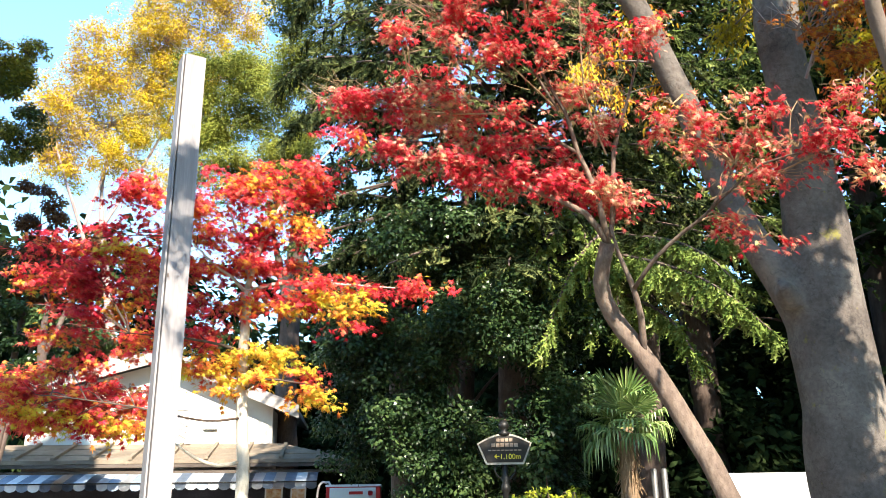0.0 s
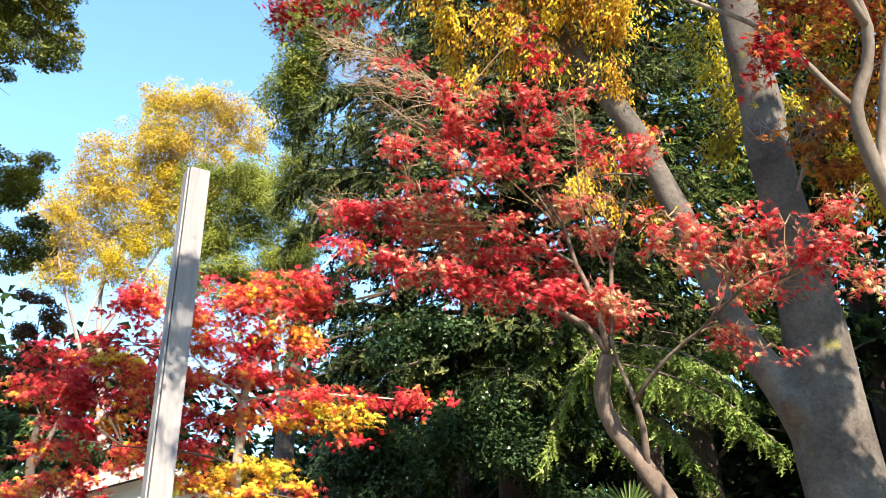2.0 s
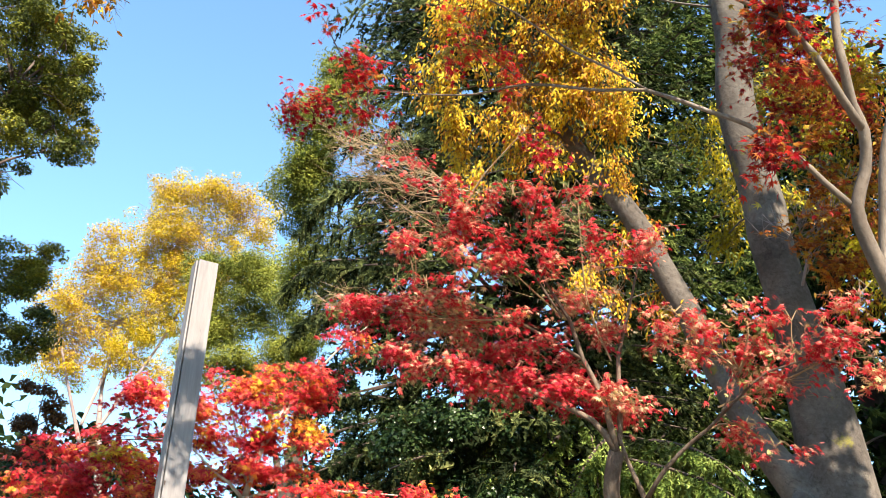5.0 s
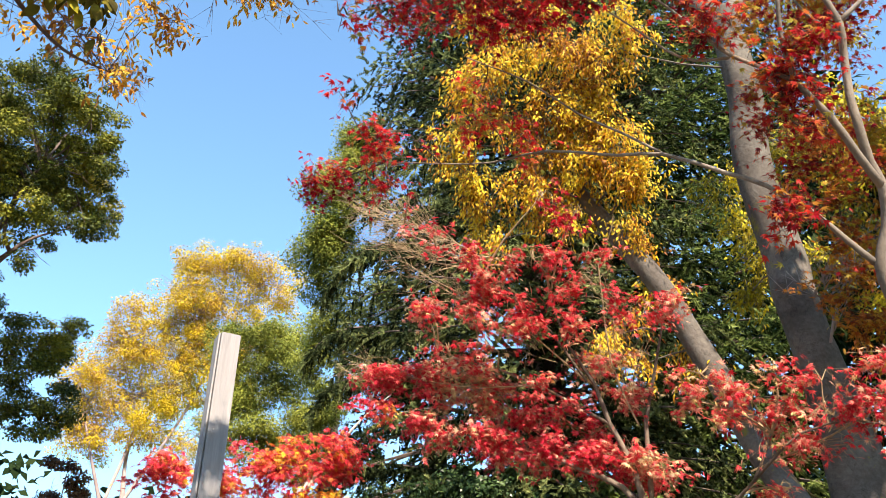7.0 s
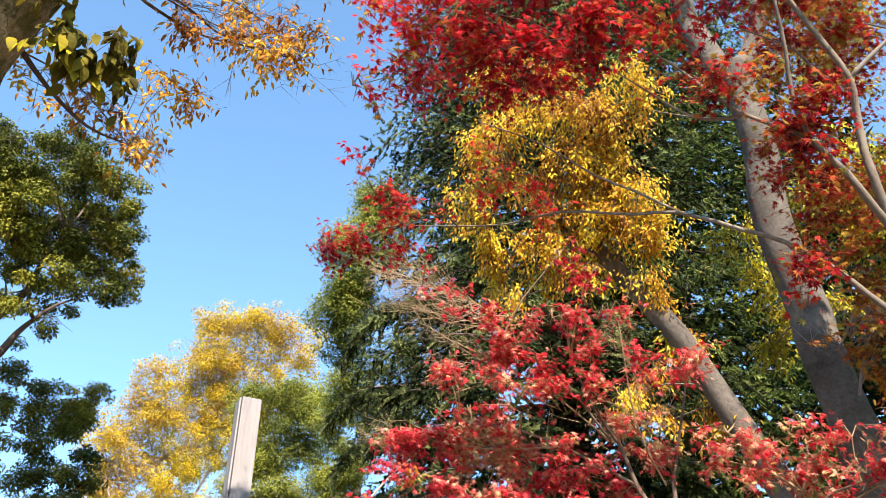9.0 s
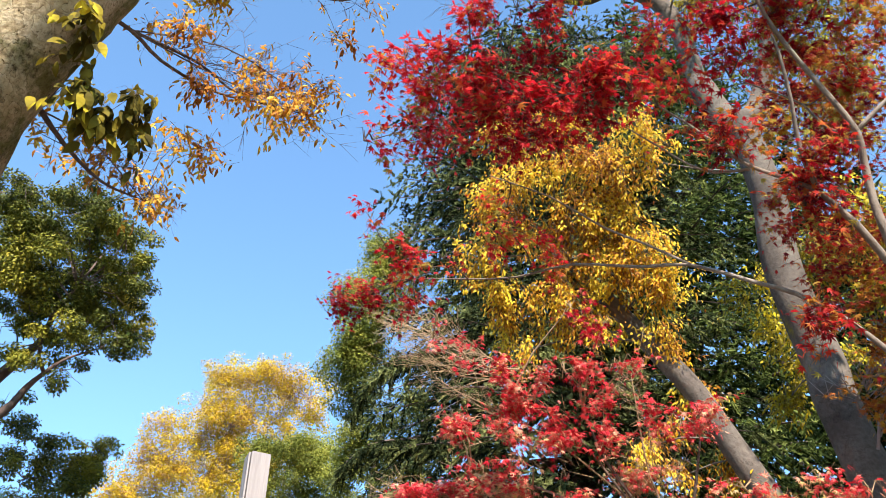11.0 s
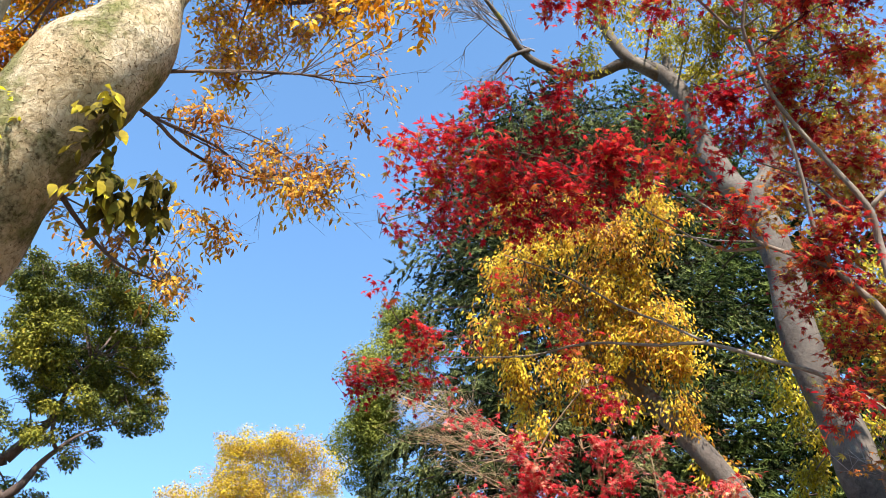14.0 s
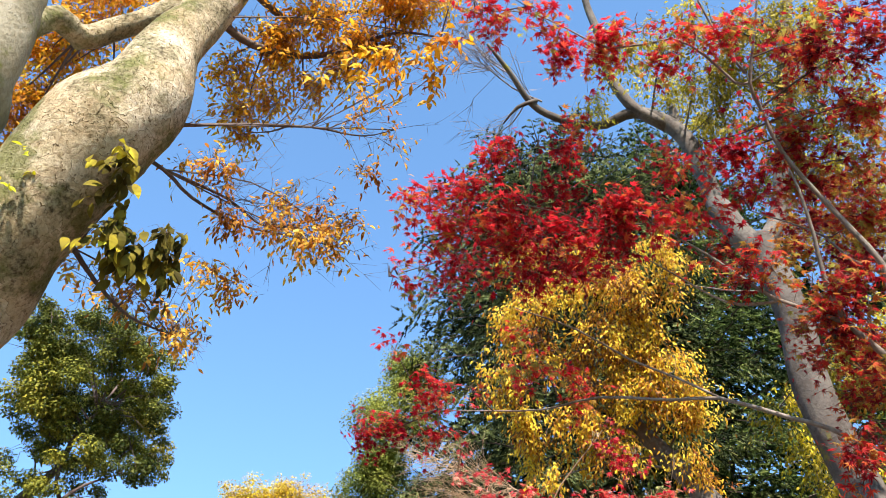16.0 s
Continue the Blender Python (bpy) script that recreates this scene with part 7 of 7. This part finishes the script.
W_IRON = solid("black_iron", [(0.2, (0.012, 0.012, 0.012)), (0.7, (0.035, 0.033, 0.03))], 6.0, 0.45, 0.6, 0.15, 60.0)
W_BRONZE = solid("bronze_trim", [(0.2, (0.2, 0.17, 0.13)), (0.7, (0.42, 0.38, 0.31))], 6.0, 0.4, 0.4, 0.1, 60.0)
W_PLATE = solid("brown_sign_face", [(0.2, (0.01, 0.009, 0.007)), (0.7, (0.03, 0.022, 0.015))], 5.0, 0.7, 0, 0.05, 40.0)
W_YELLOW = solid("yellow_lettering", [(0.2, (0.65, 0.5, 0.02)), (0.7, (0.8, 0.65, 0.04))], 6.0, 0.5, 0, 0.02, 40.0)
W_CREAM = solid("cream_lettering", [(0.2, (0.22, 0.15, 0.1)), (0.7, (0.34, 0.25, 0.18))], 6.0, 0.5, 0, 0.02, 40.0)
W_ORANGE = solid("printed_poster", [(0.3, (0.5, 0.2, 0.08)), (0.5, (0.65, 0.45, 0.25)), (0.7, (0.75, 0.65, 0.5))], 9.0, 0.5, 0, 0.02, 20.0)
W_GLASS = glass_mat("dark_glass")

HOUSE = thing("kiosk_house", "cream kiosk house with grey gable boards and low skirt roof", "house", (-5.3, 16.6, 0), turn=6)


def slab(corners, thick, down=(0, 0, -1)):
    """A flat plate between corners, given round, with its thickness below."""
    bm = bmesh.new()
    top = [bm.verts.new(c) for c in corners]
    low = [bm.verts.new(Vector(c) + Vector(down) * thick) for c in corners]
    bm.faces.new(top)
    bm.faces.new(low[::-1])
    for i in range(len(top)):
        j = (i + 1) % len(top)
        bm.faces.new((top[j], top[i], low[i], low[j]))
    bmesh.ops.recalc_face_normals(bm, faces=bm.faces)
    return bm


part("gable_wall", slab([(-3.35, 1.4, 0), (1.72, 1.4, 0), (1.72, 1.4, 3.75), (-0.6, 1.4, 4.72), (-3.35, 1.4, 3.95)], 0.15, (0, 1, 0)), W_WALL, HOUSE)
part("side_wall", slab([(1.72, 1.55, 0), (1.72, 5.5, 0), (1.72, 5.5, 3.7), (1.72, 1.55, 3.7)], 0.15, (-1, 0, 0)), W_WALL, HOUSE)
part("gable_roof", slab([(-0.6, 0.98, 4.92), (2.25, 0.98, 3.72), (2.25, 5.6, 3.72), (-0.6, 5.6, 4.92)], 0.1), W_RAKE, HOUSE)
part("gable_roof", slab([(-0.6, 0.98, 4.92), (-3.7, 0.98, 4.05), (-3.7, 5.6, 4.05), (-0.6, 5.6, 4.92)], 0.1), W_RAKE, HOUSE)
part("bargeboard", slab([(-0.6, 0.93, 4.95), (2.3, 0.93, 3.73), (2.3, 0.93, 3.45), (-0.6, 0.93, 4.66)], 0.045, (0, 1, 0)), W_RAKE, HOUSE)
part("bargeboard", slab([(-0.6, 0.93, 4.95), (-3.75, 0.93, 4.06), (-3.75, 0.93, 3.78), (-0.6, 0.93, 4.66)], 0.045, (0, 1, 0)), W_RAKE, HOUSE)
part("skirt_roof", slab([(-6.5, 0, 2.57), (3.4, 0, 2.57), (1.95, 1.4, 2.97), (-6.5, 1.4, 2.97)], 0.05), W_SHEET, HOUSE)
part("skirt_roof", slab([(3.4, 0, 2.57), (3.4, 4.5, 2.57), (1.95, 4.5, 2.97), (1.95, 1.4, 2.97)], 0.05), W_SHEET, HOUSE)
for k in range(13):
    bx = -5.9 + 0.72 * k
    top_y = 1.36 if bx < 1.9 else 1.36 - (bx - 1.9) * 0.95
    rise = top_y * 0.4 / 1.4
    part("roof_batten", slab([(bx, -0.04, 2.625), (bx + 0.07, -0.04, 2.625), (bx + 0.07 - 0.02, top_y, 2.625 + rise), (bx - 0.02, top_y, 2.625 + rise)], 0.053), W_SHEET, HOUSE)
for f in (0.3, 0.66):
    part("roof_lap", box((9.9 - 1.45 * f, 0.025, 0.022), (-1.55 - 0.725 * f, 1.4 * f, 2.57 + 0.4 * f), 0.003), W_SHEET, HOUSE)
for fz, fh, fy, mt in ((2.525, 0.06, -0.02, W_SHEET), (2.455, 0.07, -0.01, W_FASCIA), (2.335, 0.055, 0.06, W_FASCIA)):
    part("fascia_board", box((9.9 - fy, 0.04, fh), (-1.55, fy, fz), 0.006), mt, HOUSE)
part("shopfront", box((8.2, 0.08, 2.3), (-2.4, 0.75, 1.15)), W_DARK, HOUSE, "shop front coloured near black for the shade under the awning")
WIN = part("window", box((0.6, 0.03, 0.7), (-0.32, 1.37, 3.35)), W_PAINT, HOUSE, "small window behind a pale lattice")
for wx, wz, ww, wh in ((-0.32, 3.71, 0.68, 0.05), (-0.32, 3.0, 0.68, 0.05), (-0.635, 3.355, 0.05, 0.66), (-0.005, 3.355, 0.05, 0.66)):
    part("window_frame", box((ww, 0.06, wh), (wx, 1.35, wz), 0.006), W_PAINT, WIN)
for k in range(5):
    for sg in (-1, 1):
        cz = 3.08 + 0.135 * k
        part("lattice_bar", box((0.72, 0.012, 0.018), (-0.32, 1.34 - 0.006 * sg, cz), 0, Matrix.Rotation(radians(28 * sg), 4, "Y")), W_RAKE, WIN)
part("wall_bracket", box((0.3, 0.04, 0.025), (0.42, 1.36, 3.26), 0.004), W_IRON, HOUSE)

AWN = thing("shop_awning", "blue and white striped canvas awning with scalloped edge", "awning", (-5.3, 16.6, 0), turn=6)


def stripe_bm(w):
    bm = bmesh.new()
    n = 8
    rows = [[(-w / 2 + w * i / n, 0.02, 2.31), (-w / 2 + w * i / n, -0.62, 2.13), (-w / 2 + w * i / n, -0.64, 2.1), (-w / 2 + w * i / n, -0.63, 2.02 - 0.045 * math.sin(math.pi * i / n) ** 0.7)] for i in range(n + 1)]
    vs = [[bm.verts.new(c) for c in r] for r in rows]
    for a, b in zip(vs, vs[1:]):
        for k in range(3):
            bm.faces.new((a[k], b[k], b[k + 1], a[k + 1]))
    bmesh.ops.solidify(bm, geom=bm.faces[:], thickness=0.006)
    return bm


stripe_data = []
for mt in (W_WHITE, W_BLUE):
    me = bpy.data.meshes.new("awning_stripe")
    sb = stripe_bm(0.2)
    sb.to_mesh(me)
    sb.free()
    me.materials.append(mt)
    stripe_data.append(me)
for k in range(42):
    ob = new("awning_stripe", stripe_data[k % 2])
    under(ob, AWN)
    ob.location = (-5.55 + 0.201 * k, 0, 0.02 * math.sin(k * 0.7) * 0.3)
part("front_rail", box((8.5, 0.025, 0.025), (-1.45, -0.655, 2.11), 0.006), W_IRON, AWN)

for px, pw in ((1.95, 0.34), (2.42, 0.3)):
    pf = thing("menu_board", "small poster board with warm printed pictures", "poster", (-5.3, 16.6, 0), "menu boards", turn=6)
    part("board", box((pw, 0.03, 0.55), (px, -0.1, 1.75), 0.004), W_PAINT, pf)
    part("print", box((pw - 0.06, 0.008, 0.46), (px, -0.122, 1.76)), W_ORANGE, pf)
    part("stand", box((0.04, 0.04, 1.5), (px, -0.06, 0.75)), W_DARK, pf)
PIPE = thing("downpipe", "white bent downpipe at the awning's end", "pipe", (-5.3, 16.6, 0), turn=6)
mesh_part("pipe", [tube(curve_through([(2.78, -0.2, 0), (2.78, -0.2, 1.6), (2.83, -0.2, 2.06), (2.95, -0.2, 2.1), (3.04, -0.2, 2.05), (3.0, -0.2, 1.6), (2.95, -0.2, 0)], 0.08), [0.022, 0.022], 8)], W_PAINT, PIPE, smooth=True)
BOXT = thing("utility_box", "small white utility box on the skirt roof", "box", (-5.3, 16.6, 0), turn=6)
part("case", box((0.3, 0.2, 0.24), (-4.05, 0.9, 2.95), 0.02), W_PAINT, BOXT)
part("foot", box((0.2, 0.14, 0.1), (-4.05, 0.9, 2.84)), W_DARK, BOXT)

VM = thing("vending_machine", "red drinks vending machine with white header panel", "vending machine", (-1.77, 16.5, 0), turn=3)
part("cabinet", box((1.02, 0.7, 2.0), (0, 0, 1.0), 0.02), W_RED, VM)
part("header_panel", box((0.86, 0.03, 0.2), (-0.01, -0.355, 1.88), 0.006), W_PAINT, VM, "white header panel with red bars")
part("logo_bar", box((0.26, 0.01, 0.055), (0.05, -0.376, 1.885), 0.004), W_RED, VM)
part("logo_disc", box((0.09, 0.01, 0.09), (0.32, -0.376, 1.88), 0.03), W_RED, VM)
part("display_window", box((0.86, 0.02, 0.85), (-0.01, -0.355, 1.3), 0.004), W_GLASS, VM)
part("delivery_flap", box((0.5, 0.03, 0.2), (0, -0.355, 0.35), 0.01), W_IRON, VM)
part("cap", box((1.04, 0.72, 0.04), (0, 0, 2.02), 0.01), W_PAINT, VM)

# ---- hanging direction sign ----
SG = thing("direction_sign", "dark fan-shaped direction sign on an iron post", "sign", (0.615, 9.0, 0))


def fan_plate(w_top, w_low, z_low, z_side, rise, thick, y):
    pts = [(-w_low / 2, z_low), (w_low / 2, z_low), (w_top / 2, z_side)]
    pts += [(w_top / 2 * (1 - 2 * i / 12), z_side + rise * math.sin(math.pi * i / 12)) for i in range(1, 12)] + [(-w_top / 2, z_side)]
    return slab([(0.615 + x, y, z) for x, z in pts], thick, (0, 1, 0))


part("rim", fan_plate(0.58, 0.4, 2.0, 2.22, 0.1, 0.05, 8.985), W_BRONZE, SG, "pale bronze rim of the sign")
part("face", fan_plate(0.54, 0.37, 2.022, 2.212, 0.088, 0.012, 8.976), W_PLATE, SG)
for bz, bw, bh in ((2.25, 0.18, 0.032), (2.198, 0.29, 0.036), (2.145, 0.36, 0.012)):
    n = max(3, int(bw / 0.045))
    for k in range(n):
        part("letter_bar", box((bw / n * 0.78, 0.004, bh), (0.615 - bw / 2 + bw * (k + 0.5) / n, 8.972, bz)), W_CREAM, SG)


def words(text, size, at, material, parent):
    cu = bpy.data.curves.new("lettering", "FONT")
    cu.body, cu.size, cu.extrude, cu.align_x = text, size, 0.002, "LEFT"
    tmp = bpy.data.objects.new("lettering", cu)
    me = bpy.data.meshes.new_from_object(tmp)
    bpy.data.objects.remove(tmp)
    me.transform(Matrix.Translation(at) @ Matrix.Rotation(radians(90), 4, "X"))
    me.materials.clear()
    me.materials.append(material)
    ob = new("lettering", me)
    under(ob, parent)
    return tagged(ob, "yellow painted distance 1,100m")


words("1,100m", 0.075, (0.56, 8.971, 2.056), W_YELLOW, SG)
arrow = box((0.05, 0.004, 0.009), (0.532, 8.971, 2.082))
for sg in (-1, 1):
    head = box((0.03, 0.004, 0.009), (0, 0, 0), 0, Matrix.Rotation(radians(38 * sg), 4, "Y"))
    tmp_me = bpy.data.meshes.new("tmp")
    bmesh.ops.translate(head, vec=(0.519, 8.971, 2.082 - 0.009 * sg), verts=head.verts)
    head.to_mesh(tmp_me)
    head.free()
    arrow.from_mesh(tmp_me)
    bpy.data.meshes.remove(tmp_me)
part("arrow", arrow, W_YELLOW, SG)
pole_pts = [(0.615, 9.02, z) for z in (0, 0.5, 1.0, 1.5, 1.72, 1.74, 1.78, 1.82, 1.86, 1.9, 2.0)]
mesh_part("pole", [tube(np.array(pole_pts), [0.05, 0.034, 0.032, 0.032, 0.032, 0.05, 0.05, 0.034, 0.05, 0.03, 0.03], 16)], W_IRON, SG, smooth=True)
for sg in (-1, 1):
    mesh_part("scroll_bracket", [tube(curve_through([(0.615 + sg * 0.02, 9.02, 1.84), (0.615 + sg * 0.09, 9.02, 1.9), (0.615 + sg * 0.11, 9.02, 1.97), (0.615 + sg * 0.06, 9.02, 2.0)], 0.03), [0.012, 0.009], 8)], W_IRON, SG, smooth=True)
mesh_part("finial", [tube(np.array([(0.615, 9.01, z) for z in (2.3, 2.33, 2.35, 2.38, 2.41, 2.44, 2.46)]), [0.06, 0.065, 0.03, 0.055, 0.06, 0.045, 0.012], 16)], W_IRON, SG, smooth=True)

# ---- fan palm ----
PALM = thing("fan_palm", "windmill palm with glossy dark fan leaves and shaggy trunk", "palm", (2.02, 9.5, 0))
mesh_part("trunk", [tube(curve_through([(2.0, 9.5, -0.1), (2.01, 9.5, 1.2), (2.02, 9.5, 2.4)], 0.06), [0.1, 0.088, 0.095], 16, 0.12)], B_FIBRE, PALM, smooth=True)
fibre = []
for k in range(420):
    a, z = rng.uniform(0, 6.283), rng.uniform(0.2, 2.3)
    b = np.array([2.02 + 0.085 * math.cos(a), 9.5 + 0.085 * math.sin(a), z])
    fibre.append(thin(b, b + np.array([math.cos(a) * rng.uniform(0.02, 0.09), math.sin(a) * rng.uniform(0.02, 0.09), rng.uniform(-0.2, 0.06)]), 0.007))
mesh_part("fibre", fibre, B_FIBRE, PALM, kind="stuff")
for k in range(26):
    az = k * 2.4 + rng.uniform(-0.2, 0.2)
    low = k / 25
    up = 1.2 - 1.45 * low + rng.uniform(-0.22, 0.22)
    out = np.array([math.cos(az) * math.cos(up), math.sin(az) * math.cos(up), math.sin(up)])
    root = np.array([2.02, 9.5, 2.42])
    hub = root + out * rng.uniform(0.22, 0.4) - np.array([0, 0, 0.06 * low])
    side = unit(np.cross(out, [0.02, 0.03, 1.0]))
    nor = np.cross(side, out)
    pieces = [thin(root, hub, 0.012)]
    for j in range(25):
        th = radians(-115 + 230 * j / 24)
        d = unit(out * math.cos(th) + side * math.sin(th) + nor * rng.uniform(0.0, 0.14))
        w = unit(np.cross(nor, d))
        L = 0.4 * (0.75 + 0.25 * math.cos(th)) * rng.uniform(0.9, 1.08)
        hang = (0.03 + 0.3 * low ** 1.5) * rng.uniform(0.6, 1.2)
        mid = hub + d * L * 0.45 - np.array([0, 0, 0.01])
        far = hub + d * L * (0.82 - 0.2 * low) - np.array([0, 0, 0.3 * hang])
        tip = hub + d * L * (1.0 - 0.35 * low) - np.array([0, 0, hang])
        v = np.array([hub, mid + w * 0.014, mid + nor * 0.01, mid - w * 0.014, far + w * 0.012, far + nor * 0.008, far - w * 0.012, tip])
        pieces.append((v, np.array([(0, 2, 1), (0, 3, 2), (1, 2, 5), (1, 5, 4), (2, 3, 6), (2, 6, 5), (4, 5, 7), (5, 6, 7)])))
    mesh_part("frond", pieces, M_PALM, PALM)

# ---- low shrubs, white board, posts ----
bush_tree("low_shrub", "low yellow-green shrub at the foot of the trees", "shrub", (0.9, 8.6, 0),
          [(0.9, 8.6, -0.05), (0.9, 8.6, 0.6), (0.95, 8.6, 1.2)], [0.03, 0.025, 0.01], [],
          [(0.95, 8.65, 1.61, 0.24, 0.2, 0.14), (1.23, 8.61, 1.63, 0.21, 0.18, 0.12), (0.61, 8.68, 1.56, 0.24, 0.2, 0.14), (1.44, 8.58, 1.55, 0.18, 0.15, 0.12), (0.94, 8.65, 1.34, 0.47, 0.4, 0.24), (0.33, 8.69, 1.51, 0.3, 0.25, 0.12)], 3600, 0.06, M_SHRUB, B_DARK)
bush_tree("leafy_sapling", "thin leafy green sapling beside the direction sign", "sapling", (1.15, 9.3, 0),
          [(1.15, 9.3, -0.05), (1.12, 9.3, 1.2), (1.04, 9.22, 2.2)], [0.02, 0.015, 0.006], [],
          [(1.07, 9.22, 2.14, 0.19, 0.16, 0.16), (1.14, 9.2, 2.31, 0.13, 0.12, 0.09), (0.97, 9.24, 1.96, 0.19, 0.16, 0.09)], 420, 0.1, M_DARK, B_DARK, 0.0, lump=(0.4, 0.7))
BD = thing("notice_board", "white notice board with green painted side rails", "board", (3.0, 8.0, 0))
part("panel", box((0.86, 0.03, 1.3), (3.01, 8.0, 1.19), 0.004), W_BOARD, BD)
for bx in (2.56, 3.46):
    part("side_rail", box((0.05, 0.05, 1.86), (bx, 8.0, 0.93), 0.006), W_GREEN, BD)
for px in (2.41, 2.53):
    fp = thing("steel_post", "slim grey steel post in the shade", "post", (px, 10.0, 0), "steel posts")
    mesh_part("tube", [tube(np.array([(px, 10, z) for z in (0, 0.6, 1.2, 1.96, 1.98)]), [0.036, 0.036, 0.036, 0.036, 0.02], 14)], W_STEEL, fp, smooth=True)
    part("base_plate", box((0.11, 0.11, 0.012), (px, 10, 0.006), 0.003), W_IRON, fp)
